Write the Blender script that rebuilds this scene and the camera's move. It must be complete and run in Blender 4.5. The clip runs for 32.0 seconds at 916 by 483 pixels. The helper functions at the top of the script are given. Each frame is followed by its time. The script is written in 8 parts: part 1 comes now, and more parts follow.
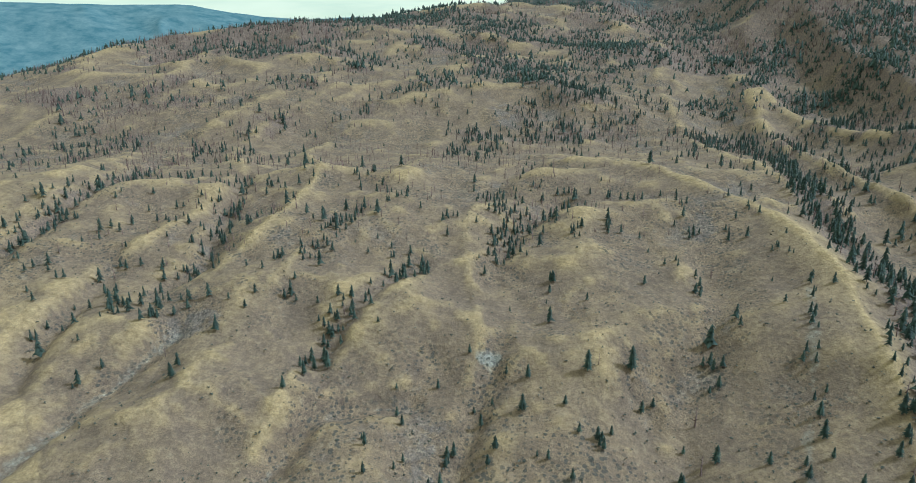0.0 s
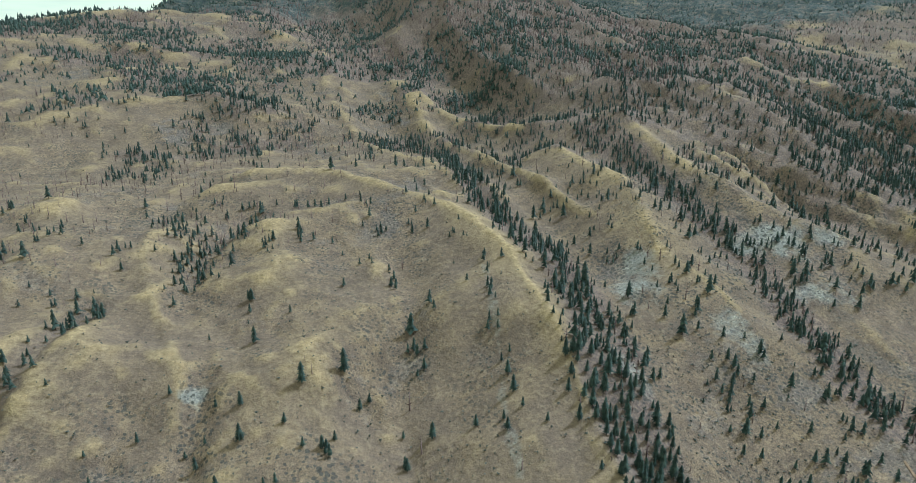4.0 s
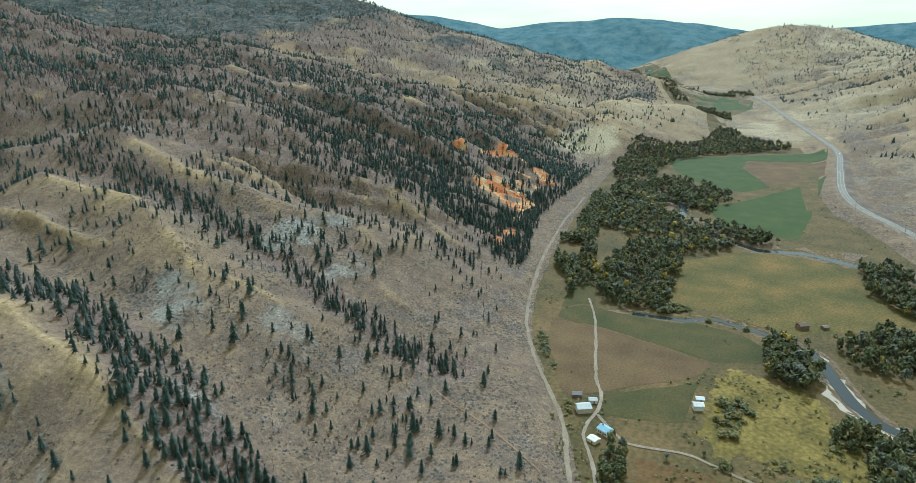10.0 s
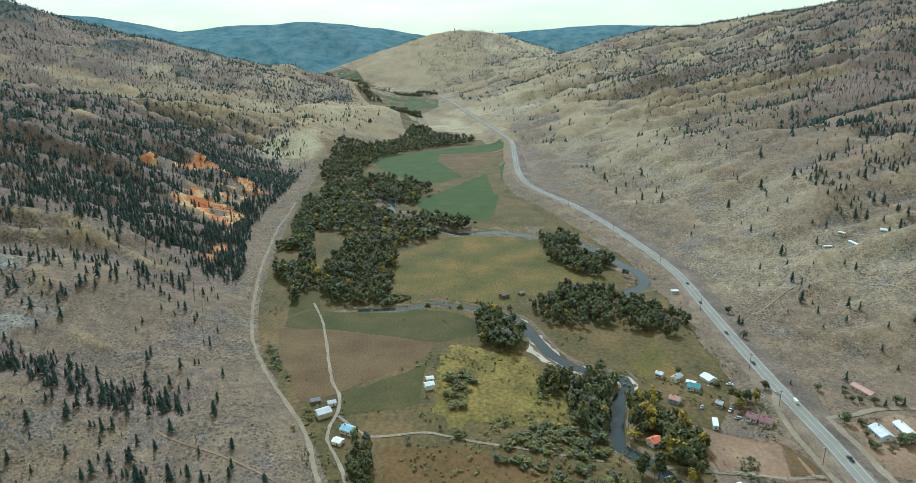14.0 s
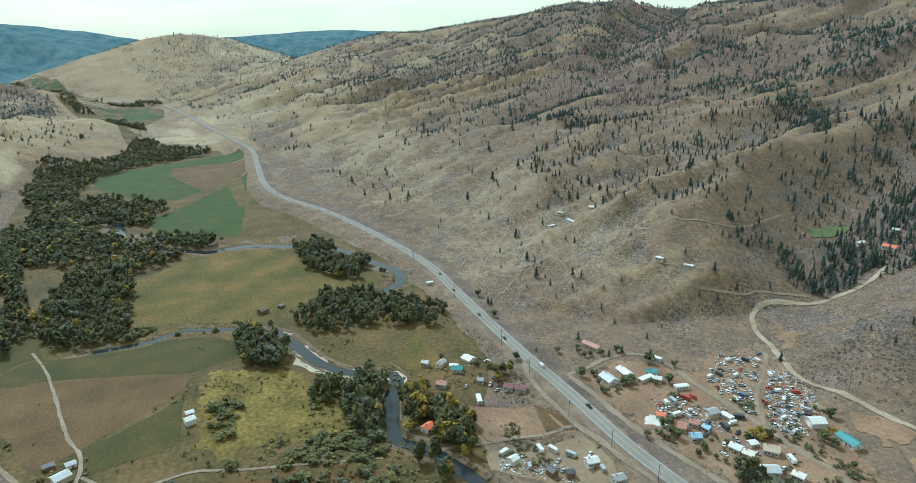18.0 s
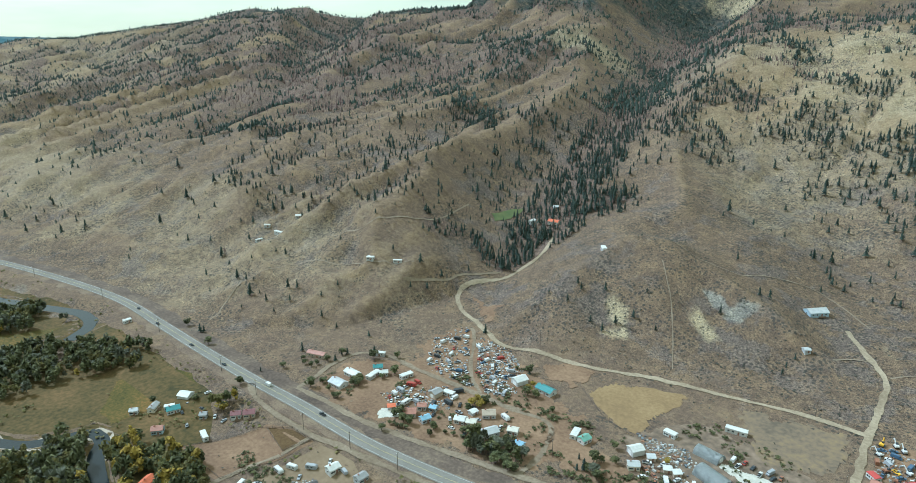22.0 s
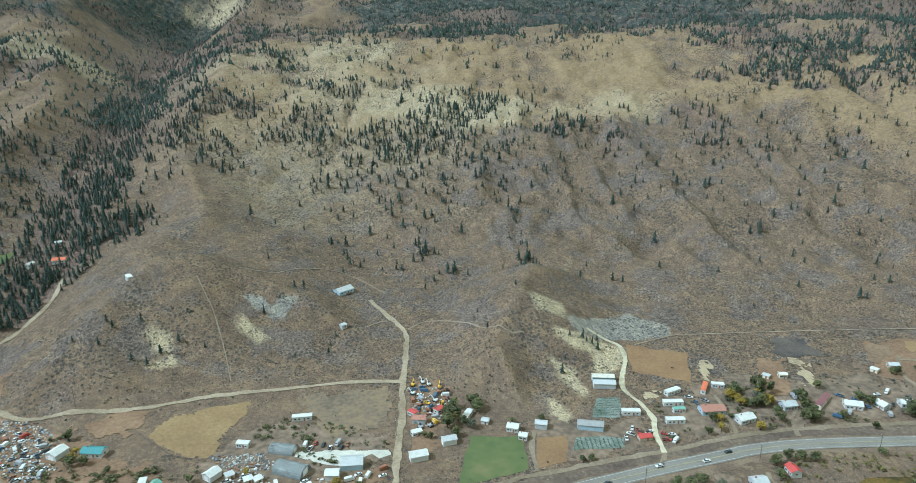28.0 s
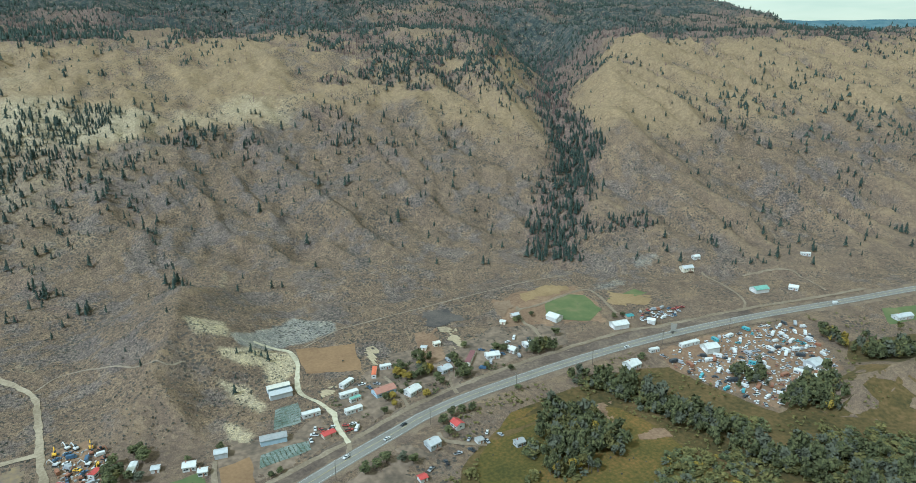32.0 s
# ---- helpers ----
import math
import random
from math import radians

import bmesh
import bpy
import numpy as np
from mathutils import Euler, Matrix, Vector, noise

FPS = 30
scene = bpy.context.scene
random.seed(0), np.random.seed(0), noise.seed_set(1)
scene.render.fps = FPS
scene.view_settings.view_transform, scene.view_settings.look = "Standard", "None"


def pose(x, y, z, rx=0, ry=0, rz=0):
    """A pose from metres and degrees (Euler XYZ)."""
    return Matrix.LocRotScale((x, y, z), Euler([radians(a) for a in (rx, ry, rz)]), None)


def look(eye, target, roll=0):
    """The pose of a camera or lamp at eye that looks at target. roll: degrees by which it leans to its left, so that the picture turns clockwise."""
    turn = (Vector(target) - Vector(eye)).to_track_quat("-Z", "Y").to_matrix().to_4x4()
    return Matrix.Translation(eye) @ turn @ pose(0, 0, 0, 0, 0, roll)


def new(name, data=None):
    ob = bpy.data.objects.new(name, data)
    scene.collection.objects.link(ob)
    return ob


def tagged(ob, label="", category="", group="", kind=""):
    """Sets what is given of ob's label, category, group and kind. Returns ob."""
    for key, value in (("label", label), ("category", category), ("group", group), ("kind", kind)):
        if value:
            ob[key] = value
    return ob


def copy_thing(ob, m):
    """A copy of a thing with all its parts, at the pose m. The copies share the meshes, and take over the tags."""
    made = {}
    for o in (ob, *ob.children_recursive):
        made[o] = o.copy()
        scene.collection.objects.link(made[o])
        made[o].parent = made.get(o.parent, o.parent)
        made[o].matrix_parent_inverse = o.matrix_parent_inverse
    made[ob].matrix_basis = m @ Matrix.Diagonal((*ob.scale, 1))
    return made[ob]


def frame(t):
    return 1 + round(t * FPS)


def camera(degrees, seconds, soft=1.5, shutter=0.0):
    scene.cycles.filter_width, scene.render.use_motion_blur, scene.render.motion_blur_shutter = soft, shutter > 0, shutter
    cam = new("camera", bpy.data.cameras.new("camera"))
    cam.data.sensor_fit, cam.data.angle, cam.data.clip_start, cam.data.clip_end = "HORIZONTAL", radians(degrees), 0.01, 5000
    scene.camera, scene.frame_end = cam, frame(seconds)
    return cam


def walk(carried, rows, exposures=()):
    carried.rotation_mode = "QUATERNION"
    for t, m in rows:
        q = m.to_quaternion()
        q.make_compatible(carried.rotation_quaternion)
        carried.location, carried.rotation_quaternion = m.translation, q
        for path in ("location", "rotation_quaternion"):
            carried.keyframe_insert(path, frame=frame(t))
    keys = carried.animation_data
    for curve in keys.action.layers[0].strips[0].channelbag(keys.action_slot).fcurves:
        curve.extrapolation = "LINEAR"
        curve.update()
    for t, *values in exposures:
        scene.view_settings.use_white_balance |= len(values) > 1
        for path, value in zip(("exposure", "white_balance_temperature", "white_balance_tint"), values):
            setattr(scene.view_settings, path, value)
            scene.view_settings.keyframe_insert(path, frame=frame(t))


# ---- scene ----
from collections import defaultdict

EYE = 220.0
cam = camera(70.9, 32.0, soft=0.75)
# seconds, heading, tilt, lean
TURN = [(0, 5.97, -18.24, -0.38), (1, -0.78, -18.06, -0.27), (2, -7.84, -17.91, -0.25), (3, -15.00, -17.78, -0.28), (3.5, -18.56, -17.72, -0.31),
        (5.5, -32.71, -17.53, -0.47), (6, -36.16, -17.50, -0.52), (7, -43.16, -17.44, -0.60), (8, -50.09, -17.40, -0.68), (9, -57.15, -17.38, -0.74),
        (10, -64.09, -17.37, -0.78), (11, -70.87, -17.37, -0.80), (12, -77.74, -17.38, -0.81), (13, -84.12, -17.39, -0.80), (14, -90.06, -17.39, -0.78),
        (14.5, -92.96, -17.39, -0.76), (16.5, -104.11, -17.34, -0.69), (17, -106.98, -17.32, -0.67), (18, -112.64, -17.26, -0.62),
        (19, -118.79, -17.19, -0.58), (20, -125.29, -17.09, -0.54), (21, -132.16, -16.98, -0.52), (22, -139.11, -16.87, -0.50),
        (23, -145.69, -16.75, -0.49), (24, -152.37, -16.65, -0.49), (25, -159.30, -16.56, -0.50), (25.5, -162.79, -16.52, -0.50),
        (27.5, -177.09, -16.45, -0.56), (28, -180.93, -16.45, -0.57), (29, -188.73, -16.45, -0.60), (30, -196.77, -16.46, -0.63),
        (31, -205.17, -16.43, -0.65), (32, -212.33, -16.32, -0.65)]
walk(cam, [(t, pose(0, 0, EYE, 90 + p, 0, y) @ pose(0, 0, 0, 0, 0, r)) for t, y, p, r in TURN], exposures=[(0, -0.14, 5000, 1.5), (7, 0.0, 5000, 1.5), (12, -0.13, 5000, 1.5), (24, -0.16, 5000, 1.5), (29, -0.22, 5000, 1.5), (32, -0.30, 5000, 1.5)])

# ---- world and light ----
SUN_UP, SUN_TURN = 47.0, 12.0
world = bpy.data.worlds.new("world")
scene.world = world
world.use_nodes = True
wn, wl = world.node_tree.nodes, world.node_tree.links
wn.clear()


def wnode(kind, **values):
    n = wn.new(kind)
    for k, v in values.items():
        n.inputs[k.replace("_", " ")].default_value = v
    return n


# overcast sky: bright cream cloud near the horizon with faint streaks
sky = wn.new("ShaderNodeTexSky")
sky.sky_type, sky.sun_disc = "NISHITA", False
sky.sun_elevation, sky.sun_rotation = radians(SUN_UP), radians(90 - SUN_TURN)
sky.dust_density, sky.air_density = 3.0, 1.0
coord = wn.new("ShaderNodeTexCoord")
stretch = wn.new("ShaderNodeMapping")
stretch.inputs["Scale"].default_value = (2.2, 2.2, 16.0)
cloud = wnode("ShaderNodeTexNoise", Scale=2.0, Detail=5.0, Roughness=0.6)
tone = wn.new("ShaderNodeValToRGB")
tone.color_ramp.elements[0].position, tone.color_ramp.elements[0].color = 0.35, (0.83, 0.87, 0.59, 1)
tone.color_ramp.elements[1].position, tone.color_ramp.elements[1].color = 0.62, (1.03, 1.01, 0.68, 1)
wl.new(coord.outputs["Generated"], stretch.inputs["Vector"])
wl.new(stretch.outputs["Vector"], cloud.inputs["Vector"])
wl.new(cloud.outputs["Fac"], tone.inputs["Fac"])
clear, cover = wnode("ShaderNodeBackground", Strength=0.04), wnode("ShaderNodeBackground", Strength=0.98)
wl.new(sky.outputs["Color"], clear.inputs["Color"])
wl.new(tone.outputs["Color"], cover.inputs["Color"])
both, wout = wn.new("ShaderNodeAddShader"), wn.new("ShaderNodeOutputWorld")
wl.new(clear.outputs["Background"], both.inputs[0])
wl.new(cover.outputs["Background"], both.inputs[1])
wl.new(both.outputs["Shader"], wout.inputs["Surface"])

sun = new("sun", bpy.data.lights.new("sun", "SUN"))
sun.data.energy, sun.data.angle, sun.data.color = 4.1, radians(6), (0.96, 0.985, 1.0)
sx, sy = math.cos(radians(SUN_TURN)) * math.cos(radians(SUN_UP)), math.sin(radians(SUN_TURN)) * math.cos(radians(SUN_UP))
sun.matrix_world = look((sx * 500, sy * 500, math.sin(radians(SUN_UP)) * 500), (0, 0, 0))


# ---- noise and shapes of the land ----
def lattice(ix, iy, seed):
    h = (ix.astype(np.int64) * 374761393 + iy.astype(np.int64) * 668265263 + seed * 1442695041) & 0x7FFFFFFF
    h = ((h ^ (h >> 13)) * 1274126177) & 0x7FFFFFFF
    return ((h ^ (h >> 16)) & 0xFFFF) / 65535.0


def value_noise(x, y, seed=0):
    """Smooth noise from -1 to 1."""
    ix, iy = np.floor(x), np.floor(y)
    fx, fy = x - ix, y - iy
    fx, fy = fx * fx * fx * (fx * (fx * 6 - 15) + 10), fy * fy * fy * (fy * (fy * 6 - 15) + 10)
    a, b = lattice(ix, iy, seed), lattice(ix + 1, iy, seed)
    c, d = lattice(ix, iy + 1, seed), lattice(ix + 1, iy + 1, seed)
    return ((a + (b - a) * fx) * (1 - fy) + (c + (d - c) * fx) * fy) * 2 - 1


def fbm(x, y, size, octaves=4, seed=0, rough=0.5):
    total, amount = 0.0, 1.0
    for k in range(octaves):
        total = total + amount * value_noise(x / size + 17.3 * k, y / size - 9.1 * k, seed + k)
        size, amount = size * 0.5, amount * rough
    return total


def ramp(v, a, b):
    v = np.clip((v - a) / (b - a), 0, 1)
    return v * v * (3 - 2 * v)


def along(px, py, line):
    """Distance to a line of (x, y, ...) points, and its third value at the nearest place."""
    best, third = np.full(px.shape, 1e9), np.zeros(px.shape)
    for a, b in zip(line[:-1], line[1:]):
        dx, dy = b[0] - a[0], b[1] - a[1]
        k = np.clip(((px - a[0]) * dx + (py - a[1]) * dy) / (dx * dx + dy * dy), 0, 1)
        d = np.hypot(px - a[0] - k * dx, py - a[1] - k * dy)
        near = d < best
        best = np.where(near, d, best)
        if len(a) > 2:
            third = np.where(near, a[2] + k * (b[2] - a[2]), third)
    return best, third


FOOT_N = [(-3000, -100), (-400, -60), (0, 20), (110, 30), (277, 75), (442, 153), (537, 188), (774, 248), (939, 248), (1243, 275), (1500, 240), (1700, 180), (1900, 200), (2212, 300), (2645, 450), (3000, 620), (4000, 900), (5000, 1100)]
FOOT_S = [(-5000, 100), (-1500, -180), (-1000, -230), (-730, -290), (-600, -320), (-470, -410), (-410, -460), (-330, -480), (-200, -505), (0, -550), (100, -575), (230, -620), (300, -560), (380, -300), (440, -255), (684, -240), (930, -180), (1280, -150), (1550, -130), (2212, -40), (2645, 20), (3000, 100), (4000, 400), (5000, 500)]
# the same foot line without the mouth of the side valley, for the upper slopes
FOOT_S_DEEP = [(-5000, 100), (-1500, -180), (-1000, -230), (-730, -300), (-470, -420), (-330, -485), (-200, -508), (0, -545), (230, -562), (340, -500), (440, -425), (684, -310), (930, -205), (1280, -150), (1550, -130), (2212, -40), (2645, 20), (3000, 100), (4000, 400), (5000, 500)]
NORTH_WEST = [(-1, 0), (0, 0), (40, 8), (230, 31), (450, 84), (590, 97), (730, 88), (820, 88), (970, 122), (1270, 172), (1970, 305), (3000, 420), (5000, 500)]
NORTH_EAST = [(-1, 0), (0, 1), (50, 12), (450, 150), (900, 238), (1400, 330), (3000, 520), (5000, 600)]
SOUTH_EAST = [(-1, 0), (0, 2), (60, 18), (270, 72), (700, 168), (1400, 350), (2200, 440), (5000, 520)]
SOUTH_MID = [(-1, 0), (0, 3), (100, 32), (350, 135), (480, 182), (600, 216), (720, 236), (850, 245), (1000, 250), (1200, 272), (1500, 345), (2500, 500), (5000, 600)]
# crest and valley lines: x, y, height; then how steeply the flanks fall or rise, and the rounding
CRESTS = [
    ([(160, 205, 30), (178, 278, 56), (193, 384, 82), (188, 485, 92), (114, 609, 99), (10, 600, 94)], 0.42, 6),
    ([(345, 190, 6), (324, 235, 25), (314, 300, 55), (304, 358, 80), (354, 478, 100), (360, 600, 108)], 0.46, 16),
    ([(560, 290, 30), (513, 312, 50), (470, 340, 70), (430, 400, 90), (440, 520, 108), (470, 650, 140)], 0.46, 16),
    ([(275, -362, 10), (257, -426, 37), (236, -500, 62), (205, -507, 61), (163, -503, 46), (95, -470, 27)], 0.52, 8),
    ([(230, -600, 75), (300, -740, 105), (340, -850, 130), (348, -1096, 178), (195, -1386, 233)], 0.36, 30),
    ([(-45, -362, 8), (-32, -416, 27), (-55, -465, 43), (-70, -520, 46)], 0.5, 6),
    ([(-487, -440, 16), (-574, -508, 73), (-640, -600, 128), (-709, -675, 160), (-850, -850, 178)], 0.5, 10),
    ([(1500, 2500, 400), (1900, 2100, 420), (2320, 1566, 392), (2451, 1353, 312), (2410, 974, 214), (2500, 708, 148), (2558, 465, 84)], 0.3, 30),
    ([(-420, -178, 12), (-455, -172, 19), (-500, -160, 18)], 0.55, 5),
    ([(1604, 385, 74), (1720, 310, 62), (1790, 265, 54), (1835, 200, 38), (1880, 155, 8)], 0.3, 10),
    ([(1330, 330, 62), (1420, 330, 66), (1500, 320, 48)], 0.42, 8),
    ([(2700, -260, 60), (2500, -300, 100), (2300, -420, 130), (2250, -640, 165)], 0.3, 16),
]
# the hill that closes the valley, and its shoulder
HEAD_HILL = [([(3740, 720, 30), (3780, 458, 128), (3800, 259, 200), (3800, 126, 254), (3795, -40, 278), (3790, -238, 256), (3780, -397, 208), (3760, -530, 160), (3740, -700, 120), (3700, -1000, 110)], 0.31, 40),
             ([(3350, 420, 20), (3380, 250, 84), (3420, 60, 112), (3400, -150, 112), (3420, -360, 90)], 0.3, 25), ([(3790, -238, 200), (3500, -330, 140), (3200, -420, 70)], 0.28, 25)]
# where the near wooded slopes top out towards the north-east: bearing, slope from eye height, distance
NEAR_TOP = [(-180, 40, 9000), (4, 40, 9000), (8, 0, 1800), (13, -5.7, 1560), (16.8, -5.4, 1500), (18.7, -4.8, 1480), (21.9, -4.2, 1400), (25.1, -3.5, 1300), (29.9, -2.6, 1200), (36.8, -0.9, 1230), (45.4, 0.75, 1330), (52.6, 2.55, 1420), (58.7, 3.5, 1650), (63, 5, 2600), (70, 40, 9000), (180, 40, 9000)]
# low swells and hollows of the grass slopes
SWELLS = [[(-180, 254), (-165, 271), (-134, 280), (-117, 282)], [(-93, 339), (-61, 358), (-32, 353)], [(-174, 363), (-150, 380), (-108, 370)],
          [(-77, 387), (-61, 413), (-22, 436), (44, 434)], [(-9, 332), (37, 336), (73, 356), (123, 367)], [(-369, 463), (-325, 513), (-263, 516)],
          [(50, 650), (110, 606), (201, 580)], [(49, 499), (134, 521), (190, 510)], [(-73, 1000), (18, 1020), (91, 933)], [(-223, 563), (-160, 574), (-105, 571)]]
HOLLOWS = [[(-32, 200), (-32, 240), (-25, 277), (-18, 310), (-13, 335)], [(-122, 200), (-118, 236), (-103, 278), (-81, 289), (-58, 298)], [(-240, 200), (-226, 238), (-222, 268), (-210, 302), (-202, 326)],
           [(-115, 316), (-104, 343), (-93, 374), (-70, 419)], [(85, 240), (90, 293), (96, 314), (125, 350)], [(-14, 447), (-2, 479), (32, 543)],
           [(-234, 375), (-219, 396), (-242, 491), (-261, 572)], [(-358, 386), (-356, 432), (-367, 539), (-385, 649)], [(120, 220), (133, 267), (146, 296), (162, 344), (171, 374)], [(-267, 269), (-274, 305), (-275, 357), (-278, 387)]]
HIGHWAY = [(-1200, -120), (-900, -190), (-662, -247), (-578, -266), (-483, -289), (-394, -305), (-310, -313), (-217, -314), (-173, -310), (-150, -304), (-113, -294), (-87, -286), (0, -259), (100, -230), (170, -214), (242, -205), (310, -205), (366, -204), (437, -205), (502, -207), (589, -208), (709, -190), (839, -159), (948, -117), (1049, -104), (1212, -111), (1389, -119), (1579, -96), (1870, -52), (2252, 1), (2607, 63), (2725, 120), (2900, 260)]
RIVER = [(230, -128), (277, -112), (291, -106), (303, -97), (313, -90), (335, -94), (361, -102), (374, -111), (388, -111), (395, -98), (405, -80), (426, -67), (456, -58), (481, -51), (489, -45)]
CREEK = [(489, -45), (508, -24), (516, 0), (525, 23), (513, 46), (510, 86)]
BEND = [(540, -150), (552, -168), (566, -177), (590, -178), (612, -170), (655, -151), (712, -130), (719, -92), (740, -47), (733, -5), (770, 40), (839, 87), (906, 96), (950, 134), (991, 134), (1070, 205)]
GULLIES = [
    ([(165, 130, 2), (183, 225, 10), (202, 276, 25), (226, 357, 45), (230, 459, 65), (241, 577, 92), (260, 700, 102)], 0.6, 4),
    ([(350, 170, 2), (343, 214, 5), (357, 285, 12), (374, 336, 25), (391, 428, 45), (409, 531, 75), (430, 640, 110)], 0.6, 5),
    ([(310, -380, 8), (325, -452, 14), (350, -547, 20), (385, -660, 38), (440, -880, 110), (520, -1150, 150), (640, -1500, 190), (700, -1900, 250)], 0.42, 10),
    ([(0, -560, 20), (40, -649, 66), (84, -735, 90), (157, -866, 132)], 0.5, 5),
    ([(-78, -560, 22), (-70, -596, 48), (-63, -717, 84), (-40, -820, 130)], 0.5, 5),
    ([(-425, -480, 14), (-437, -508, 24), (-514, -560, 68), (-566, -607, 88), (-664, -780, 124), (-876, -1008, 150), (-1113, -1414, 195)], 0.65, 6),
    ([(2150, 420, 20), (2100, 600, 50), (2050, 900, 110), (1850, 1350, 160), (1500, 1900, 220)], 0.3, 25),
    ([(1000, -500, 70), (1054, -671, 108), (1301, -931, 158), (1585, -1220, 212), (2155, -1940, 276)], 0.4, 20),
]


# where the hills top out: bearing, slope from eye height, distance
SUMMITS = [(-180, -4, 2600), (-165, 0, 2600), (-156.4, 2.07, 2600), (-148.7, 3.56, 2200), (-140, 8, 3000), (-56, 8, 3000), (-50, 2.9, 2800), (-46.3, 2.82, 2800), (-41.8, 2.47, 3000), (-38.9, 3.2, 2600), (-32.2, 3.31, 2800),
           (-28.2, 1.97, 3300), (-24.8, 1.54, 3300), (-19.6, 0.75, 3300), (-16.6, 0.76, 3300), (-12.4, -0.12, 3000), (-7.9, -1.2, 2600), (-6, 5, 3000), (12, 5, 3000), (15.8, -1.68, 2600), (22, -0.23, 2600), (28.9, 1.73, 2800)]
SUMMITS += [(34, 3.3, 2800), (40, 8, 3000), (85, 8, 2600), (92.1, 2.3, 1900), (100, 1.43, 1800), (103.9, 0.76, 1700), (112.3, 0.65, 1600), (118.5, -0.07, 1500), (123.1, -0.75, 1350), (126.7, -1.76, 1200), (130.5, -2.86, 1050), (140, -4, 900), (180, -4, 2600)]


def smooth_max(a, b, k):
    h = np.clip(0.5 + 0.5 * (a - b) / k, 0, 1)
    return b + (a - b) * h + k * h * (1 - h)


def table(v, rows):
    rows = np.array(rows, float)
    return np.interp(v, rows[:, 0], rows[:, 1])


def beyond_south(px, py):
    """How far a place lies beyond the foot of the southern slopes."""
    deep = ramp(-py, 570, 860)
    return table(px, FOOT_S) * (1 - deep) + table(px, FOOT_S_DEEP) * deep - py


def flute(px, py):
    """Spurs (1) and gullies (-1) that run down the valley sides."""
    warp = 60 * value_noise(px / 260, py / 260, 31)
    return 1 - 2.4 * np.abs(value_noise((px + warp) / 85, py / 520, 11)) ** 0.8


def small_flute(px, py):
    warp = 36 * value_noise(px / 260, py / 260, 31)
    return 1 - 2 * np.abs(value_noise((px + warp) / 34, py / 210, 12))


def raised(z, px, py, lines):
    """The land with the given crests on it."""
    for line, slope, k in lines:
        far = 1200 if line[0][2] > 120 or slope < 0.32 else 520
        xs, ys = [p[0] for p in line], [p[1] for p in line]
        m = (px > min(xs) - far) & (px < max(xs) + far) & (py > min(ys) - far) & (py < max(ys) + far)
        if m.any():
            qx, qy = px[m], py[m]
            flank = crest_flank(qx, qy, line, slope, 1.0) + 5 * fbm(qx, qy, 70, 3, 101)
            z[m] = smooth_max(z[m], flank, k)
    return z


def crest_flank(qx, qy, line, slope, worn):
    """The highest of the flanks that fall from each stretch of a crest."""
    best = np.full(qx.shape, -1e9)
    for a, b in zip(line[:-1], line[1:]):
        dx, dy = b[0] - a[0], b[1] - a[1]
        k = np.clip(((qx - a[0]) * dx + (qy - a[1]) * dy) / (dx * dx + dy * dy), 0, 1)
        d = np.hypot(qx - a[0] - k * dx, qy - a[1] - k * dy)
        best = np.maximum(best, a[2] + k * (b[2] - a[2]) - slope * d * worn)
    return best


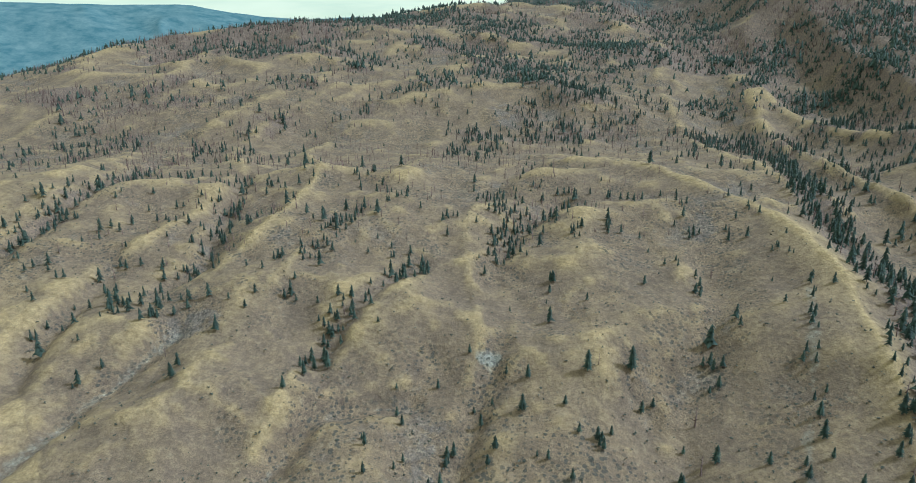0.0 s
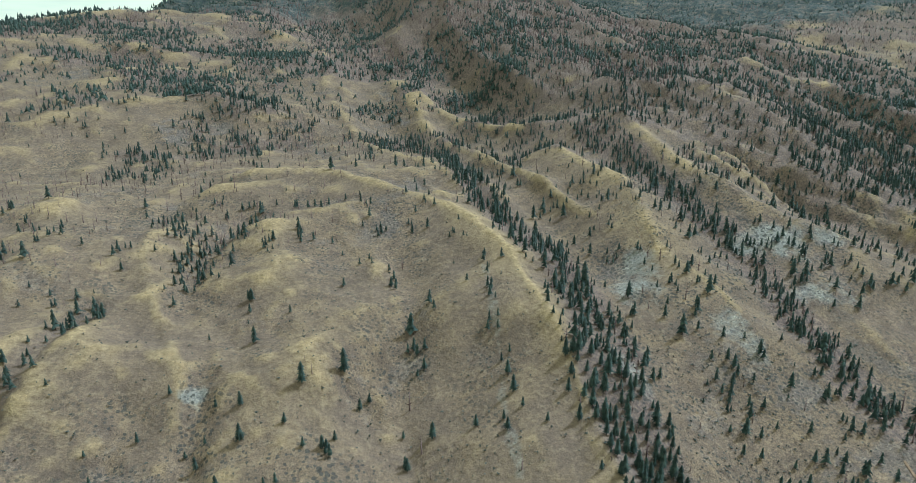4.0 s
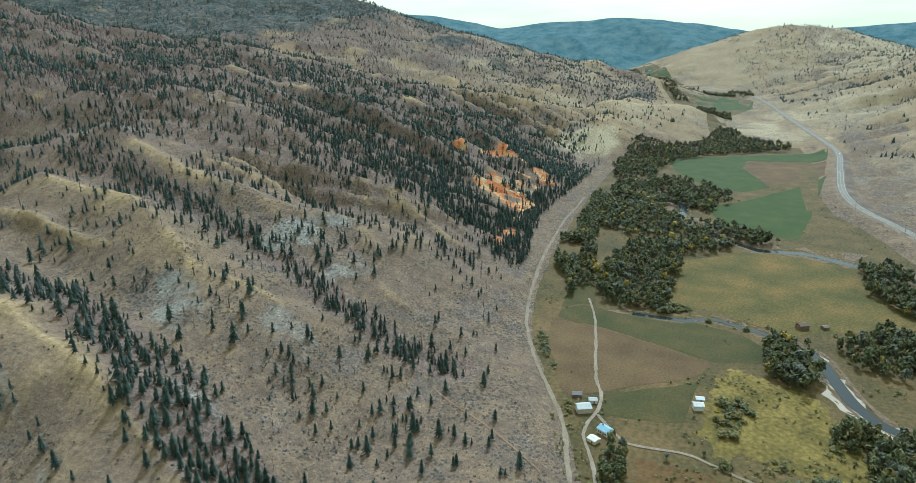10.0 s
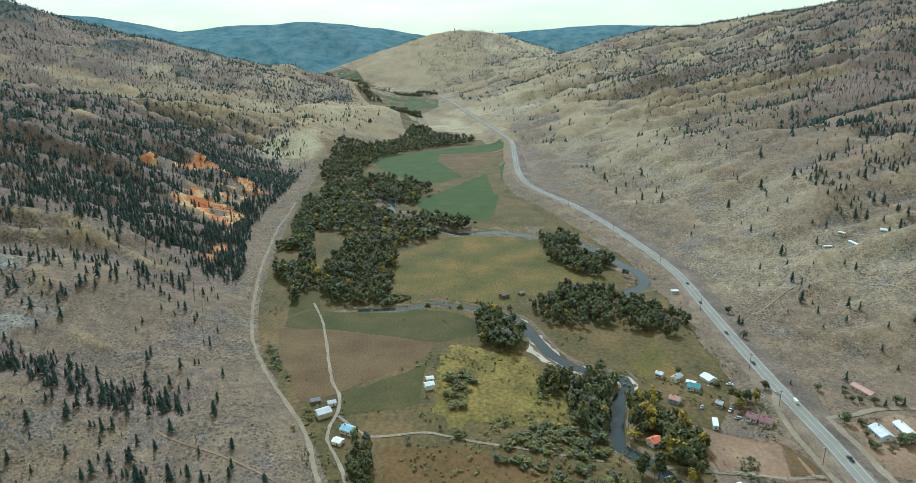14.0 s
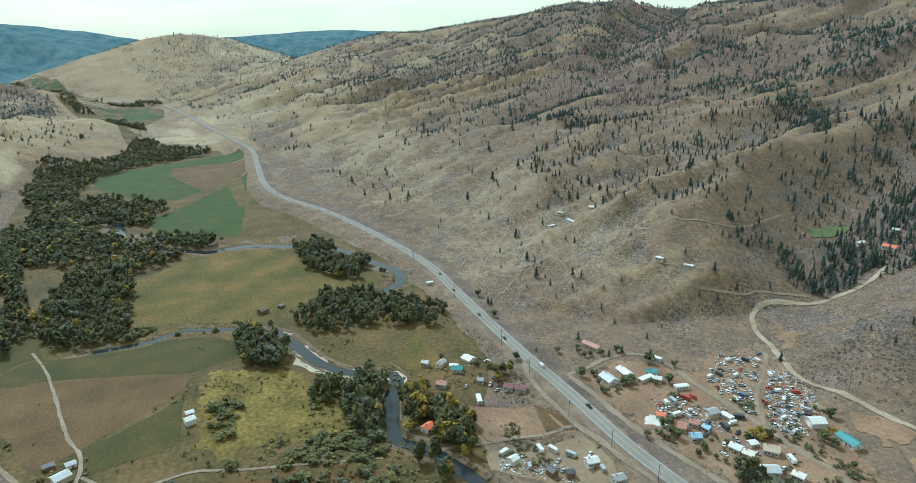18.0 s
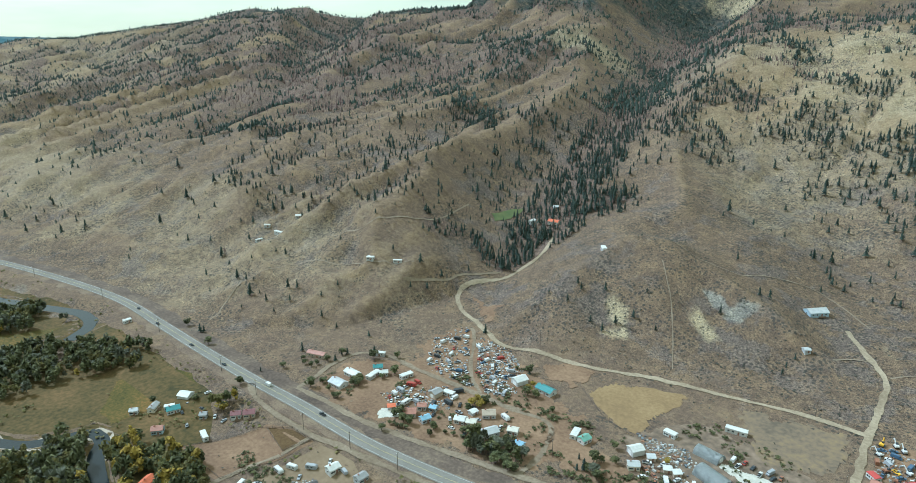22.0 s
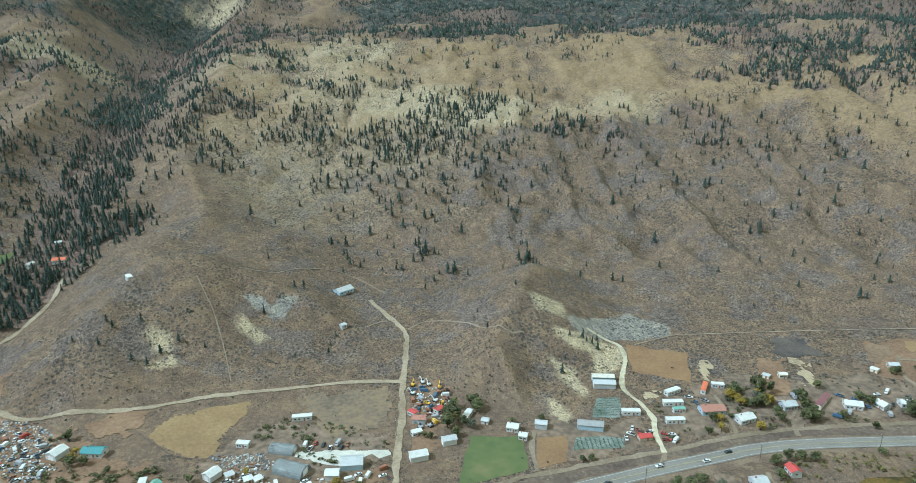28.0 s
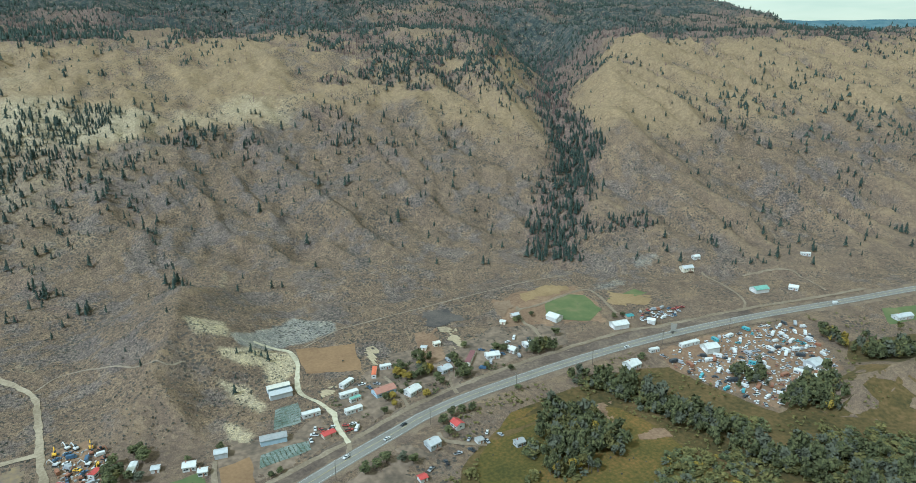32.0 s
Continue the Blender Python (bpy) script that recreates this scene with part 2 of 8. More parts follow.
def height(px, py):
    """The height of the land at the given places."""
    px, py = np.asarray(px, float), np.asarray(py, float)
    wob = 14 * fbm(px, py, 160, 3, 5)
    sn = py - table(px, FOOT_N) + wob * ramp(np.abs(py), 60, 300)
    ss = beyond_south(px, py) + wob * ramp(np.abs(py), 250, 500)
    east = ramp(px, 330, 620)
    zn = table(sn, NORTH_WEST) * (1 - east) + table(sn, NORTH_EAST) * east
    mid = ramp(px, 620, 330)
    zs = table(ss, SOUTH_EAST) * (1 - mid) + table(ss, SOUTH_MID) * mid
    # spurs and hollows that run down the slopes
    steep = ramp(sn, 10, 160) * (1 - 0.6 * ramp(sn, 700, 1500)) + ramp(ss, 10, 160) * (1 - 0.6 * ramp(ss, 900, 1800))
    west_grass = ramp(px, 330, 150) * ramp(py, 0, 100)
    west_ribs = west_grass * ramp(px, -120, -240) * ramp(sn, 520, 300)
    face = ramp(ss, -10, 40) * ramp(px, 420, 300)
    bench = ramp(ss, -10, 40) * ramp(ss, 480, 300) * ramp(px, 300, 420)
    z = zn + zs + steep * (flute(px, py) * (14 - 11 * west_grass - 9 * face) + small_flute(px, py) * (4.0 - 2.6 * west_grass + 1.6 * west_ribs - 2.6 * face))
    z = z + steep * ((9 - 4 * face) * fbm(px, py, 240, 3, 3) + 3.2 * (0.4 - np.abs(fbm(px, py, 70, 4, 8))) + 1.2 * fbm(px, py, 16, 3, 9))
    z = z + face * ramp(ss, 20, 120) * (3 * (0.45 - np.abs(fbm(px, py, 120, 4, 27, 0.6))) + 7.0 * (0.4 - np.abs(fbm(px + 40 * value_noise(px / 90, py / 90, 33), py * 0.55 + 25 * value_noise(px / 70, py / 70, 37), 44, 4, 34, 0.6))) + 2.2 * fbm(px, py, 22, 3, 38, 0.6))
    z = z + ramp(px, 420, 560) * ramp(sn, 20, 120) * 8.0 * (0.4 - np.abs(fbm(px + 24 * value_noise(px / 80, py / 80, 35), py * 0.3, 32, 4, 36, 0.55)))
    z = z + bench * (11 * (0.45 - np.abs(fbm(px, py, 120, 3, 24))) + 4.0 * (0.4 - np.abs(fbm(px * 1.4, py * 0.7, 34, 3, 25))))
    spur = 1 - 2 * np.abs(value_noise((px + 0.35 * py + 22 * value_noise(px / 120, py / 120, 39)) / 27, py / 240, 40))
    z = z + ramp(px, 400, 520) * ramp(px, 1500, 1100) * ramp(sn, 15, 60) * ramp(sn, 460, 300) * 5.5 * spur
    back = ramp(ss, 450, 900) + ramp(sn, 800, 1300)
    z = z + back * 30 * (0.5 - np.abs(fbm(px, py, 420, 3, 21))) + back * (15 - 8 * ramp(px, 420, 250) * (py < 0)) * (0.5 - np.abs(fbm(px, py, 130, 3, 22)))
    for line in SWELLS:
        d, _ = along(px, py, line)
        z = z + 8.5 * np.exp(-((d / 24) ** 2))
    for line in HOLLOWS:
        d, _ = along(px, py, line)
        z = z - 6.0 * np.exp(-((d / 8) ** 2)) - 6.0 * np.exp(-((d / 30) ** 2))
    # terrace under the highway, and the plain
    terrace = ramp(table(px, HIGHWAY) + 40 - py, 0, 20) * ramp(-ss, -60, -10)
    z = z + 4.0 * terrace + ramp(-py, 210, 520) * ramp(ss, -260, 0) * 9 * ramp(px, 900, 500)
    for line, slope, k in GULLIES:
        far = 260
        xs, ys = [p[0] for p in line], [p[1] for p in line]
        m = (px > min(xs) - far) & (px < max(xs) + far) & (py > min(ys) - far) & (py < max(ys) + far)
        if m.any():
            low = -crest_flank(px[m], py[m], [(p[0], p[1], -p[2]) for p in line], slope, 0.75 + along(px[m], py[m], line)[0] / 220)
            z[m] = -smooth_max(-z[m], -low, k)
    r, a = np.hypot(px, py), np.degrees(np.arctan2(py, px))
    z = z - ramp(r, 3400, 3900) * ramp(np.abs(a), 14, 10) * np.maximum(0, z - 40)
    up, at = np.interp(a, [q[0] for q in NEAR_TOP], [q[1] for q in NEAR_TOP]), np.interp(a, [q[0] for q in NEAR_TOP], [q[2] for q in NEAR_TOP])
    top = np.where(up > 30, 9e3, 220 + np.tan(np.radians(np.minimum(up, 30))) * np.minimum(r, at) - 0.16 * np.maximum(0, r - at) + 4 * fbm(px, py, 90, 3, 92))
    z = np.where((r > 700) & (py > 0), -smooth_max(-z, -top, 12), z)
    z = raised(z, px, py, CRESTS)
    # ribs that run down the south-western slopes
    rib_x = px + 30 * value_noise(px / 150, py / 110, 41) + 0.12 * py
    rib = 1 - 2.2 * np.abs(value_noise(rib_x / 44, py / 330, 42)) ** 0.8
    small_rib = 1 - 2 * np.abs(value_noise(rib_x / 19, py / 130, 43))
    z = z + ramp(px, 20, -120) * (0.5 + 1.0 * ramp(px, -500, -600)) * ramp(ss, 25, 110) * ramp(ss, 900, 600) * (8.5 * rib + 3.0 * small_rib)
    z = z + ramp(r, 1400, 2200) * ramp(z, 15, 60) * 22 * (0.45 - np.abs(fbm(px, py, 240, 4, 26)))
    # summits
    up, at = np.interp(a, [q[0] for q in SUMMITS], [q[1] for q in SUMMITS]), np.interp(a, [q[0] for q in SUMMITS], [q[2] for q in SUMMITS])
    top = 220 + np.tan(np.radians(up)) * np.minimum(r, at) - 0.07 * np.maximum(0, r - at) + 3 * fbm(px, py, 60, 3, 91)
    z = np.where(r > 500, -smooth_max(-z, -top, 10), z)
    z = raised(z, px, py, HEAD_HILL)
    # level bed of the highway, and the river's channel
    m = np.abs(py - table(px, HIGHWAY)) < 60
    if m.any():
        d, _ = along(px[m], py[m], HIGHWAY)
        w = ramp(d, 26, 9)
        z[m] = z[m] * (1 - w) + w * (4.5 + 9 * ramp(px[m], 700, 1500) * 0.6)
    for line, width in ((RIVER, 1.8), (CREEK, 0.2), (BEND, 2.6)):
        d, _ = along(px, py, line)
        z = np.where(d < 60, np.minimum(z, -1.9 + 0.35 * np.maximum(0, d - width)), z)
    return z


# ---- materials ----
def material(name, colours, scale=1.0, rough=0.9, bump=0.0, detail=6.0, metal=0.0, spread=0.0, second=None):
    """A surface of two or more colours mixed by noise at two scales, with fine relief. spread: how far each object's tone differs."""
    m = bpy.data.materials.new(name)
    m.use_nodes = True
    nt = m.node_tree
    n, l = nt.nodes, nt.links
    b = n["Principled BSDF"]
    b.inputs["Roughness"].default_value, b.inputs["Metallic"].default_value = rough, metal
    b.inputs["Specular IOR Level"].default_value = 0.25
    g = n.new("ShaderNodeNewGeometry")
    t1, t2 = n.new("ShaderNodeTexNoise"), n.new("ShaderNodeTexNoise")
    t1.inputs["Scale"].default_value, t1.inputs["Detail"].default_value = scale, detail
    t2.inputs["Scale"].default_value, t2.inputs["Detail"].default_value = scale * (second or 0.09), 3.0
    add = n.new("ShaderNodeMath")
    add.operation = "ADD"
    half = n.new("ShaderNodeMath")
    half.operation, half.inputs[1].default_value = "MULTIPLY", 0.5
    r = n.new("ShaderNodeValToRGB")
    els = r.color_ramp.elements
    while len(els) < len(colours):
        els.new(0.5)
    for i, c in enumerate(colours):
        els[i].position, els[i].color = 0.34 + 0.32 * i / max(1, len(colours) - 1), (*c, 1)
    l.new(g.outputs["Position"], t1.inputs["Vector"])
    l.new(g.outputs["Position"], t2.inputs["Vector"])
    l.new(t1.outputs["Fac"], add.inputs[0])
    l.new(t2.outputs["Fac"], add.inputs[1])
    l.new(add.outputs[0], half.inputs[0])
    l.new(half.outputs[0], r.inputs["Fac"])
    out = r.outputs["Color"]
    if spread:
        info, isle = n.new("ShaderNodeObjectInfo"), n.new("ShaderNodeMath")
        isle.operation = "ADD"
        l.new(info.outputs["Random"], isle.inputs[0])
        l.new(g.outputs["Random Per Island"], isle.inputs[1])
        mp = n.new("ShaderNodeMapRange")
        mp.inputs["From Max"].default_value = 2.0
        mp.inputs["To Min"].default_value, mp.inputs["To Max"].default_value = 1 - spread, 1 + spread
        l.new(isle.outputs[0], mp.inputs["Value"])
        hs = n.new("ShaderNodeHueSaturation")
        l.new(mp.outputs["Result"], hs.inputs["Value"])
        l.new(out, hs.inputs["Color"])
        out = hs.outputs["Color"]
    l.new(out, b.inputs["Base Color"])
    if bump:
        bp = n.new("ShaderNodeBump")
        bp.inputs["Strength"].default_value, bp.inputs["Distance"].default_value = 0.6, bump
        l.new(t1.outputs["Fac"], bp.inputs["Height"])
        l.new(bp.outputs["Normal"], b.inputs["Normal"])
    return m


def ground_material():
    """Dry grass, sage scrub, forest litter, pale clay and orange earth, mixed by the land's cover. Sun on slopes and
    crests is painted in.
    """
    m = bpy.data.materials.new("hillside")
    m.use_nodes = True
    n, l = m.node_tree.nodes, m.node_tree.links
    b = n["Principled BSDF"]
    b.inputs["Roughness"].default_value, b.inputs["Specular IOR Level"].default_value = 0.95, 0.1
    g = n.new("ShaderNodeNewGeometry")

    def tex(scale, detail=5.0, rough=0.6):
        t = n.new("ShaderNodeTexNoise")
        t.inputs["Scale"].default_value, t.inputs["Detail"].default_value, t.inputs["Roughness"].default_value = scale, detail, rough
        l.new(g.outputs["Position"], t.inputs["Vector"])
        return t.outputs["Fac"]

    def ramped(fac, stops):
        r = n.new("ShaderNodeValToRGB")
        while len(r.color_ramp.elements) < len(stops):
            r.color_ramp.elements.new(0.5)
        for e, (p, c) in zip(r.color_ramp.elements, stops):
            e.position, e.color = p, (*c, 1) if len(c) == 3 else c
        l.new(fac, r.inputs["Fac"])
        return r.outputs["Color"]

    def mix(fac, a, c, mode="MIX"):
        x = n.new("ShaderNodeMix")
        x.data_type, x.blend_type = "RGBA", mode
        if isinstance(fac, float):
            x.inputs["Factor"].default_value = fac
        else:
            l.new(fac, x.inputs["Factor"])
        l.new(a, x.inputs["A"])
        l.new(c, x.inputs["B"])
        return x.outputs["Result"]

    def edge(weight, fac, soft=0.18):
        """The weight with a ragged edge."""
        s = n.new("ShaderNodeMath")
        s.operation = "ADD"
        l.new(weight, s.inputs[0])
        l.new(fac, s.inputs[1])
        q = n.new("ShaderNodeMapRange")
        q.interpolation_type = "SMOOTHSTEP"
        q.inputs["From Min"].default_value, q.inputs["From Max"].default_value = 1.0 - soft, 1.0 + soft
        l.new(s.outputs[0], q.inputs["Value"])
        return q.outputs["Result"]

    fine, tuft, patch, wide = tex(1.7, 6.0, 0.75), tex(0.28, 6.0, 0.7), tex(0.045), tex(0.009, 4.0)
    speck = tex(0.6, 8.0, 0.8)
    grass = ramped(patch, [(0.32, (0.110, 0.080, 0.060)), (0.5, (0.162, 0.117, 0.080)), (0.66, (0.228, 0.163, 0.097))])
    grass = mix(wide, grass, ramped(tuft, [(0.34, (0.100, 0.075, 0.060)), (0.5, (0.144, 0.105, 0.076)), (0.64, (0.202, 0.146, 0.096))]))
    sage = ramped(speck, [(0.36, (0.046, 0.037, 0.030)), (0.47, (0.128, 0.094, 0.068)), (0.6, (0.205, 0.151, 0.099))])
    rock = ramped(speck, [(0.37, (0.050, 0.042, 0.039)), (0.5, (0.130, 0.105, 0.090)), (0.62, (0.215, 0.175, 0.140))])
    crag = ramped(tex(0.03, 7.0, 0.65), [(0.51, (0, 0, 0)), (0.56, (1, 1, 1))])
    litter = ramped(speck, [(0.34, (0.060, 0.046, 0.044)), (0.5, (0.142, 0.104, 0.086)), (0.64, (0.235, 0.170, 0.118))])
    clay = ramped(speck, [(0.36, (0.115, 0.110, 0.100)), (0.5, (0.195, 0.185, 0.163)), (0.64, (0.34, 0.318, 0.27))])
    orange = ramped(patch, [(0.34, (0.30, 0.095, 0.035)), (0.48, (0.38, 0.150, 0.050)), (0.58, (0.42, 0.29, 0.15))])
    at = n.new("ShaderNodeAttribute")
    at.attribute_name = "cover"
    sp = n.new("ShaderNodeSeparateColor")
    l.new(at.outputs["Color"], sp.inputs["Color"])
    gold = n.new("ShaderNodeAttribute")
    gold.attribute_name = "crest"
    # golden grass of the crests, with their low sun painted into its colour
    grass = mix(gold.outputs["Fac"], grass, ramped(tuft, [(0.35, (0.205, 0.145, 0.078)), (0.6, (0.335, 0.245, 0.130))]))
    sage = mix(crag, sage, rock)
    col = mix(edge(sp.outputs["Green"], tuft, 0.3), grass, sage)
    col = mix(edge(sp.outputs["Red"], patch), col, litter)
    col = mix(edge(sp.outputs["Blue"], tuft, 0.3), col, clay)
    pale, closed = n.new("ShaderNodeAttribute"), n.new("ShaderNodeAttribute")
    pale.attribute_name, closed.attribute_name = "pale", "woods"
    # cream earth and dry grass; on bright slopes the sunshine is put into this colour
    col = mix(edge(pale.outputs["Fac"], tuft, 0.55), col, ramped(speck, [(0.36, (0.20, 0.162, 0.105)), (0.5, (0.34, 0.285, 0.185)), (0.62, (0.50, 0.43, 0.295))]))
    col = mix(edge(at.outputs["Alpha"], patch), col, orange)
    stand = tex(0.05, 9.0, 0.78)
    col = mix(edge(closed.outputs["Fac"], tex(0.02, 8.0, 0.7), 0.22), col, ramped(stand, [(0.36, (0.026, 0.038, 0.038)), (0.48, (0.052, 0.064, 0.060)), (0.58, (0.115, 0.098, 0.080)), (0.68, (0.19, 0.15, 0.11))]))
    gritty = n.new("ShaderNodeMapRange")
    gritty.inputs["To Min"].default_value, gritty.inputs["To Max"].default_value = 0.42, 1.0
    gritty.inputs["From Min"].default_value, gritty.inputs["From Max"].default_value = 0.15, 0.5
    l.new(sp.outputs["Green"], gritty.inputs["Value"])
    col = mix(gritty.outputs["Result"], col, ramped(fine, [(0.37, (0.38, 0.38, 0.40)), (0.47, (1, 1, 1)), (0.63, (1.5, 1.43, 1.28))]), "MULTIPLY")
    # stony, shrubby and bare spots some metres wide
    spots = ramped(tex(0.10, 9.0, 0.78), [(0.36, (0.66, 0.66, 0.70)), (0.46, (0.92, 0.92, 0.94)), (0.54, (1.05, 1.04, 1.02)), (0.64, (1.3, 1.27, 1.18))])
    col = mix(gritty.outputs["Result"], col, spots, "MULTIPLY")
    # low dark shrubs, thick in some places and thin in others
    dots = n.new("ShaderNodeTexVoronoi")
    dots.inputs["Scale"].default_value = 0.34
    l.new(g.outputs["Position"], dots.inputs["Vector"])
    less = n.new("ShaderNodeMath")
    less.operation = "MULTIPLY_ADD"
    less.inputs[1].default_value = -1.0
    l.new(dots.outputs["Distance"], less.inputs[0])
    l.new(ramped(tex(0.02, 6.0, 0.7), [(0.36, (0.14, 0.14, 0.14)), (0.62, (0.47, 0.47, 0.47))]), less.inputs[2])
    bush = n.new("ShaderNodeMapRange")
    bush.inputs["From Min"].default_value, bush.inputs["From Max"].default_value = 0.0, 0.06
    bush.inputs["To Max"].default_value = 0.8
    l.new(less.outputs[0], bush.inputs["Value"])
    few = n.new("ShaderNodeMath")
    few.operation = "MULTIPLY"
    l.new(bush.outputs["Result"], few.inputs[0])
    l.new(ramped(sp.outputs["Green"], [(0.15, (0.12, 0.12, 0.12)), (0.36, (1, 1, 1))]), few.inputs[1])
    col = mix(few.outputs[0], col, ramped(fine, [(0.3, (0.036, 0.036, 0.033)), (0.7, (0.085, 0.077, 0.064))]))
    # cattle tracks along the contours
    xyz = n.new("ShaderNodeSeparateXYZ")
    l.new(g.outputs["Position"], xyz.inputs["Vector"])
    lift = n.new("ShaderNodeMath")
    lift.operation, lift.inputs[1].default_value = "MULTIPLY_ADD", 14.0
    l.new(patch, lift.inputs[0])
    l.new(xyz.outputs["Z"], lift.inputs[2])
    step = n.new("ShaderNodeMath")
    step.operation, step.inputs[1].default_value = "PINGPONG", 0.55
    l.new(lift.outputs[0], step.inputs[0])
    col = mix(0.3, col, ramped(step.outputs[0], [(0.05, (0.7, 0.7, 0.7)), (0.25, (1.0, 1.0, 1.0)), (0.55, (1.12, 1.1, 1.06))]), "MULTIPLY")
    l.new(col, b.inputs["Base Color"])
    bp = n.new("ShaderNodeBump")
    bp.inputs["Strength"].default_value, bp.inputs["Distance"].default_value = 0.8, 1.4
    l.new(tuft, bp.inputs["Height"])
    l.new(bp.outputs["Normal"], b.inputs["Normal"])
    return m


M_GROUND = ground_material()


# ---- helpers for meshes ----
def mesh_of(name, verts, faces, mats, smooth=False):
    me = bpy.data.meshes.new(name)
    me.from_pydata(verts, [], faces)
    for m in mats if isinstance(mats, (list, tuple)) else [mats]:
        me.materials.append(m)
    if smooth:
        me.shade_smooth()
    return me


def quick_mesh(name, verts, quads, mat, smooth=True):
    """A mesh from arrays; faces with all the same number of corners."""
    me = bpy.data.meshes.new(name)
    count, k = quads.shape
    me.vertices.add(len(verts))
    me.vertices.foreach_set("co", np.ascontiguousarray(verts, dtype=np.float32).ravel())
    me.loops.add(count * k)
    me.loops.foreach_set("vertex_index", np.ascontiguousarray(quads, dtype=np.int32).ravel())
    me.polygons.add(count)
    me.polygons.foreach_set("loop_start", np.arange(0, count * k, k, dtype=np.int32))
    me.update(calc_edges=True)
    me.materials.append(mat)
    if smooth:
        me.shade_smooth()
    return me


def part(name, bm, mat, parent, label=""):
    me = bpy.data.meshes.new(name)
    bm.to_mesh(me)
    bm.free()
    me.materials.append(mat)
    ob = new(name, me)
    ob.parent = parent
    return tagged(ob, label) if label else ob


# ---- the ground, one sheet out to the far ranges ----
def cover_weights(px, py, pz, curve):
    """Weights of litter, sage, clay and orange earth."""
    sn, ss = py - table(px, FOOT_N), beyond_south(px, py)
    n1, n2 = fbm(px, py, 300, 4, 41), fbm(px, py, 90, 4, 42)
    n3 = fbm(px, py, 20, 3, 43)
    litter = np.clip(wood_density(px, py, pz), 0, 1) * (0.6 + 0.1 * ramp(np.hypot(px, py), 700, 1200)) + 0.06 + 0.34 * ramp(px, 250, 420) * ramp(sn, 0, 50) * ramp(px, 1400, 1100)
    sage = 0.28 + 0.44 * ramp(px, 420, 250) * ramp(-py, 330, 420) * ramp(ss, 360, 170) + 0.22 * ramp(px, 300, 420) * ramp(ss, -40, 20) + 0.25 * n2
    # sage weight rises in hollows and drops on swells
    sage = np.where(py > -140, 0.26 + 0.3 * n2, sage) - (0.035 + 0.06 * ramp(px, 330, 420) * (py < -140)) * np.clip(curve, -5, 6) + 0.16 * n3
    for x, y, rx, ry, w in ROCKY:
        sage = np.maximum(sage, w * ramp(((px - x) / rx) ** 2 + ((py - y) / ry) ** 2 + 0.8 * n2, 1.6, 0.2))
    clay, orange = np.zeros_like(px), np.zeros_like(px)
    streak = flute(px, py) + small_flute(px, py)
    for x, y, rx, ry, w in CLAY:
        q = ((px - x) / rx) ** 2 + ((py - y) / ry) ** 2
        clay = np.maximum(clay, w * 1.1 * ramp(q + 0.9 * n2 + 0.7 * n3, 1.5, -0.2))
    for x, y, rx, ry, w in ORANGE:
        q = ((px - x) / rx) ** 2 + ((py - y) / ry) ** 2
        orange = np.maximum(orange, w * 1.1 * ramp(q + 0.9 * n2 + 1.3 * n3 - 0.35 * streak, 1.4, 0.1))
    clay = np.maximum(clay, face_weight(px, py, GREY_FACES, n2, n3))
    for line, width in CLAY_BEDS:
        d, _ = along(px, py, line)
        clay = np.maximum(clay, 0.42 * ramp(d + 3 * n2 + 2 * n3, width * 1.3, 0))
    return np.stack([litter, np.clip(sage, 0, 1), clay, orange], -1)


# rocky and shrubby faces: place, radii, weight
ROCKY = [(-190, -720, 170, 110, 0.85), (-330, -720, 120, 130, 0.8), (-60, -680, 120, 70, 0.7), (-420, -560, 80, 60, 0.75), (320, 225, 110, 100, 0.62), (400, 360, 110, 110, 0.55), (9, 905, 50, 45, 0.8), (-200, 335, 22, 16, 0.8), (900, -420, 300, 90, 0.5), (480, -300, 60, 30, 0.45), (640, -330, 70, 30, 0.45)]
CLAY = [(263, 335, 16, 30, 0.62), (284, 355, 20, 26, 0.6), (400, 350, 34, 30, 0.8), (398, 300, 30, 22, 0.62), (209, 255, 8, 24, 0.5), (300, 270, 18, 30, 0.5), (-16, 328, 9, 6, 0.9), ]
CLAY_TOO = [(-427, -405, 20, 8, 0.5), (-484, -418, 22, 10, 0.5), (550, -447, 18, 10, 0.6), (892, -261, 40, 14, 0.5), (1182, -132, 60, 20, 0.4), (640, -160, 70, 12, 0.45), (430, 345, 40, 28, 0.6)]
CLAY = CLAY + CLAY_TOO
ORANGE = [(790, 325, 46, 32, 0.95), (776, 294, 46, 26, 1.0), (904, 305, 42, 34, 1.0), (946, 379, 38, 28, 1.0), (911, 434, 18, 12, 0.7), (654, 247, 18, 12, 0.7), (605, 250, 16, 10, 0.6), (720, 268, 20, 12, 0.7), (850, 350, 20, 14, 0.7)]
CLAY_BEDS = [(HOLLOWS[0], 3.5), (HOLLOWS[1], 2.0), (HOLLOWS[2], 4.0), (HOLLOWS[8], 2.5)]


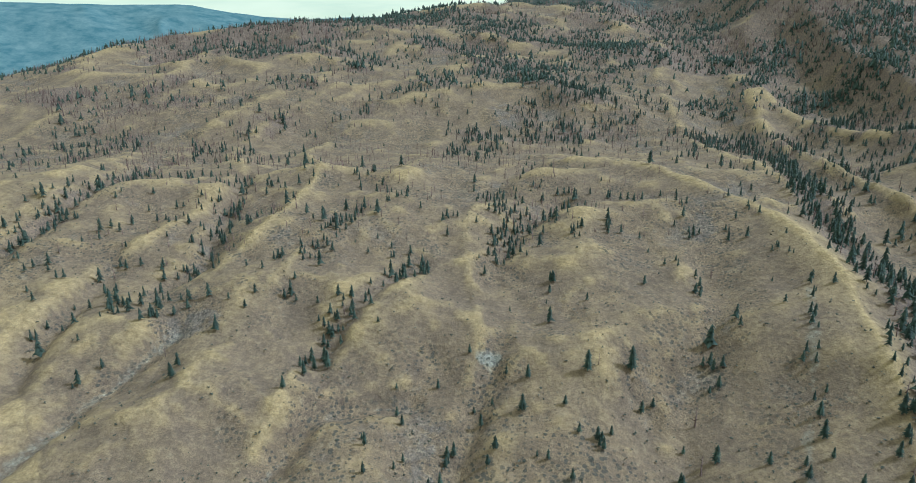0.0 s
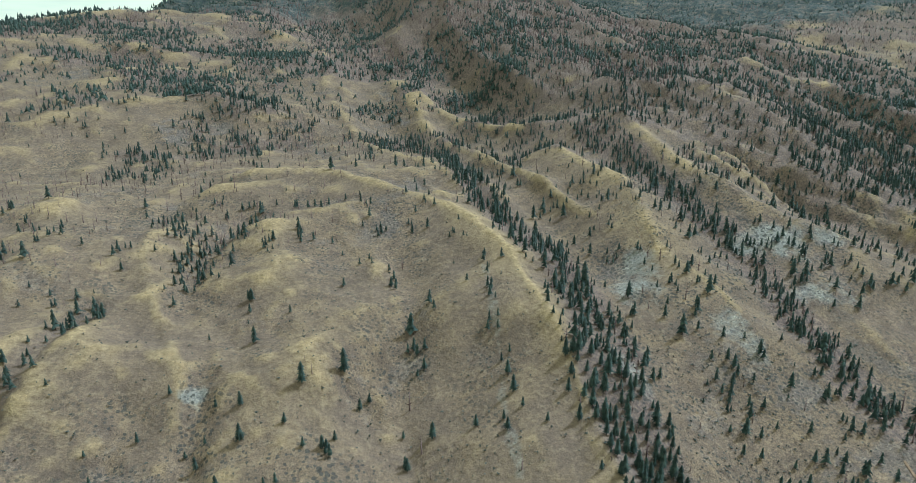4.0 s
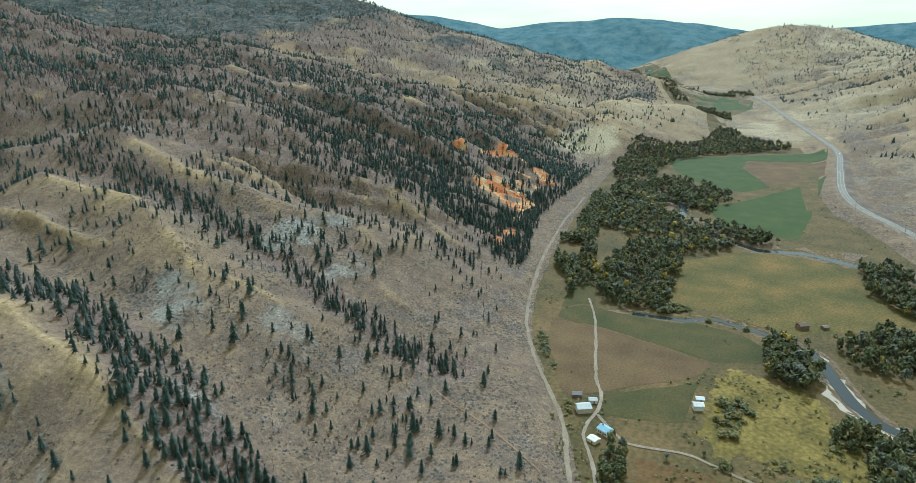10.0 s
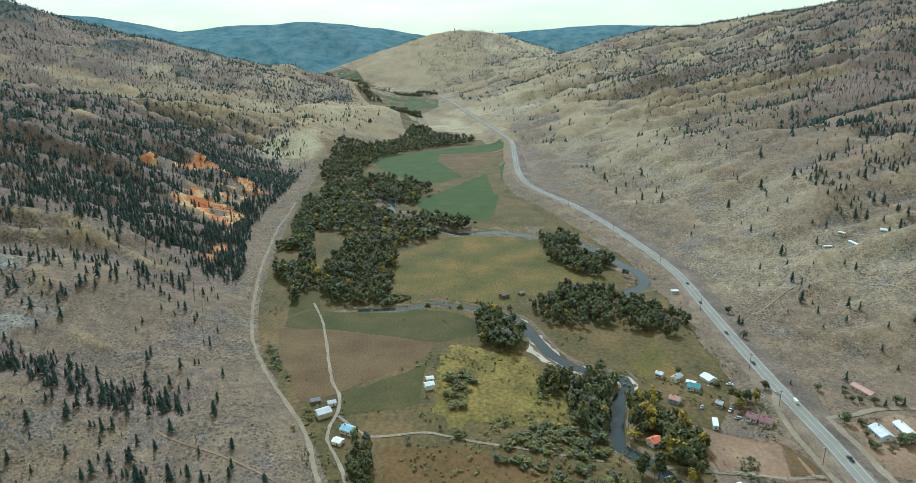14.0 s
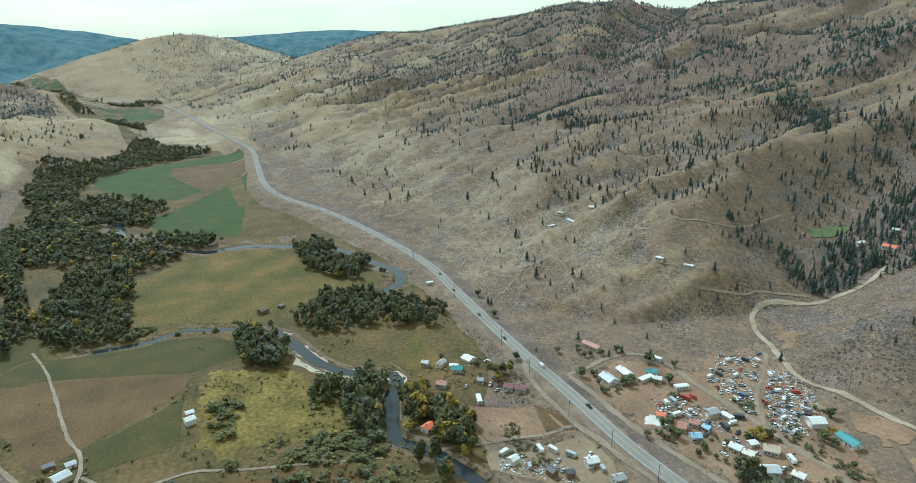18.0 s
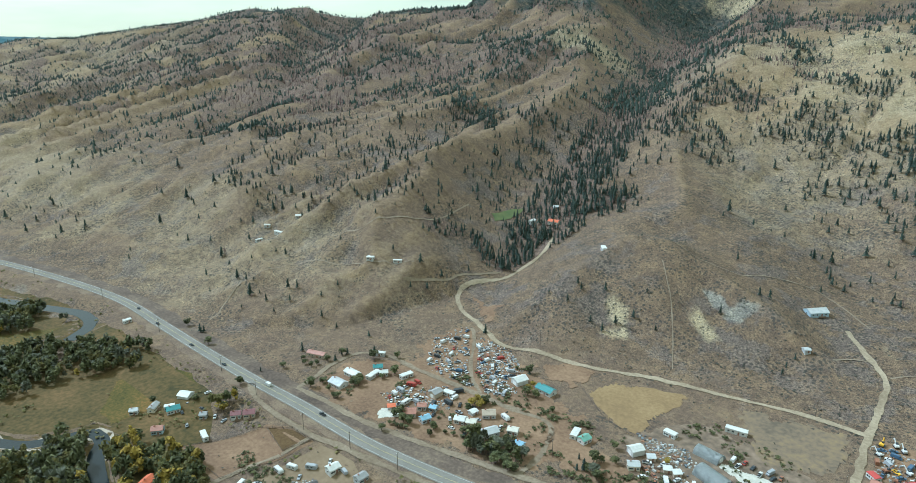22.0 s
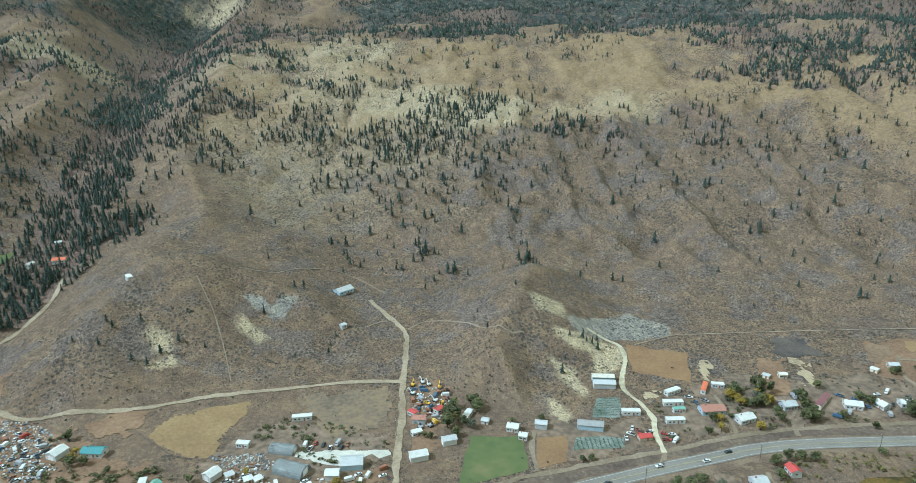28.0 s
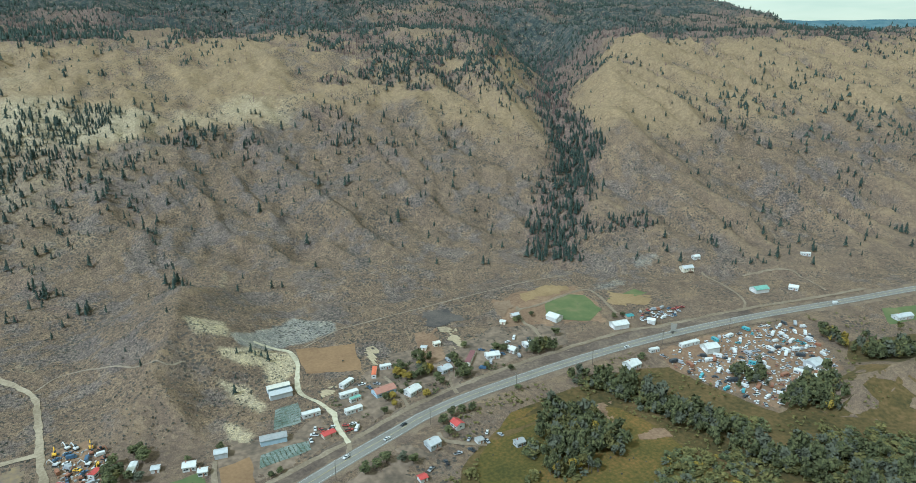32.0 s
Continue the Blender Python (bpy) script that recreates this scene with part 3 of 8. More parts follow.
def wood_density(px, py, pz):
    """How thickly trees stand: 0 open, 1 closed wood."""
    sn, ss = py - table(px, FOOT_N), beyond_south(px, py)
    n1, n2 = fbm(px, py, 260, 4, 51), fbm(px, py, 70, 3, 52)
    spur = 1 - 2 * np.abs(value_noise((px + 0.35 * py + 22 * value_noise(px / 120, py / 120, 39)) / 27, py / 240, 40))
    hollow = 0.5 - 0.3 * flute(px, py) - 0.35 * spur
    d = 0.95 * ramp(sn, 560, 950) * ramp(px, 300, 120) + 0.95 * ramp(sn, 320, 620) * ramp(px, 120, 300) + 0.95 * ramp(ss, 440, 780) * ramp(py, -330, -520)
    d = d * np.clip(0.66 + 0.4 * ramp(np.hypot(px, py), 1400, 1900) * (py < 0) + 0.8 * n1 + 0.75 * n2, 0, 1.2)
    slope = ramp(px, 470, 600) * ramp(sn, 30, 70) * ramp(px, 1900, 1200)
    d = np.maximum(d, slope * np.clip(0.45 + 0.95 * hollow + 0.35 * n1 + 0.3 * n2, 0, 1))
    d = np.maximum(d, 0.95 * ramp(px, 520, 600) * ramp(px, 1150, 1000) * ramp(sn, 2, 14) * ramp(sn, 75, 40))
    d = np.maximum(d, 0.45 * ramp(px, 300, 480) * ramp(sn, 330, 480) * (0.6 + 0.8 * n2))
    d = np.maximum(d, 0.75 * ramp(px, 330, 560) * ramp(ss, 240, 420) * ramp(n1 + 0.7 * n2, -0.35, 0.35))
    d = np.maximum(d, 0.7 * ramp(py, -640, -820) * ramp(px, 600, 300) * ramp(n1 + 0.7 * n2, -0.25, 0.35))
    d = np.maximum(d, 0.55 * ramp(py, 440, 560) * ramp(px, 200, 50) * ramp(n1 + 0.7 * n2, -0.1, 0.4))
    d = np.maximum(d, 0.62 * ramp(ss, 360, 620) * ramp(n1 + 0.8 * n2, -0.5, 0.25) * ramp(px, 320, 520))
    d = d * (1 - 0.6 * ramp(px, 1100, 1450) * ramp(py, 0, 150) * ramp(np.hypot(px, py), 2100, 1750))
    d = np.maximum(d, 0.8 * ramp(np.hypot(px, py), 1750, 2100) * (py > 350) * ramp(n1 + 0.6 * n2, -0.4, 0.3) * ramp(px, 3300, 2900))
    d = np.maximum(d, 0.3 * ramp(px, 2900, 3300) * ramp(n1 + n2, -0.2, 0.5))
    d = np.maximum(d, 0.4 * ramp(np.hypot(px, py), 1900, 2400) * ramp(n2, -0.1, 0.5))
    for x, y, rx, ry, w in ORANGE:
        d = d * (1 - 0.75 * ramp(((px - x) / rx) ** 2 + ((py - y) / ry) ** 2, 1.3, 0.6))
    for line, width, w in WOODED:
        q, _ = along(px, py, line)
        d = np.maximum(d, w * ramp(q + 5 * n2, width * 1.5, width * 0.5))
    return np.clip(d, 0, 1) * np.where((sn > 5) | (ss > -5), 1, 0)


# pale dry grass, sandy faces, and sunlit slopes brightened by colour: place, radii, weight
PALE_AND_SUNLIT = [(1240, 352, 70, 50, 1.2), (1262, 298, 50, 30, 1.15), (850, 322, 42, 20, 0.6), (7, -898, 70, 60, 0.75), (-48, -883, 56, 50, 0.75), (65, -927, 60, 52, 0.7), (162, -1157, 70, 60, 0.75), (-209, -875, 70, 40, 0.55), (69, -806, 26, 22, 0.5),
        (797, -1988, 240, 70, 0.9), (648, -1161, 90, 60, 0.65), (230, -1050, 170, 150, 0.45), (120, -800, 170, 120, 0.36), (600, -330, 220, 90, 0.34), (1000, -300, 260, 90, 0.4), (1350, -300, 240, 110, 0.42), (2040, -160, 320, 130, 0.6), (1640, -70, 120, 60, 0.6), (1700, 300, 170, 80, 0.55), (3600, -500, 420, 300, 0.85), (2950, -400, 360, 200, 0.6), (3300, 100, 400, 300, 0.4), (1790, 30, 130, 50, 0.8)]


# bare cream and tan clay: outline, weight
FACES = [([(-62, -470), (-91, -474), (-88, -448), (-66, -448)], 0.95), ([(-74, -440), (-100, -439), (-126, -429), (-121, -403), (-107, -384), (-95, -400), (-105, -420), (-88, -419), (-75, -429)], 1.1), ([(-68, -411), (-89, -400), (-93, -373), (-86, -366), (-74, -383)], 1.05), ([(-64, -366), (-76, -347), (-66, -334), (-60, -347)], 0.9),
         ([(213, -429), (202, -428), (196, -415), (206, -417)], 0.8), ([(159, -460), (145, -451), (136, -442), (141, -435), (158, -448)], 0.9), ([(208, -399), (192, -413), (187, -404)], 0.85), ([(43, -508), (18, -485), (37, -491)], 0.6), ([(-116, -594), (-121, -581), (-105, -542), (-101, -548)], 0.6)]
GREY_FACES = [([(164, -481), (145, -480), (138, -471), (153, -466)], 0.95), ([(139, -487), (121, -480), (127, -462), (138, -461)], 0.85), ([(-93, -451), (-147, -487), (-173, -461), (-167, -443), (-135, -443), (-96, -439)], 0.9)]


def face_weight(px, py, faces, n2, n3):
    w = np.zeros_like(px)
    for poly, k in faces:
        xs, ys = [p[0] for p in poly], [p[1] for p in poly]
        m = (px > min(xs) - 12) & (px < max(xs) + 12) & (py > min(ys) - 12) & (py < max(ys) + 12)
        if m.any():
            d = along(px[m], py[m], poly + poly[:1])[0] * np.where(inside(px[m], py[m], poly), 1, -1)
            w[m] = np.maximum(w[m], k * ramp(d + 3 * n2[m] + 3 * n3[m], -3.5, 3.5))
    return w


def inside(px, py, poly):
    px, py = np.asarray(px, float), np.asarray(py, float)
    hit = np.zeros(px.shape, bool)
    for (x1, y1), (x2, y2) in zip(poly, poly[1:] + poly[:1]):
        if y1 != y2:
            hit ^= ((y1 > py) != (y2 > py)) & (px < (x2 - x1) * (py - y1) / (y2 - y1) + x1)
    return hit


def pale_sunlit_weight(px, py):
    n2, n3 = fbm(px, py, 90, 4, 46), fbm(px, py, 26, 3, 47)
    # sunshine over the far valley, put in as a paler cover
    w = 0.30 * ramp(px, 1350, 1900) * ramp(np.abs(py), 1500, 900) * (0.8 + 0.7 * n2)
    for x, y, rx, ry, k in PALE_AND_SUNLIT:
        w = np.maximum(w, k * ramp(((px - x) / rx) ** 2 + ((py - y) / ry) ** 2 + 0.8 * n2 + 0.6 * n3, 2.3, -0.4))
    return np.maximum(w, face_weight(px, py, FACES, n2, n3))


def closed_weight(px, py, pz):
    """Closed far woods."""
    r, ss = np.hypot(px, py), beyond_south(px, py)
    n1, n2 = fbm(px, py, 420, 4, 48), fbm(px, py, 130, 4, 49)
    north = ramp(r, 1650, 2050) * (py > 300) * np.clip(ramp(pz + 60 * n1, 150, 330) + 0.35 * n2 + 0.1, 0, 1)
    south = (ramp(ss, 900, 1350) + ramp(ss, 820, 1000) * ramp(px, 420, 300) * ramp(ss, 1350, 900)) * np.clip(0.48 + 0.25 * ramp(px, 420, 300) + 0.8 * n1 + 0.4 * n2, 0, 1) * ramp(px, 3000, 2300)
    return np.clip(np.maximum(north, south), 0, 0.85) * ramp(px, 3300, 3000)


WOODED = [(GULLIES[0][0], 22, 0.95), (GULLIES[1][0], 18, 0.85), (GULLIES[2][0][2:], 44, 0.9), (GULLIES[5][0], 34, 0.95), ([(350, -560), (400, -640), (460, -780), (430, -900)], 80, 0.55), ([(470, -450), (560, -520), (640, -620)], 50, 0.4), (GULLIES[3][0], 12, 0.6), (GULLIES[4][0], 10, 0.5),
          (HOLLOWS[3], 14, 0.6), (HOLLOWS[5], 20, 0.55), (HOLLOWS[6], 14, 0.5), (HOLLOWS[7], 18, 0.6), (HOLLOWS[4], 5, 0.3), (HOLLOWS[0], 6, 0.25), (HOLLOWS[8], 5, 0.35),
          ([(335, -472), (357, -548), (336, -587), (320, -615)], 26, 1.0), ([(411, -441), (386, -465), (354, -461)], 16, 0.8), ([(718, -391), (575, -408), (507, -419)], 22, 0.45),
          ([(871, -543), (783, -558), (761, -607)], 30, 0.7), ([(-310, -826), (-325, -746), (-352, -713)], 26, 0.6), ([(-415, -507), (-417, -482), (-476, -507), (-484, -483), (-532, -462)], 14, 0.8),
          (GULLIES[6][0], 34, 0.8), ([(-141, 414), (-143, 454), (-122, 491)], 16, 0.5), ([(-752, -887), (-598, -665), (-558, -589), (-512, -561)], 22, 0.9)]

turns = np.radians(np.concatenate([np.arange(-168, 134, 0.34), np.arange(134, 192, 2.0)]))
rings = np.concatenate([[0.5, 40, 80, 120, 160], 190 * (4950 / 190) ** (np.arange(375) / 374)])
RR, TT = np.meshgrid(rings, turns, indexing="ij")
GX, GY = RR * np.cos(TT), RR * np.sin(TT)
GZ = height(GX, GY)
nr, nt = GX.shape
# how far the land stands over its surroundings
span = sum(np.roll(GZ, k, axis=1) for k in (-14, -7, 7, 14)) / 4
swell = GZ - span
idx = np.arange(nr * nt).reshape(nr, nt)
nxt = np.roll(idx, -1, axis=1)
quads = np.stack([idx[:-1], idx[1:], nxt[1:], nxt[:-1]], -1).reshape(-1, 4)
me = quick_mesh("ground", np.stack([GX, GY, GZ], -1).reshape(-1, 3), quads, M_GROUND)


def mesh_z(x, y):
    """The height of the ground sheet itself, on which things are laid."""
    x, y = np.asarray(x, float), np.asarray(y, float)
    r, a = np.hypot(x, y), np.degrees(np.arctan2(y, x))
    a = np.where(a < -168, a + 360, a)
    ri, ai = np.interp(r, rings, np.arange(len(rings))), np.interp(a, np.degrees(turns), np.arange(len(turns)))
    i, j = np.minimum(ri.astype(int), nr - 2), np.minimum(ai.astype(int), nt - 2)
    u, v = ri - i, ai - j
    return (GZ[i, j] * (1 - u) + GZ[i + 1, j] * u) * (1 - v) + (GZ[i, j + 1] * (1 - u) + GZ[i + 1, j + 1] * u) * v


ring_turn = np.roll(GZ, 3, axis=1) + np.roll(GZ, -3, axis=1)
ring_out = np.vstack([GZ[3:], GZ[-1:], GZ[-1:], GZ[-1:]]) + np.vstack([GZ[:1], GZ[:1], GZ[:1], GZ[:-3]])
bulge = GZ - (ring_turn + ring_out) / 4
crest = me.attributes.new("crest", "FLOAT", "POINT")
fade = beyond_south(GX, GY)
# golden upper dome and far slopes; their bright sun is painted in as gold
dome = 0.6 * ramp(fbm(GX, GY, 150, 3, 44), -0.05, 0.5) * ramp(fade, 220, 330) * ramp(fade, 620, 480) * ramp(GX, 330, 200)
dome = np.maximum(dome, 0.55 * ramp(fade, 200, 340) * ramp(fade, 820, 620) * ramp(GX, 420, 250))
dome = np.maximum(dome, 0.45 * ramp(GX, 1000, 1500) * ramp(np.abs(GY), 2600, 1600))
# raised ground: taller golden grass together with its painted sunlit edge
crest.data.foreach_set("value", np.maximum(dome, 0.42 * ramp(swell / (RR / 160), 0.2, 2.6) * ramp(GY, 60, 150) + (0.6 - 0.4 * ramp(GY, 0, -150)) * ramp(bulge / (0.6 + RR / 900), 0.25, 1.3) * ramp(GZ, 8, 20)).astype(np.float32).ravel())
cov = me.attributes.new("cover", "FLOAT_COLOR", "POINT")
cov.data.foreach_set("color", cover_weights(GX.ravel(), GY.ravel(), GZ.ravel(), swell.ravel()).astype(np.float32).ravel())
for word, values in (("pale", pale_sunlit_weight(GX, GY)), ("woods", closed_weight(GX, GY, GZ))):
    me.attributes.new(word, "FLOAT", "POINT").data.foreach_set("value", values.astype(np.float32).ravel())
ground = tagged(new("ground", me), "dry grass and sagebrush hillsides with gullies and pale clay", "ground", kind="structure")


# ---- far ranges ----
def backdrop_material():
    m = bpy.data.materials.new("hazy_distant_forest")
    m.use_nodes = True
    n, l = m.node_tree.nodes, m.node_tree.links
    b = n["Principled BSDF"]
    b.inputs["Roughness"].default_value, b.inputs["Specular IOR Level"].default_value = 1.0, 0.0
    g, t = n.new("ShaderNodeNewGeometry"), n.new("ShaderNodeTexNoise")
    t.inputs["Scale"].default_value, t.inputs["Detail"].default_value, t.inputs["Roughness"].default_value = 0.012, 10.0, 0.75
    # forest tones shifted to blue for the haze between
    r = n.new("ShaderNodeValToRGB")
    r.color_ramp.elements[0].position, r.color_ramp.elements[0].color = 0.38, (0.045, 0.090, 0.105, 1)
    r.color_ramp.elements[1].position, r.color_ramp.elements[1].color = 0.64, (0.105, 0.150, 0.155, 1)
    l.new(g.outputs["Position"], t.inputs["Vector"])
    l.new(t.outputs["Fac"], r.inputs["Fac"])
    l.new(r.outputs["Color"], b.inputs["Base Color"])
    # a glow of the same colour, painted haze that lifts the dark woods
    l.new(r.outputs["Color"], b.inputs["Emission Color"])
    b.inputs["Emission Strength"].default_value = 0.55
    return m


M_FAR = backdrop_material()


def far_range(line, foot, label):
    """A wooded range: a sheet with spurs that rises from its foot to its crest and falls off behind."""
    pts = np.array(line, float)
    seg = np.concatenate([[0], np.cumsum(np.hypot(*np.diff(pts[:, :2], axis=0).T))])
    u = np.linspace(0, seg[-1], 260)
    cx, cy, cz = (np.interp(u, seg, pts[:, k]) for k in range(3))
    away = np.hypot(cx, cy)
    v = np.linspace(-1, 0.25, 40)
    U, V = np.meshgrid(u, v, indexing="ij")
    A = away[:, None]
    k = 1 + V * foot / A
    X, Y = cx[:, None] * k, cy[:, None] * k
    rise = np.clip(1 - np.abs(V) ** 1.25, 0, 1)
    spur = 1 - 2 * np.abs(value_noise(U / 260 + V, V * 1.5, 71))
    Z = (cz[:, None] + 8 * fbm(U, U * 0, 300, 4, 73)) * rise - 40 * (1 - rise) + 60 * spur * np.clip(np.abs(V) * 2, 0, 1) * rise
    idx = np.arange(U.size).reshape(U.shape)
    q = np.stack([idx[:-1, :-1], idx[1:, :-1], idx[1:, 1:], idx[:-1, 1:]], -1).reshape(-1, 4)
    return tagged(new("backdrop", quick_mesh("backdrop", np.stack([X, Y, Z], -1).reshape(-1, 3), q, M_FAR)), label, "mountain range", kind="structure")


far_range([(3000, 3400, 420), (3600, 2700, 400), (3970, 2110, 385), (4170, 1690, 300), (4380, 1010, 346), (4500, 130, 256)], 1100, "dark forested mountain range at the valley's head, in painted haze")
far_range([(4480, -100, 255), (4450, -780, 292), (4280, -1390, 288), (4000, -2000, 290), (3700, -2500, 300)], 900, "dark forested mountain range beyond the hills, in painted haze")
far_range([(-3600, 2700, 340), (-2740, 3310, 366), (-1950, 3830, 372), (-1600, 4000, 296), (-900, 4200, 285), (100, 4400, 270)], 1300, "dark forested mountain beyond the grass hill, in painted haze")
far_range([(-2400, -1500, 330), (-3000, -1250, 330), (-4300, -1300, 300), (-4500, -300, 240)], 900, "dark forested hill beyond the valley, in painted haze")

# ---- surfaces laid on the ground ----
M_ASPHALT = material("asphalt", [(0.175, 0.163, 0.14), (0.235, 0.218, 0.19)], 0.6, 1.0, 0.0)
M_ASPHALT.node_tree.nodes["Principled BSDF"].inputs["Specular IOR Level"].default_value = 0.05
M_PAINT = material("road_paint", [(0.36, 0.36, 0.33), (0.52, 0.52, 0.48)], 2.0, 0.8)
M_GRAVEL = material("gravel", [(0.145, 0.108, 0.070), (0.20, 0.156, 0.105), (0.265, 0.212, 0.148)], 0.6, 0.95, 0.05)
M_PALE_GRAVEL = material("pale_gravel", [(0.20, 0.155, 0.10), (0.28, 0.225, 0.15), (0.37, 0.305, 0.21)], 0.6, 0.95, 0.05)
M_TRACK = material("bare_track", [(0.17, 0.132, 0.092), (0.23, 0.183, 0.13), (0.30, 0.245, 0.178)], 0.6, 0.95, 0.05)
M_DIRT = material("dirt", [(0.135, 0.085, 0.052), (0.195, 0.124, 0.074), (0.265, 0.175, 0.105)], 0.5, 0.95, 0.1)
M_VERGE = material("verge", [(0.095, 0.068, 0.053), (0.160, 0.115, 0.078), (0.225, 0.172, 0.112)], 0.9, 0.95, 0.2)


def water_material():
    m = bpy.data.materials.new("river_water")
    m.use_nodes = True
    n, l = m.node_tree.nodes, m.node_tree.links
    b = n["Principled BSDF"]
    b.inputs["Base Color"].default_value = (0.020, 0.026, 0.028, 1)
    b.inputs["Roughness"].default_value, b.inputs["IOR"].default_value = 0.12, 1.33
    g, t, bp = n.new("ShaderNodeNewGeometry"), n.new("ShaderNodeTexNoise"), n.new("ShaderNodeBump")
    t.inputs["Scale"].default_value, t.inputs["Detail"].default_value = 0.5, 4.0
    bp.inputs["Strength"].default_value, bp.inputs["Distance"].default_value = 0.25, 0.15
    l.new(g.outputs["Position"], t.inputs["Vector"])
    l.new(t.outputs["Fac"], bp.inputs["Height"])
    l.new(bp.outputs["Normal"], b.inputs["Normal"])
    return m


M_WATER = water_material()


def smooth_line(points, step=5.0):
    """Points along a curve through the given ones (Catmull-Rom), about step apart."""
    p = np.array(points, float)
    p = np.vstack([2 * p[0] - p[1], p, 2 * p[-1] - p[-2]])
    out = []
    for a, b, c, d in zip(p[:-3], p[1:-2], p[2:-1], p[3:]):
        n = max(2, int(np.hypot(*(c - b)[:2]) / step))
        t = (np.arange(n) / n)[:, None]
        out.append(0.5 * (2 * b + (c - a) * t + (2 * a - 5 * b + 4 * c - d) * t**2 + (3 * b - a - 3 * c + d) * t**3))
    out.append(p[-2:-1])
    return np.vstack(out)


def strip(name, points, width, mat, lift=0.12, shift=0.0, across=4, rough=0.0, level=None, step=5.0):
    """A band of the given width along a line, lying on the ground."""
    line = smooth_line(points, step)
    d = np.gradient(line, axis=0)
    d /= np.hypot(d[:, 0], d[:, 1])[:, None]
    side = np.stack([-d[:, 1], d[:, 0]], 1)
    u = np.linspace(-0.5, 0.5, across + 1)
    # the two edges wander apart from each other
    grow = [1 + rough * fbm(line[:, 0], line[:, 1], 9, 3, k, 0.7) for k in (61, 64)]
    wobble = np.where(u[None, :] < 0, grow[0][:, None], grow[1][:, None])
    off = (u[None, :] * width * wobble + shift)[..., None]
    P = line[:, None, :] + side[:, None, :] * off
    far = np.hypot(P[..., 0], P[..., 1])
    Z = mesh_z(P[..., 0], P[..., 1]) + lift * (1 + far / 700) if level is None else np.full(P.shape[:2], level)
    idx = np.arange(Z.size).reshape(Z.shape)
    q = np.stack([idx[:-1, :-1], idx[1:, :-1], idx[1:, 1:], idx[:-1, 1:]], -1).reshape(-1, 4)
    return new(name, quick_mesh(name, np.dstack([P, Z[..., None]]).reshape(-1, 3), q, mat))


from mathutils.geometry import delaunay_2d_cdt

PATCHES = []


def patch(name, poly, mat, label, category="field", lift=0.10, step=7.0, ragged=1.2, worn=0.0):
    """A field: a sheet on the ground with a slightly ragged edge. worn: how far in its edge is eaten away."""
    PATCHES.append(poly)
    edge = []
    for (x1, y1), (x2, y2) in zip(poly, poly[1:] + poly[:1]):
        n = max(1, int(math.hypot(x2 - x1, y2 - y1) / 4))
        edge += [(x1 + (x2 - x1) * k / n, y1 + (y2 - y1) * k / n) for k in range(n)]
    e = np.array(edge)
    e = e + ragged * np.stack([fbm(e[:, 0], e[:, 1], 14, 3, 81), fbm(e[:, 0], e[:, 1], 14, 3, 84)], 1)
    size = max(np.ptp(e[:, 0]), np.ptp(e[:, 1]))
    step = max(step, size / (40 if not worn else 90))
    gx, gy = np.meshgrid(np.arange(e[:, 0].min(), e[:, 0].max(), step), np.arange(e[:, 1].min(), e[:, 1].max(), step))
    keep = inside(gx, gy, poly)
    pts = [Vector(p) for p in e] + [Vector(p) for p in zip(gx[keep], gy[keep])]
    if name == "river_plain":
        for water in (RIVER, CREEK, BEND):
            line = smooth_line(water, 5.0)
            d = np.gradient(line, axis=0)
            d /= np.hypot(d[:, 0], d[:, 1])[:, None]
            for off in (-10, -7, -4.5, -2, 2, 4.5, 7, 10):
                q = line + off * np.stack([-d[:, 1], d[:, 0]], 1)
                pts += [Vector(p) for p, k in zip(q, inside(q[:, 0], q[:, 1], poly)) if k]
    n = len(e)
    vs, _, fs, *_ = delaunay_2d_cdt(pts, [(i, (i + 1) % n) for i in range(n)], [], 1, 1e-4)
    x, y = np.array([v.x for v in vs]), np.array([v.y for v in vs])
    z = mesh_z(x, y) + lift * (1 + np.hypot(x, y) / 700)
    fs = [f if (vs[f[1]] - vs[f[0]]).cross(vs[f[2]] - vs[f[0]]) > 0 else f[::-1] for f in fs]
    if worn:
        cx, cy = np.array([(x[f[0]] + x[f[1]] + x[f[2]]) / 3 for f in fs]), np.array([(y[f[0]] + y[f[1]] + y[f[2]]) / 3 for f in fs])
        rim = along(cx, cy, poly + poly[:1])[0]
        stay = rim / worn + 0.9 * fbm(cx, cy, 11, 3, 87, 0.7) > 0.42
        fs = [f for f, k in zip(fs, stay) if k]
    me = mesh_of(name, list(zip(x, y, z)), fs, mat)
    return tagged(new(name, me), label, category, kind="structure")


M_HAY = material("mown_hay", [(0.046, 0.046, 0.011), (0.092, 0.072, 0.017), (0.185, 0.105, 0.030)], 0.5, 0.95, 0.03, second=0.06)
M_CROP = material("green_crop", [(0.026, 0.046, 0.009), (0.040, 0.058, 0.011), (0.064, 0.070, 0.016)], 0.6, 0.95, 0.03, second=0.06)
M_LAWN = material("lawn_grass", [(0.075, 0.105, 0.040), (0.105, 0.125, 0.048), (0.155, 0.145, 0.066)], 0.12, 0.95, 0.1, second=0.4)
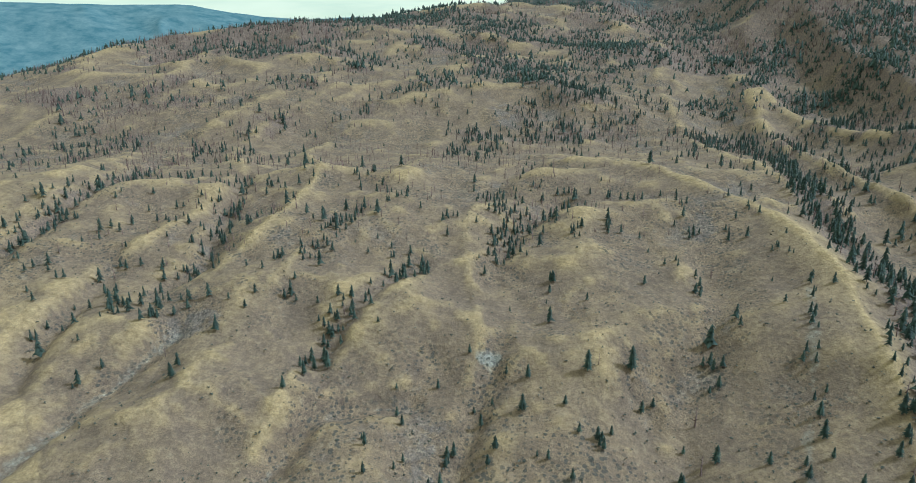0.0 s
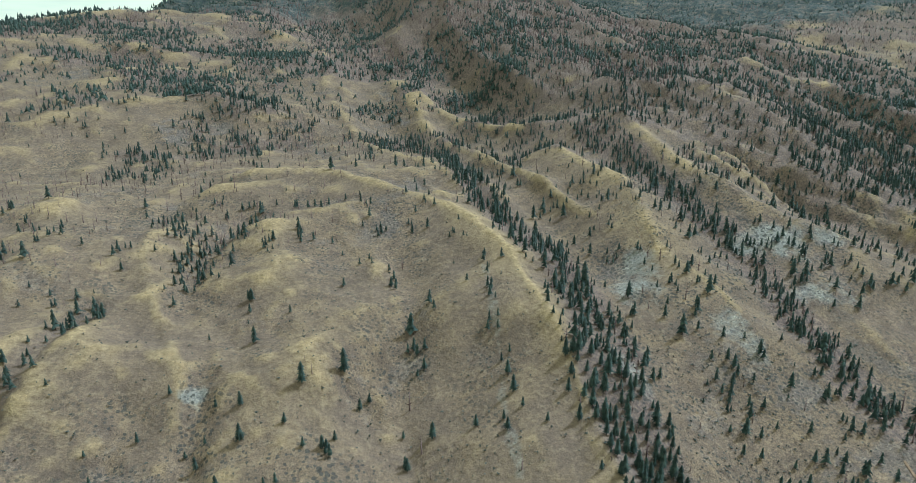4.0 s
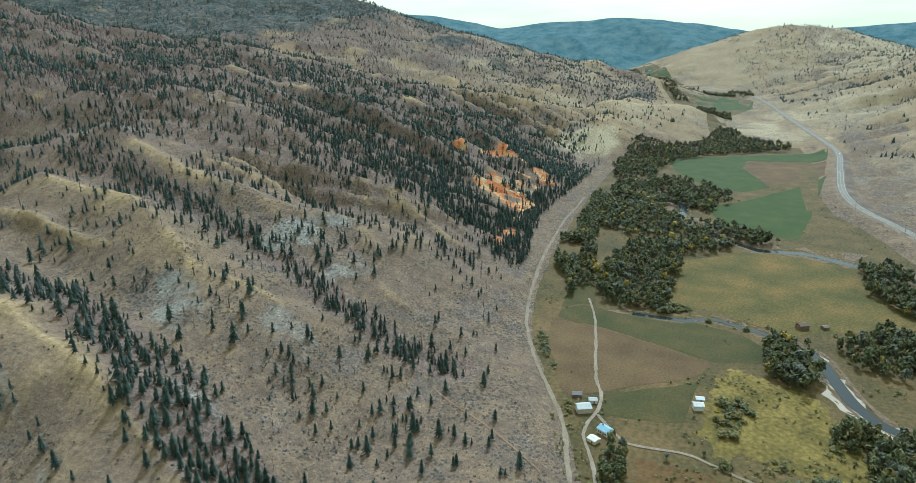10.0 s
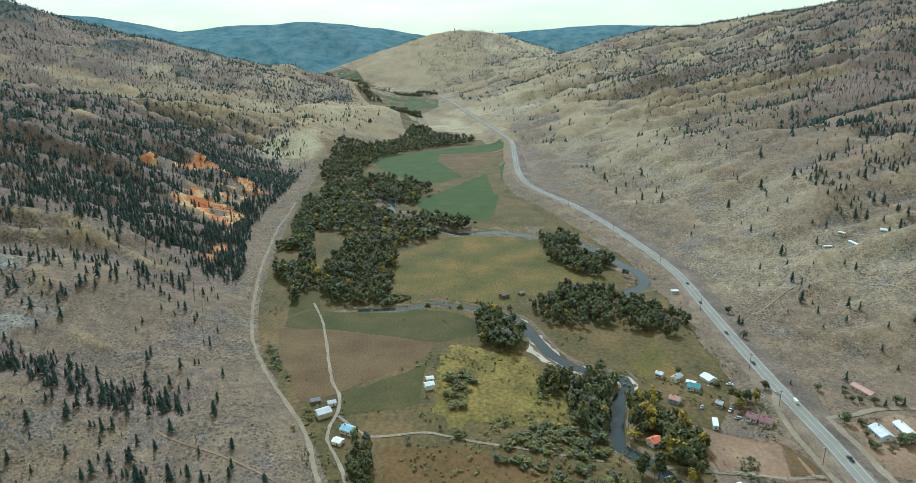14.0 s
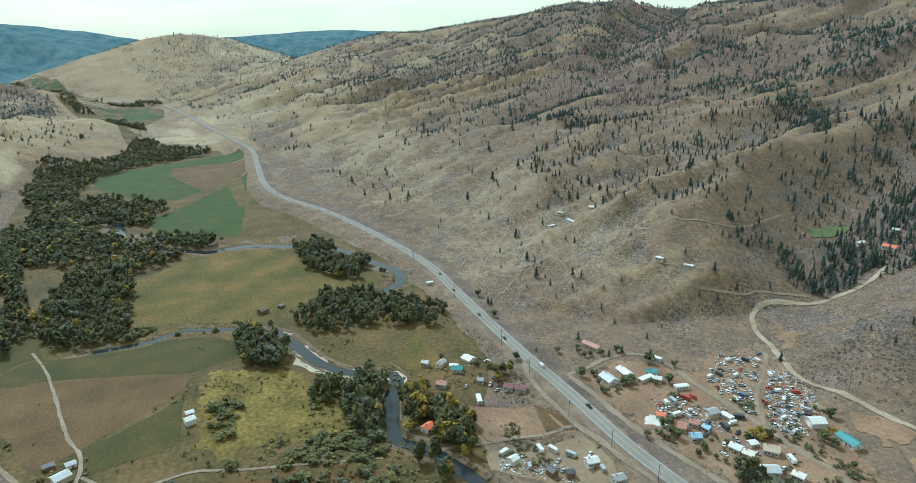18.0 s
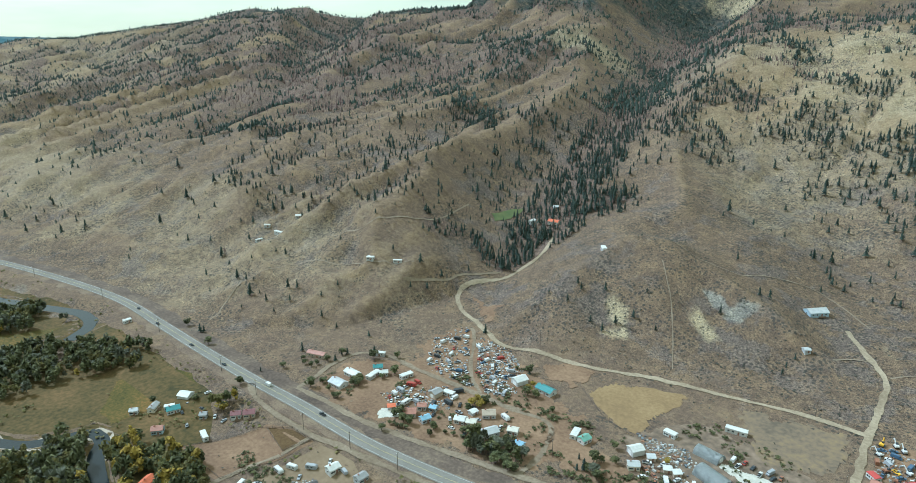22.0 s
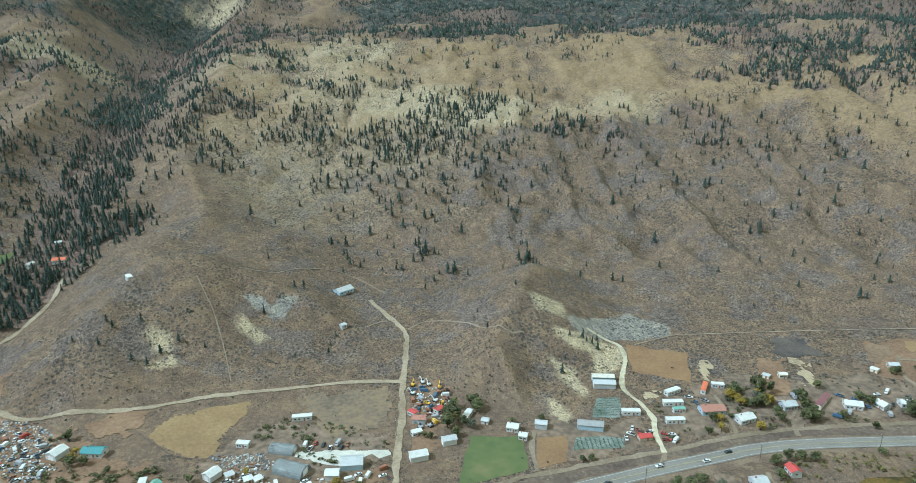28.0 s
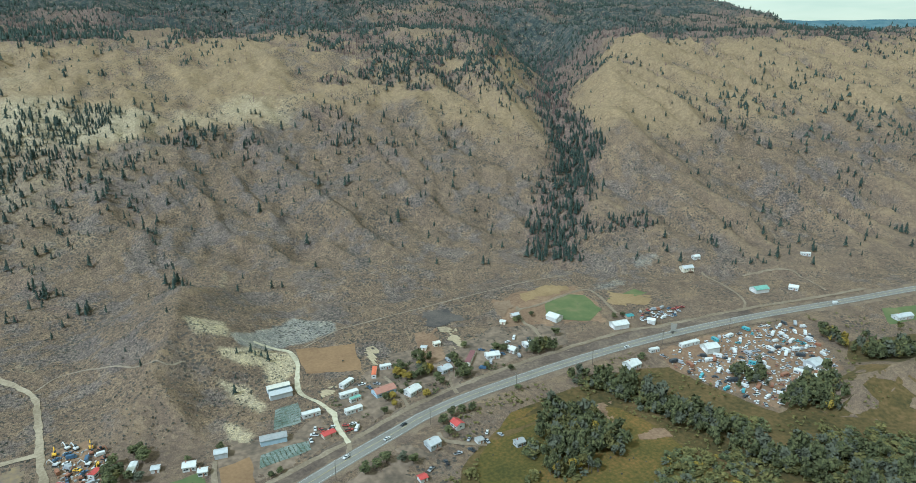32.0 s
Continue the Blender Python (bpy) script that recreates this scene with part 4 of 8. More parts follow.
M_DARK_CROP = material("dark_crop", [(0.036, 0.039, 0.010), (0.056, 0.050, 0.013), (0.092, 0.064, 0.020)], 0.6, 0.95, 0.03, second=0.06)
M_STUBBLE = material("stubble", [(0.068, 0.042, 0.018), (0.100, 0.062, 0.026), (0.145, 0.092, 0.040)], 0.7, 0.95, 0.03, second=0.05)
M_YELLOW = material("yellow_meadow", [(0.054, 0.046, 0.010), (0.132, 0.096, 0.020), (0.235, 0.170, 0.044)], 0.35, 0.95, 0.12, second=0.12)
M_RUSSET = material("russet_meadow", [(0.050, 0.040, 0.014), (0.104, 0.058, 0.019), (0.135, 0.082, 0.027)], 0.4, 0.95, 0.1, second=0.12)
M_TAN = material("tan_field", [(0.175, 0.12, 0.062), (0.23, 0.155, 0.075), (0.28, 0.20, 0.10)], 0.6, 0.95, 0.05, second=0.06)
M_PLOUGH = material("ploughed_earth", [(0.17, 0.105, 0.055), (0.25, 0.155, 0.078)], 0.5, 0.95, 0.2)
M_WHITE_PAD = material("crushed_stone", [(0.38, 0.365, 0.31), (0.56, 0.54, 0.46)], 0.8, 0.95, 0.05)
M_NURSERY = material("nursery_rows", [(0.07, 0.10, 0.07), (0.16, 0.19, 0.16), (0.26, 0.28, 0.25)], 1.2, 0.9, 0.2)
M_TAN_CLAY = material("tan_clay", [(0.20, 0.16, 0.105), (0.33, 0.265, 0.165), (0.42, 0.34, 0.21)], 0.5, 0.95, 0.2)
M_PIT = material("pit_clay", [(0.28, 0.24, 0.16), (0.45, 0.40, 0.275), (0.56, 0.505, 0.365)], 0.35, 0.95, 0.1)

M_PLAIN = material("river_plain", [(0.040, 0.038, 0.013), (0.090, 0.064, 0.022), (0.155, 0.097, 0.040)], 0.35, 0.95, 0.12, second=0.09)
patch("river_plain", [(262, 60), (318, 84), (352, 104), (396, 128), (450, 154), (530, 176), (630, 194), (765, 212), (930, 228), (1100, 240), (1300, 200), (1500, 60), (1480, -60), (1200, -82), (1040, -74), (930, -85), (830, -125), (720, -150), (620, -176), (500, -182), (370, -178), (336, -160), (300, -135), (230, -120), (170, -100), (180, 40)], M_PLAIN, "olive and brown rough grass of the river plain", "grassland", lift=0.03, step=9)
patch("river_plain", [(-150, -245), (-175, -266), (-225, -285), (-300, -288), (-352, -275), (-360, -195), (-440, -190), (-500, -225), (-560, -205), (-600, -120), (-350, -60), (-150, -150)], M_PLAIN, "olive and brown rough grass of the river plain", "grassland", lift=0.03, step=9)
patch("river_plain", [(1500, 60), (1634, 128), (1903, 168), (2038, 222), (2291, 308), (2753, 465), (3132, 625), (3480, 700), (3700, 650), (3114, 400), (2902, 278), (2755, 156), (2544, 75), (2272, 56), (2029, 109), (1791, 107), (1517, 6)], M_PLAIN, "olive and brown rough grass of the upper valley", "grassland", lift=0.03, step=20)
PATCHES.clear()

# dirt first, then what lies on it
M_LOT = material("house_lot", [(0.095, 0.075, 0.055), (0.165, 0.122, 0.085), (0.25, 0.185, 0.13)], 0.25, 0.95, 0.1, second=0.25)
patch("house_lots", [(-126, -316), (-180, -328), (-250, -335), (-318, -336), (-330, -372), (-285, -388), (-235, -388), (-185, -394), (-150, -374), (-126, -358)], M_LOT, "brown trodden lots round the highway houses", "yard", lift=0.06, step=2.0, ragged=3, worn=9)
patch("house_lots", [(-45, -296), (-115, -313), (-119, -345), (-82, -337), (-60, -347), (-46, -334)], M_LOT, "brown trodden lots beside the nursery", "yard", lift=0.06, step=2.0, ragged=3, worn=6)
patch("house_lots", [(33, -306), (90, -290), (140, -300), (128, -330), (100, -352), (36, -332)], M_LOT, "brown trodden lots round the metal sheds", "yard", lift=0.06, step=2.0, ragged=3, worn=6)
patch("house_lots", [(-150, -290), (-113, -282), (-88, -270), (-60, -268), (-70, -250), (-140, -262), (-175, -285)], M_LOT, "brown trodden ground below the highway", "yard", lift=0.06, step=2.0, ragged=3, worn=6)
PATCHES.clear()
patch("town_ground", [(325, -217), (334, -253), (331, -273), (304, -289), (318, -333), (309, -367), (259, -351), (229, -341), (190, -319), (147, -298), (139, -273), (161, -245), (221, -227), (265, -219)], M_DIRT, "bare brown dirt between the houses and scrap", "yard", step=2.0, ragged=2.5, worn=7)
patch("yard_ground", [(172, -292), (141, -289), (116, -279), (75, -289), (35, -302), (34, -289), (157, -248)], M_DIRT, "bare brown dirt yard with scattered gear", "yard", lift=0.15, step=2.0, ragged=2.5, worn=5)
patch("machine_yard", [(26, -391), (11, -392), (-3, -363), (2, -344), (6, -314), (23, -304), (25, -362)], M_DIRT, "bare dirt yard full of machines", "yard", step=2.0, ragged=2.5, worn=4)
patch("scrap_yard", [(-352, -293), (-406, -289), (-458, -279), (-505, -265), (-467, -213), (-440, -196), (-396, -198), (-362, -193), (-357, -223), (-353, -249)], M_DIRT, "dirt lot packed with wrecked cars", "yard", step=2.0, ragged=2.5, worn=5)
patch("dirt_yard", [(-304, -432), (-347, -438), (-394, -418), (-385, -371), (-361, -350), (-325, -367), (-289, -383)], M_DIRT, "bare brown paddock round a green lawn", "yard", lift=0.07, step=2.0, ragged=2.5, worn=5)
patch("corral", [(333, -135), (309, -179), (293, -188), (272, -187), (288, -135), (305, -133)], M_DIRT, "bare brown horse corral", "corral")
patch("dirt_lot", [(279, -131), (273, -163), (266, -188), (240, -189), (218, -179), (266, -127)], material("dry_lot", [(0.165, 0.118, 0.070), (0.235, 0.175, 0.108)], 0.4, 0.95, 0.1), "dry grass lot with parked campers", "yard")
patch("corral", [(306, -178), (292, -186), (274, -186), (282, -172)], M_STUBBLE, "fenced dry grass pen", "corral", lift=0.16)
patch("brown_field", [(474, 144), (470, 109), (460, 69), (448, 36), (443, 18), (425, 23), (407, 37), (389, 63), (376, 77), (363, 94), (365, 102), (438, 138)], M_STUBBLE, "brown stubble hay field beside the farm lane")
patch("hay_field", [(476, 141), (493, 143), (510, 127), (505, 95), (512, 51), (501, 0), (483, -18), (459, -16), (447, 18), (462, 69), (473, 109)], M_DARK_CROP, "dark green mown field beside the creek")
patch("hay_field", [(585, 155), (617, 145), (514, 119), (513, 128), (496, 143), (539, 149)], M_DARK_CROP, "narrow green field below the road")
patch("hay_field", [(373, 76), (391, 51), (411, 21), (390, 24), (360, 27), (352, 39), (347, 71)], M_DARK_CROP, "dark green field beside the sheds")
patch("meadow", [(664, 65), (719, 8), (722, -46), (703, -90), (652, -94), (588, -121), (568, -155), (555, -110), (535, -66), (514, -30), (530, 5), (543, 32), (522, 56), (590, 69)], M_HAY, "wide green meadow with yellowing patches")
patch("meadow", [(429, 17), (444, -5), (433, -30), (424, -46), (398, -64), (359, -73), (331, -75), (326, -38), (332, -18), (332, 9), (352, 20), (384, 17)], M_YELLOW, "yellow wild meadow with low shrubs", step=2.0, ragged=4, worn=6)
patch("meadow", [(315, 47), (314, -4), (305, -36), (290, -77), (262, -86), (225, -75), (216, 47), (279, 48)], M_RUSSET, "russet and green rough meadow", step=2.0, ragged=4, worn=5)
patch("hay_field", [(907, 66), (945, 29), (1078, -45), (1169, -90), (989, -70), (877, -56), (786, -43), (798, -5), (826, 41)], M_CROP, "bright green irrigated field")
patch("hay_field", [(1244, 167), (1299, 112), (1351, 30), (1439, -106), (1322, -98), (1293, 33), (1214, 36), (1067, -11), (1020, 22), (1028, 70), (1136, 135)], M_CROP, "bright green irrigated field")
patch("brown_field", [(1286, 31), (1308, -96), (1180, -88), (1077, -6), (1208, 31)], M_STUBBLE, "brown fallow field between green ones")
patch("hay_field", [(2485, 265), (2622, 147), (2478, 63), (2232, 63), (2184, 153), (2277, 223)], M_CROP, "far green field in the valley")
patch("hay_field", [(3560, 640), (3380, 500), (3150, 430), (3250, 560)], M_CROP, "far green field at the valley's head")
patch("lawn", [(406, -123), (440, -145), (438, -175), (404, -183), (388, -178), (386, -148), (389, -121)], M_HAY, "green and gold meadow beside the houses")
patch("tan_field", [(183, -336), (174, -356), (149, -367), (127, -372), (126, -360), (130, -337), (134, -309), (156, -315)], M_TAN, "dry tan field below the gravel road", step=2.0, ragged=2.5, worn=3)
patch("dry_field", [(99, -377), (40, -390), (38, -374), (36, -335), (69, -331), (92, -352)], material("weedy_lot", [(0.11, 0.09, 0.065), (0.18, 0.135, 0.09), (0.25, 0.18, 0.09)], 0.35, 0.95, 0.2), "weedy dry lot with low sagebrush", step=2.0, ragged=2.5, worn=5)
patch("ploughed_field", [(-131, -435), (-171, -420), (-160, -381), (-141, -390), (-126, -398)], M_PLOUGH, "ploughed brown field beside the gravel pit")
patch("lawn", [(-11, -328), (-43, -328), (-42, -297), (-30, -290), (-4, -286)], M_LAWN, "mown green lawn of the farm")
patch("paddock", [(-50, -325), (-67, -326), (-64, -302), (-47, -297)], M_PLOUGH, "bare brown paddock")
patch("nursery_bed", [(-93, -365), (-109, -366), (-104, -345), (-86, -345)], M_NURSERY, "nursery bed of potted shrubs in rows", "nursery bed")
patch("nursery_bed", [(-73, -324), (-101, -324), (-98, -314), (-69, -312)], M_NURSERY, "nursery bed of potted shrubs in rows", "nursery bed")
patch("lawn", [(-343, -402), (-368, -410), (-387, -399), (-379, -368), (-355, -358), (-335, -371), (-333, -387)], M_LAWN, "round green lawn in a brown paddock", lift=0.16)
patch("lawn", [(-399, -382), (-435, -384), (-439, -372), (-401, -369)], M_LAWN, "small oval green lawn")
patch("meadow", [(-180, -264), (-219, -285), (-260, -279), (-282, -254), (-285, -228), (-280, -195), (-286, -150), (-157, -230)], M_HAY, "rough green meadow by the thickets")
patch("bare_dirt", [(-265, -271), (-283, -265), (-265, -244), (-258, -250)], M_DIRT, "trodden bare dirt in the meadow", "bare ground", lift=0.16, step=1.5, ragged=2, worn=4)
patch("bare_dirt", [(-273, -230), (-291, -228), (-284, -213), (-267, -221)], M_DIRT, "trodden bare dirt in the meadow", "bare ground", lift=0.16, step=1.5, ragged=2, worn=4)
patch("lawn", [(-586, -240), (-632, -226), (-600, -215), (-564, -225)], M_LAWN, "green lawn behind the scrap yard")
patch("gravel_pad", [(89, -317), (73, -318), (52, -317), (35, -317), (33, -312), (40, -307), (45, -313), (59, -302), (76, -305), (88, -311)], M_WHITE_PAD, "white crushed stone pad between the sheds", "yard", lift=0.18, step=0.9, ragged=0.8, worn=1.6)
patch("lawn", [(411, -530), (406, -558), (397, -571), (394, -543), (400, -522)], M_LAWN, "small green lawn by the creek wood", lift=0.3)
patch("gravel_pad", [(271, -236), (262, -226), (252, -236), (262, -246)], M_WHITE_PAD, "white crushed stone yard by the houses", "yard", lift=0.18, step=0.9, ragged=0.8, worn=1.6)
M_DARK_SAGE = material("dark_sage", [(0.05, 0.045, 0.042), (0.085, 0.072, 0.062), (0.13, 0.108, 0.085)], 0.8, 0.95, 0.2)
M_LOT_TOO = material("fallow_earth", [(0.11, 0.075, 0.05), (0.165, 0.112, 0.07), (0.22, 0.155, 0.10)], 0.4, 0.95, 0.1)
patch("corral", [(-217, -411), (-240, -411), (-222, -362), (-199, -363)], M_DIRT, "bare brown pen round two small sheds", "corral", lift=0.2, step=2.0, ragged=2.5, worn=4)
patch("bare_ground", [(-241, -411), (-250, -406), (-247, -377), (-239, -366), (-231, -376)], M_TAN_CLAY, "pale sandy plot with a ring track", "bare ground", lift=0.2, step=2.0, ragged=2.5, worn=4)
patch("bare_ground", [(-172, -410), (-182, -410), (-182, -392), (-176, -381), (-163, -380)], M_TAN_CLAY, "pale sandy clearing above the lots", "bare ground", lift=0.2, step=2.0, ragged=2.5, worn=4)
patch("sage_plot", [(-241, -444), (-270, -442), (-266, -412), (-238, -411), (-233, -422)], M_DARK_SAGE, "dark sagebrush plot between dry fields", "scrub", lift=0.2, step=2.0, ragged=2.5, worn=4)
patch("bare_ground", [(-123, -374), (-139, -372), (-137, -363), (-123, -362)], M_TAN_CLAY, "pale gravel pad between the long sheds", "bare ground", lift=0.2, step=2.0, ragged=2.5, worn=4)
patch("dry_field", [(-336, -431), (-370, -434), (-389, -424), (-382, -410), (-334, -414)], M_TAN, "dry gold field above the green lawn", "field", lift=0.2, step=2.0, ragged=2.5, worn=4)
patch("dry_field", [(-304, -428), (-329, -428), (-311, -403), (-289, -398)], M_LOT_TOO, "brown fallow plot beside the sheds", "field", lift=0.2, step=2.0, ragged=2.5, worn=4)
patch("dry_field", [(-396, -387), (-395, -367), (-421, -349), (-436, -363), (-410, -394)], M_TAN, "dry gold field along the green strip", "field", lift=0.2, step=2.0, ragged=2.5, worn=4)
patch("dirt_yard", [(224, -341), (223, -354), (189, -361), (185, -346), (190, -331), (209, -332)], M_DIRT, "bare brown yard below the gravel road", "yard", lift=0.2, step=2.0, ragged=2.5, worn=4)
patch("dirt_yard", [(185, -295), (171, -293), (158, -264), (158, -242), (166, -265)], M_DIRT, "trodden dirt beside the loop lane", "yard", lift=0.2, step=2.0, ragged=2.5, worn=4)
patch("bare_ground", [(335, -406), (294, -393), (282, -369), (300, -374)], M_DIRT, "brown washed dirt inside the road bend", "bare ground", lift=0.2, step=2.0, ragged=2.5, worn=4)


def road(points, width, mat, name, label, lift=0.2, rough=0.34):
    ROADS.append((points, width))
    return tagged(strip(name, points, width, mat, lift, rough=rough, step=2.5), label, "road", kind="structure")


ROADS = [(HIGHWAY, 14)]
tagged(strip("verge", HIGHWAY, 22, M_VERGE, 0.06, rough=0.25), "dark weedy verge of the highway", "verge", kind="structure")
tagged(strip("verge", HIGHWAY[4:-6], 11, material("embankment", [(0.075, 0.056, 0.044), (0.12, 0.090, 0.068), (0.19, 0.145, 0.10)], 0.5, 0.95, 0.22), 0.09, shift=-11.5, rough=0.3, step=3.0), "dark purple-brown weedy bank between highway and frontage road", "verge", kind="structure")
highway = tagged(strip("road", HIGHWAY, 10.0, M_ASPHALT, 0.2), "grey two-lane asphalt highway with white lines", "highway", kind="structure")
for off in (-4.0, 4.0):
    line = strip("edge_line", HIGHWAY, 0.2, M_PAINT, 0.26, shift=off, across=1)
    line.parent = highway
for off in (-0.2, 0.2):
    line = strip("centre_line", HIGHWAY, 0.16, material("yellow_paint", [(0.36, 0.30, 0.15), (0.44, 0.38, 0.21)], 2.0, 0.8), 0.26, shift=off, across=1)
    line.parent = highway
road([(330, -217), (308, -218), (283, -218), (262, -219), (219, -226), (183, -233), (150, -240), (100, -250), (60, -262), (29, -272)], 4.1, M_GRAVEL, "road", "gravel frontage road beside the highway")
road([(330, -217), (333, -232), (339, -257), (336, -277), (316, -288), (285, -287), (253, -288), (223, -288), (205, -287), (186, -290), (175, -285), (169, -271), (165, -252), (166, -238)], 3.4, M_GRAVEL, "road", "gravel lane that loops round the houses")
road([(359, -200), (334, -191), (302, -189), (277, -190), (259, -193), (240, -195), (200, -201), (160, -210)], 4.1, M_GRAVEL, "road", "grey access road beside the highway")
road([(276, -190), (279, -174), (285, -154), (289, -126), (294, -106)], 3.1, M_GRAVEL, "road", "grey gravel lane between corrals")
road([(240, 60), (285, 75), (328, 91), (361, 110), (401, 134), (453, 159), (529, 181), (626, 201), (761, 221), (840, 226), (900, 232)], 2.8, M_GRAVEL, "road", "pale gravel road along the foot of the slope")
road([(526, 127), (483, 111), (426, 96), (391, 87), (369, 78), (351, 76), (333, 78), (319, 76), (303, 68), (278, 59), (240, 54)], 2.0, M_TRACK, "road", "farm track across the stubble field", 0.24)
road([(346, 75), (334, 64), (324, 52), (325, 37), (327, 20), (319, -4), (310, -36), (298, -78)], 2.0, M_GRAVEL, "road", "narrow farm lane past the meadow", 0.24)
road([(30, -392), (60, -393), (82, -390), (116, -383), (147, -378), (164, -374), (196, -362), (238, -357), (268, -355), (301, -371), (324, -380), (340, -392), (348, -407), (344, -425), (330, -448), (324, -475), (325, -502), (333, -532)], 3.7, M_PALE_GRAVEL, "road", "pale gravel road winding up to the creek", 0.22)
road([(378, -364), (361, -398), (358, -413), (352, -426), (338, -450)], 2.0, M_GRAVEL, "road", "dirt spur track on the grass slope", 0.22)
road([(68, -514), (53, -493), (41, -475), (33, -455), (32, -430), (32, -390), (30, -349), (30, -313), (29, -272), (29, -255)], 4.1, M_PALE_GRAVEL, "road", "straight gravel road up to the bench")
road([(44, -481), (56, -478), (66, -465)], 1.2, M_TRACK, "road", "short dirt track on the bench", 0.22)
road([(-119, -308), (-120, -327), (-123, -342), (-120, -360), (-114, -376), (-117, -391), (-125, -414), (-125, -431), (-116, -440), (-104, -447)], 3.1, M_PIT, "road", "cream haul road into the gravel pit", 0.22)
road([(29, -272), (0, -276), (-40, -290), (-59, -294), (-79, -300), (-118, -309), (-177, -325), (-244, -331), (-290, -332), (-360, -329), (-397, -320), (-413, -318), (-486, -304), (-565, -285), (-622, -273)], 3.7, M_GRAVEL, "road", "gravel frontage road along the highway")
road([(-137, -434), (-171, -447), (-192, -448), (-273, -450), (-360, -449), (-410, -442)], 1.2, M_TRACK, "road", "dirt track along the foot of the mountain", 0.22)
road([(33, -467), (17, -479), (-9, -459), (-39, -425), (-54, -427)], 1.15, M_TRACK, "road", "dirt track over the sagebrush bench", 0.22)
road([(225, -510), (202, -512), (173, -510), (150, -520), (131, -543), (97, -561), (55, -530)], 1.2, M_TRACK, "road", "dirt track over the cone hill", 0.22)
road([(199, -484), (186, -466), (175, -449), (159, -418), (148, -393)], 0.8, M_TRACK, "path", "narrow path down the cone hill", 0.22)
road([(320, 175), (310, 157), (297, 127), (276, 88)], 1.2, M_DIRT, "path", "faint track over the dry fan", 0.22)
road([(479, -237), (502, -286), (488, -330), (451, -344), (418, -358), (383, -383)], 1.15, M_TRACK, "road", "dirt track over the grass bench", 0.22)
road([(491, -375), (447, -391), (416, -439), (427, -511)], 1.15, M_TRACK, "road", "dirt track over the grass bench", 0.22)
road([(-520, -376), (-514, -345), (-502, -318), (-486, -305)], 2.0, M_GRAVEL, "road", "gravel drive to the houses", 0.22)
road([(-551, -352), (-591, -335), (-597, -315), (-586, -290)], 2.0, M_GRAVEL, "road", "gravel loop drive", 0.22)
road([(-170, -366), (-170, -344), (-168, -332), (-166, -321)], 2.6, M_GRAVEL, "road", "gravel drive between the lots", 0.25)
road([(-216, -350), (-205, -336), (-201, -321)], 2.6, M_GRAVEL, "road", "gravel drive between the lots", 0.25)
road([(-319, -410), (-306, -385), (-306, -372), (-301, -357), (-298, -346)], 2.6, M_GRAVEL, "road", "gravel drive between the lots", 0.25)
road([(-50, -333), (-46, -316), (-46, -294)], 2.6, M_GRAVEL, "road", "gravel drive between the lots", 0.25)
road([(-314, -406), (-336, -403), (-365, -407), (-398, -404), (-384, -356)], 2.6, M_GRAVEL, "road", "gravel drive between the lots", 0.25)
road([(300, -362), (288, -351), (255, -307), (233, -290)], 2.6, M_GRAVEL, "road", "gravel drive between the lots", 0.25)
road([(302, -286), (263, -286), (219, -287), (201, -290)], 2.6, M_GRAVEL, "road", "gravel drive between the lots", 0.25)
road([(-168, -289), (-167, -282), (-179, -275), (-188, -268)], 2.6, M_GRAVEL, "road", "gravel drive between the lots", 0.25)
road([(-121, -330), (-119, -309), (-113, -294)], 2.7, M_GRAVEL, "road", "gravel mouth of the pit road")
road([(-410, -318), (-400, -310), (-394, -305)], 4.8, M_ASPHALT, "road", "paved crossing to the highway")

tagged(strip("gravel_bar", [(p[0] - 3, p[1] + 3) for p in RIVER[6:]], 15, material("river_gravel", [(0.30, 0.25, 0.19), (0.42, 0.36, 0.28)], 0.7, 0.95, 0.1), 0.05, rough=0.5), "pale gravel bars along the river", "gravel bar", kind="structure")
tagged(strip("water", RIVER, 9, M_WATER, level=-0.75), "dark still river water", "river", kind="structure")
tagged(strip("water", CREEK, 6.5, M_WATER, level=-0.8), "narrow dark creek", "creek", kind="structure")
tagged(strip("water", BEND, 12, M_WATER, level=-0.8), "dark river water among the woods", "river", kind="structure")


# ---- buildings ----
def paint(name, c, rough=0.6, metal=0.0):
    return material(name, [tuple(v * 0.82 for v in c), c, tuple(min(0.9, v * 1.08) for v in c)], 0.7, rough, 0.0, metal=metal, second=0.4)


ROOFS = {k: paint("roof_" + k, c, 0.55) for k, c in dict(
    metal=(0.44, 0.45, 0.44), white=(0.56, 0.56, 0.52), cream=(0.58, 0.55, 0.46), grey=(0.30, 0.30, 0.29), dark=(0.09, 0.085, 0.08), brown=(0.12, 0.085, 0.06), blue=(0.25, 0.40, 0.50),
    teal=(0.07, 0.22, 0.22), green=(0.18, 0.34, 0.27), terracotta=(0.36, 0.18, 0.13), maroon=(0.19, 0.085, 0.085), orange=(0.55, 0.15, 0.07), red=(0.42, 0.07, 0.06), tan=(0.40, 0.33, 0.25), quonset=(0.38, 0.40, 0.39)).items()}
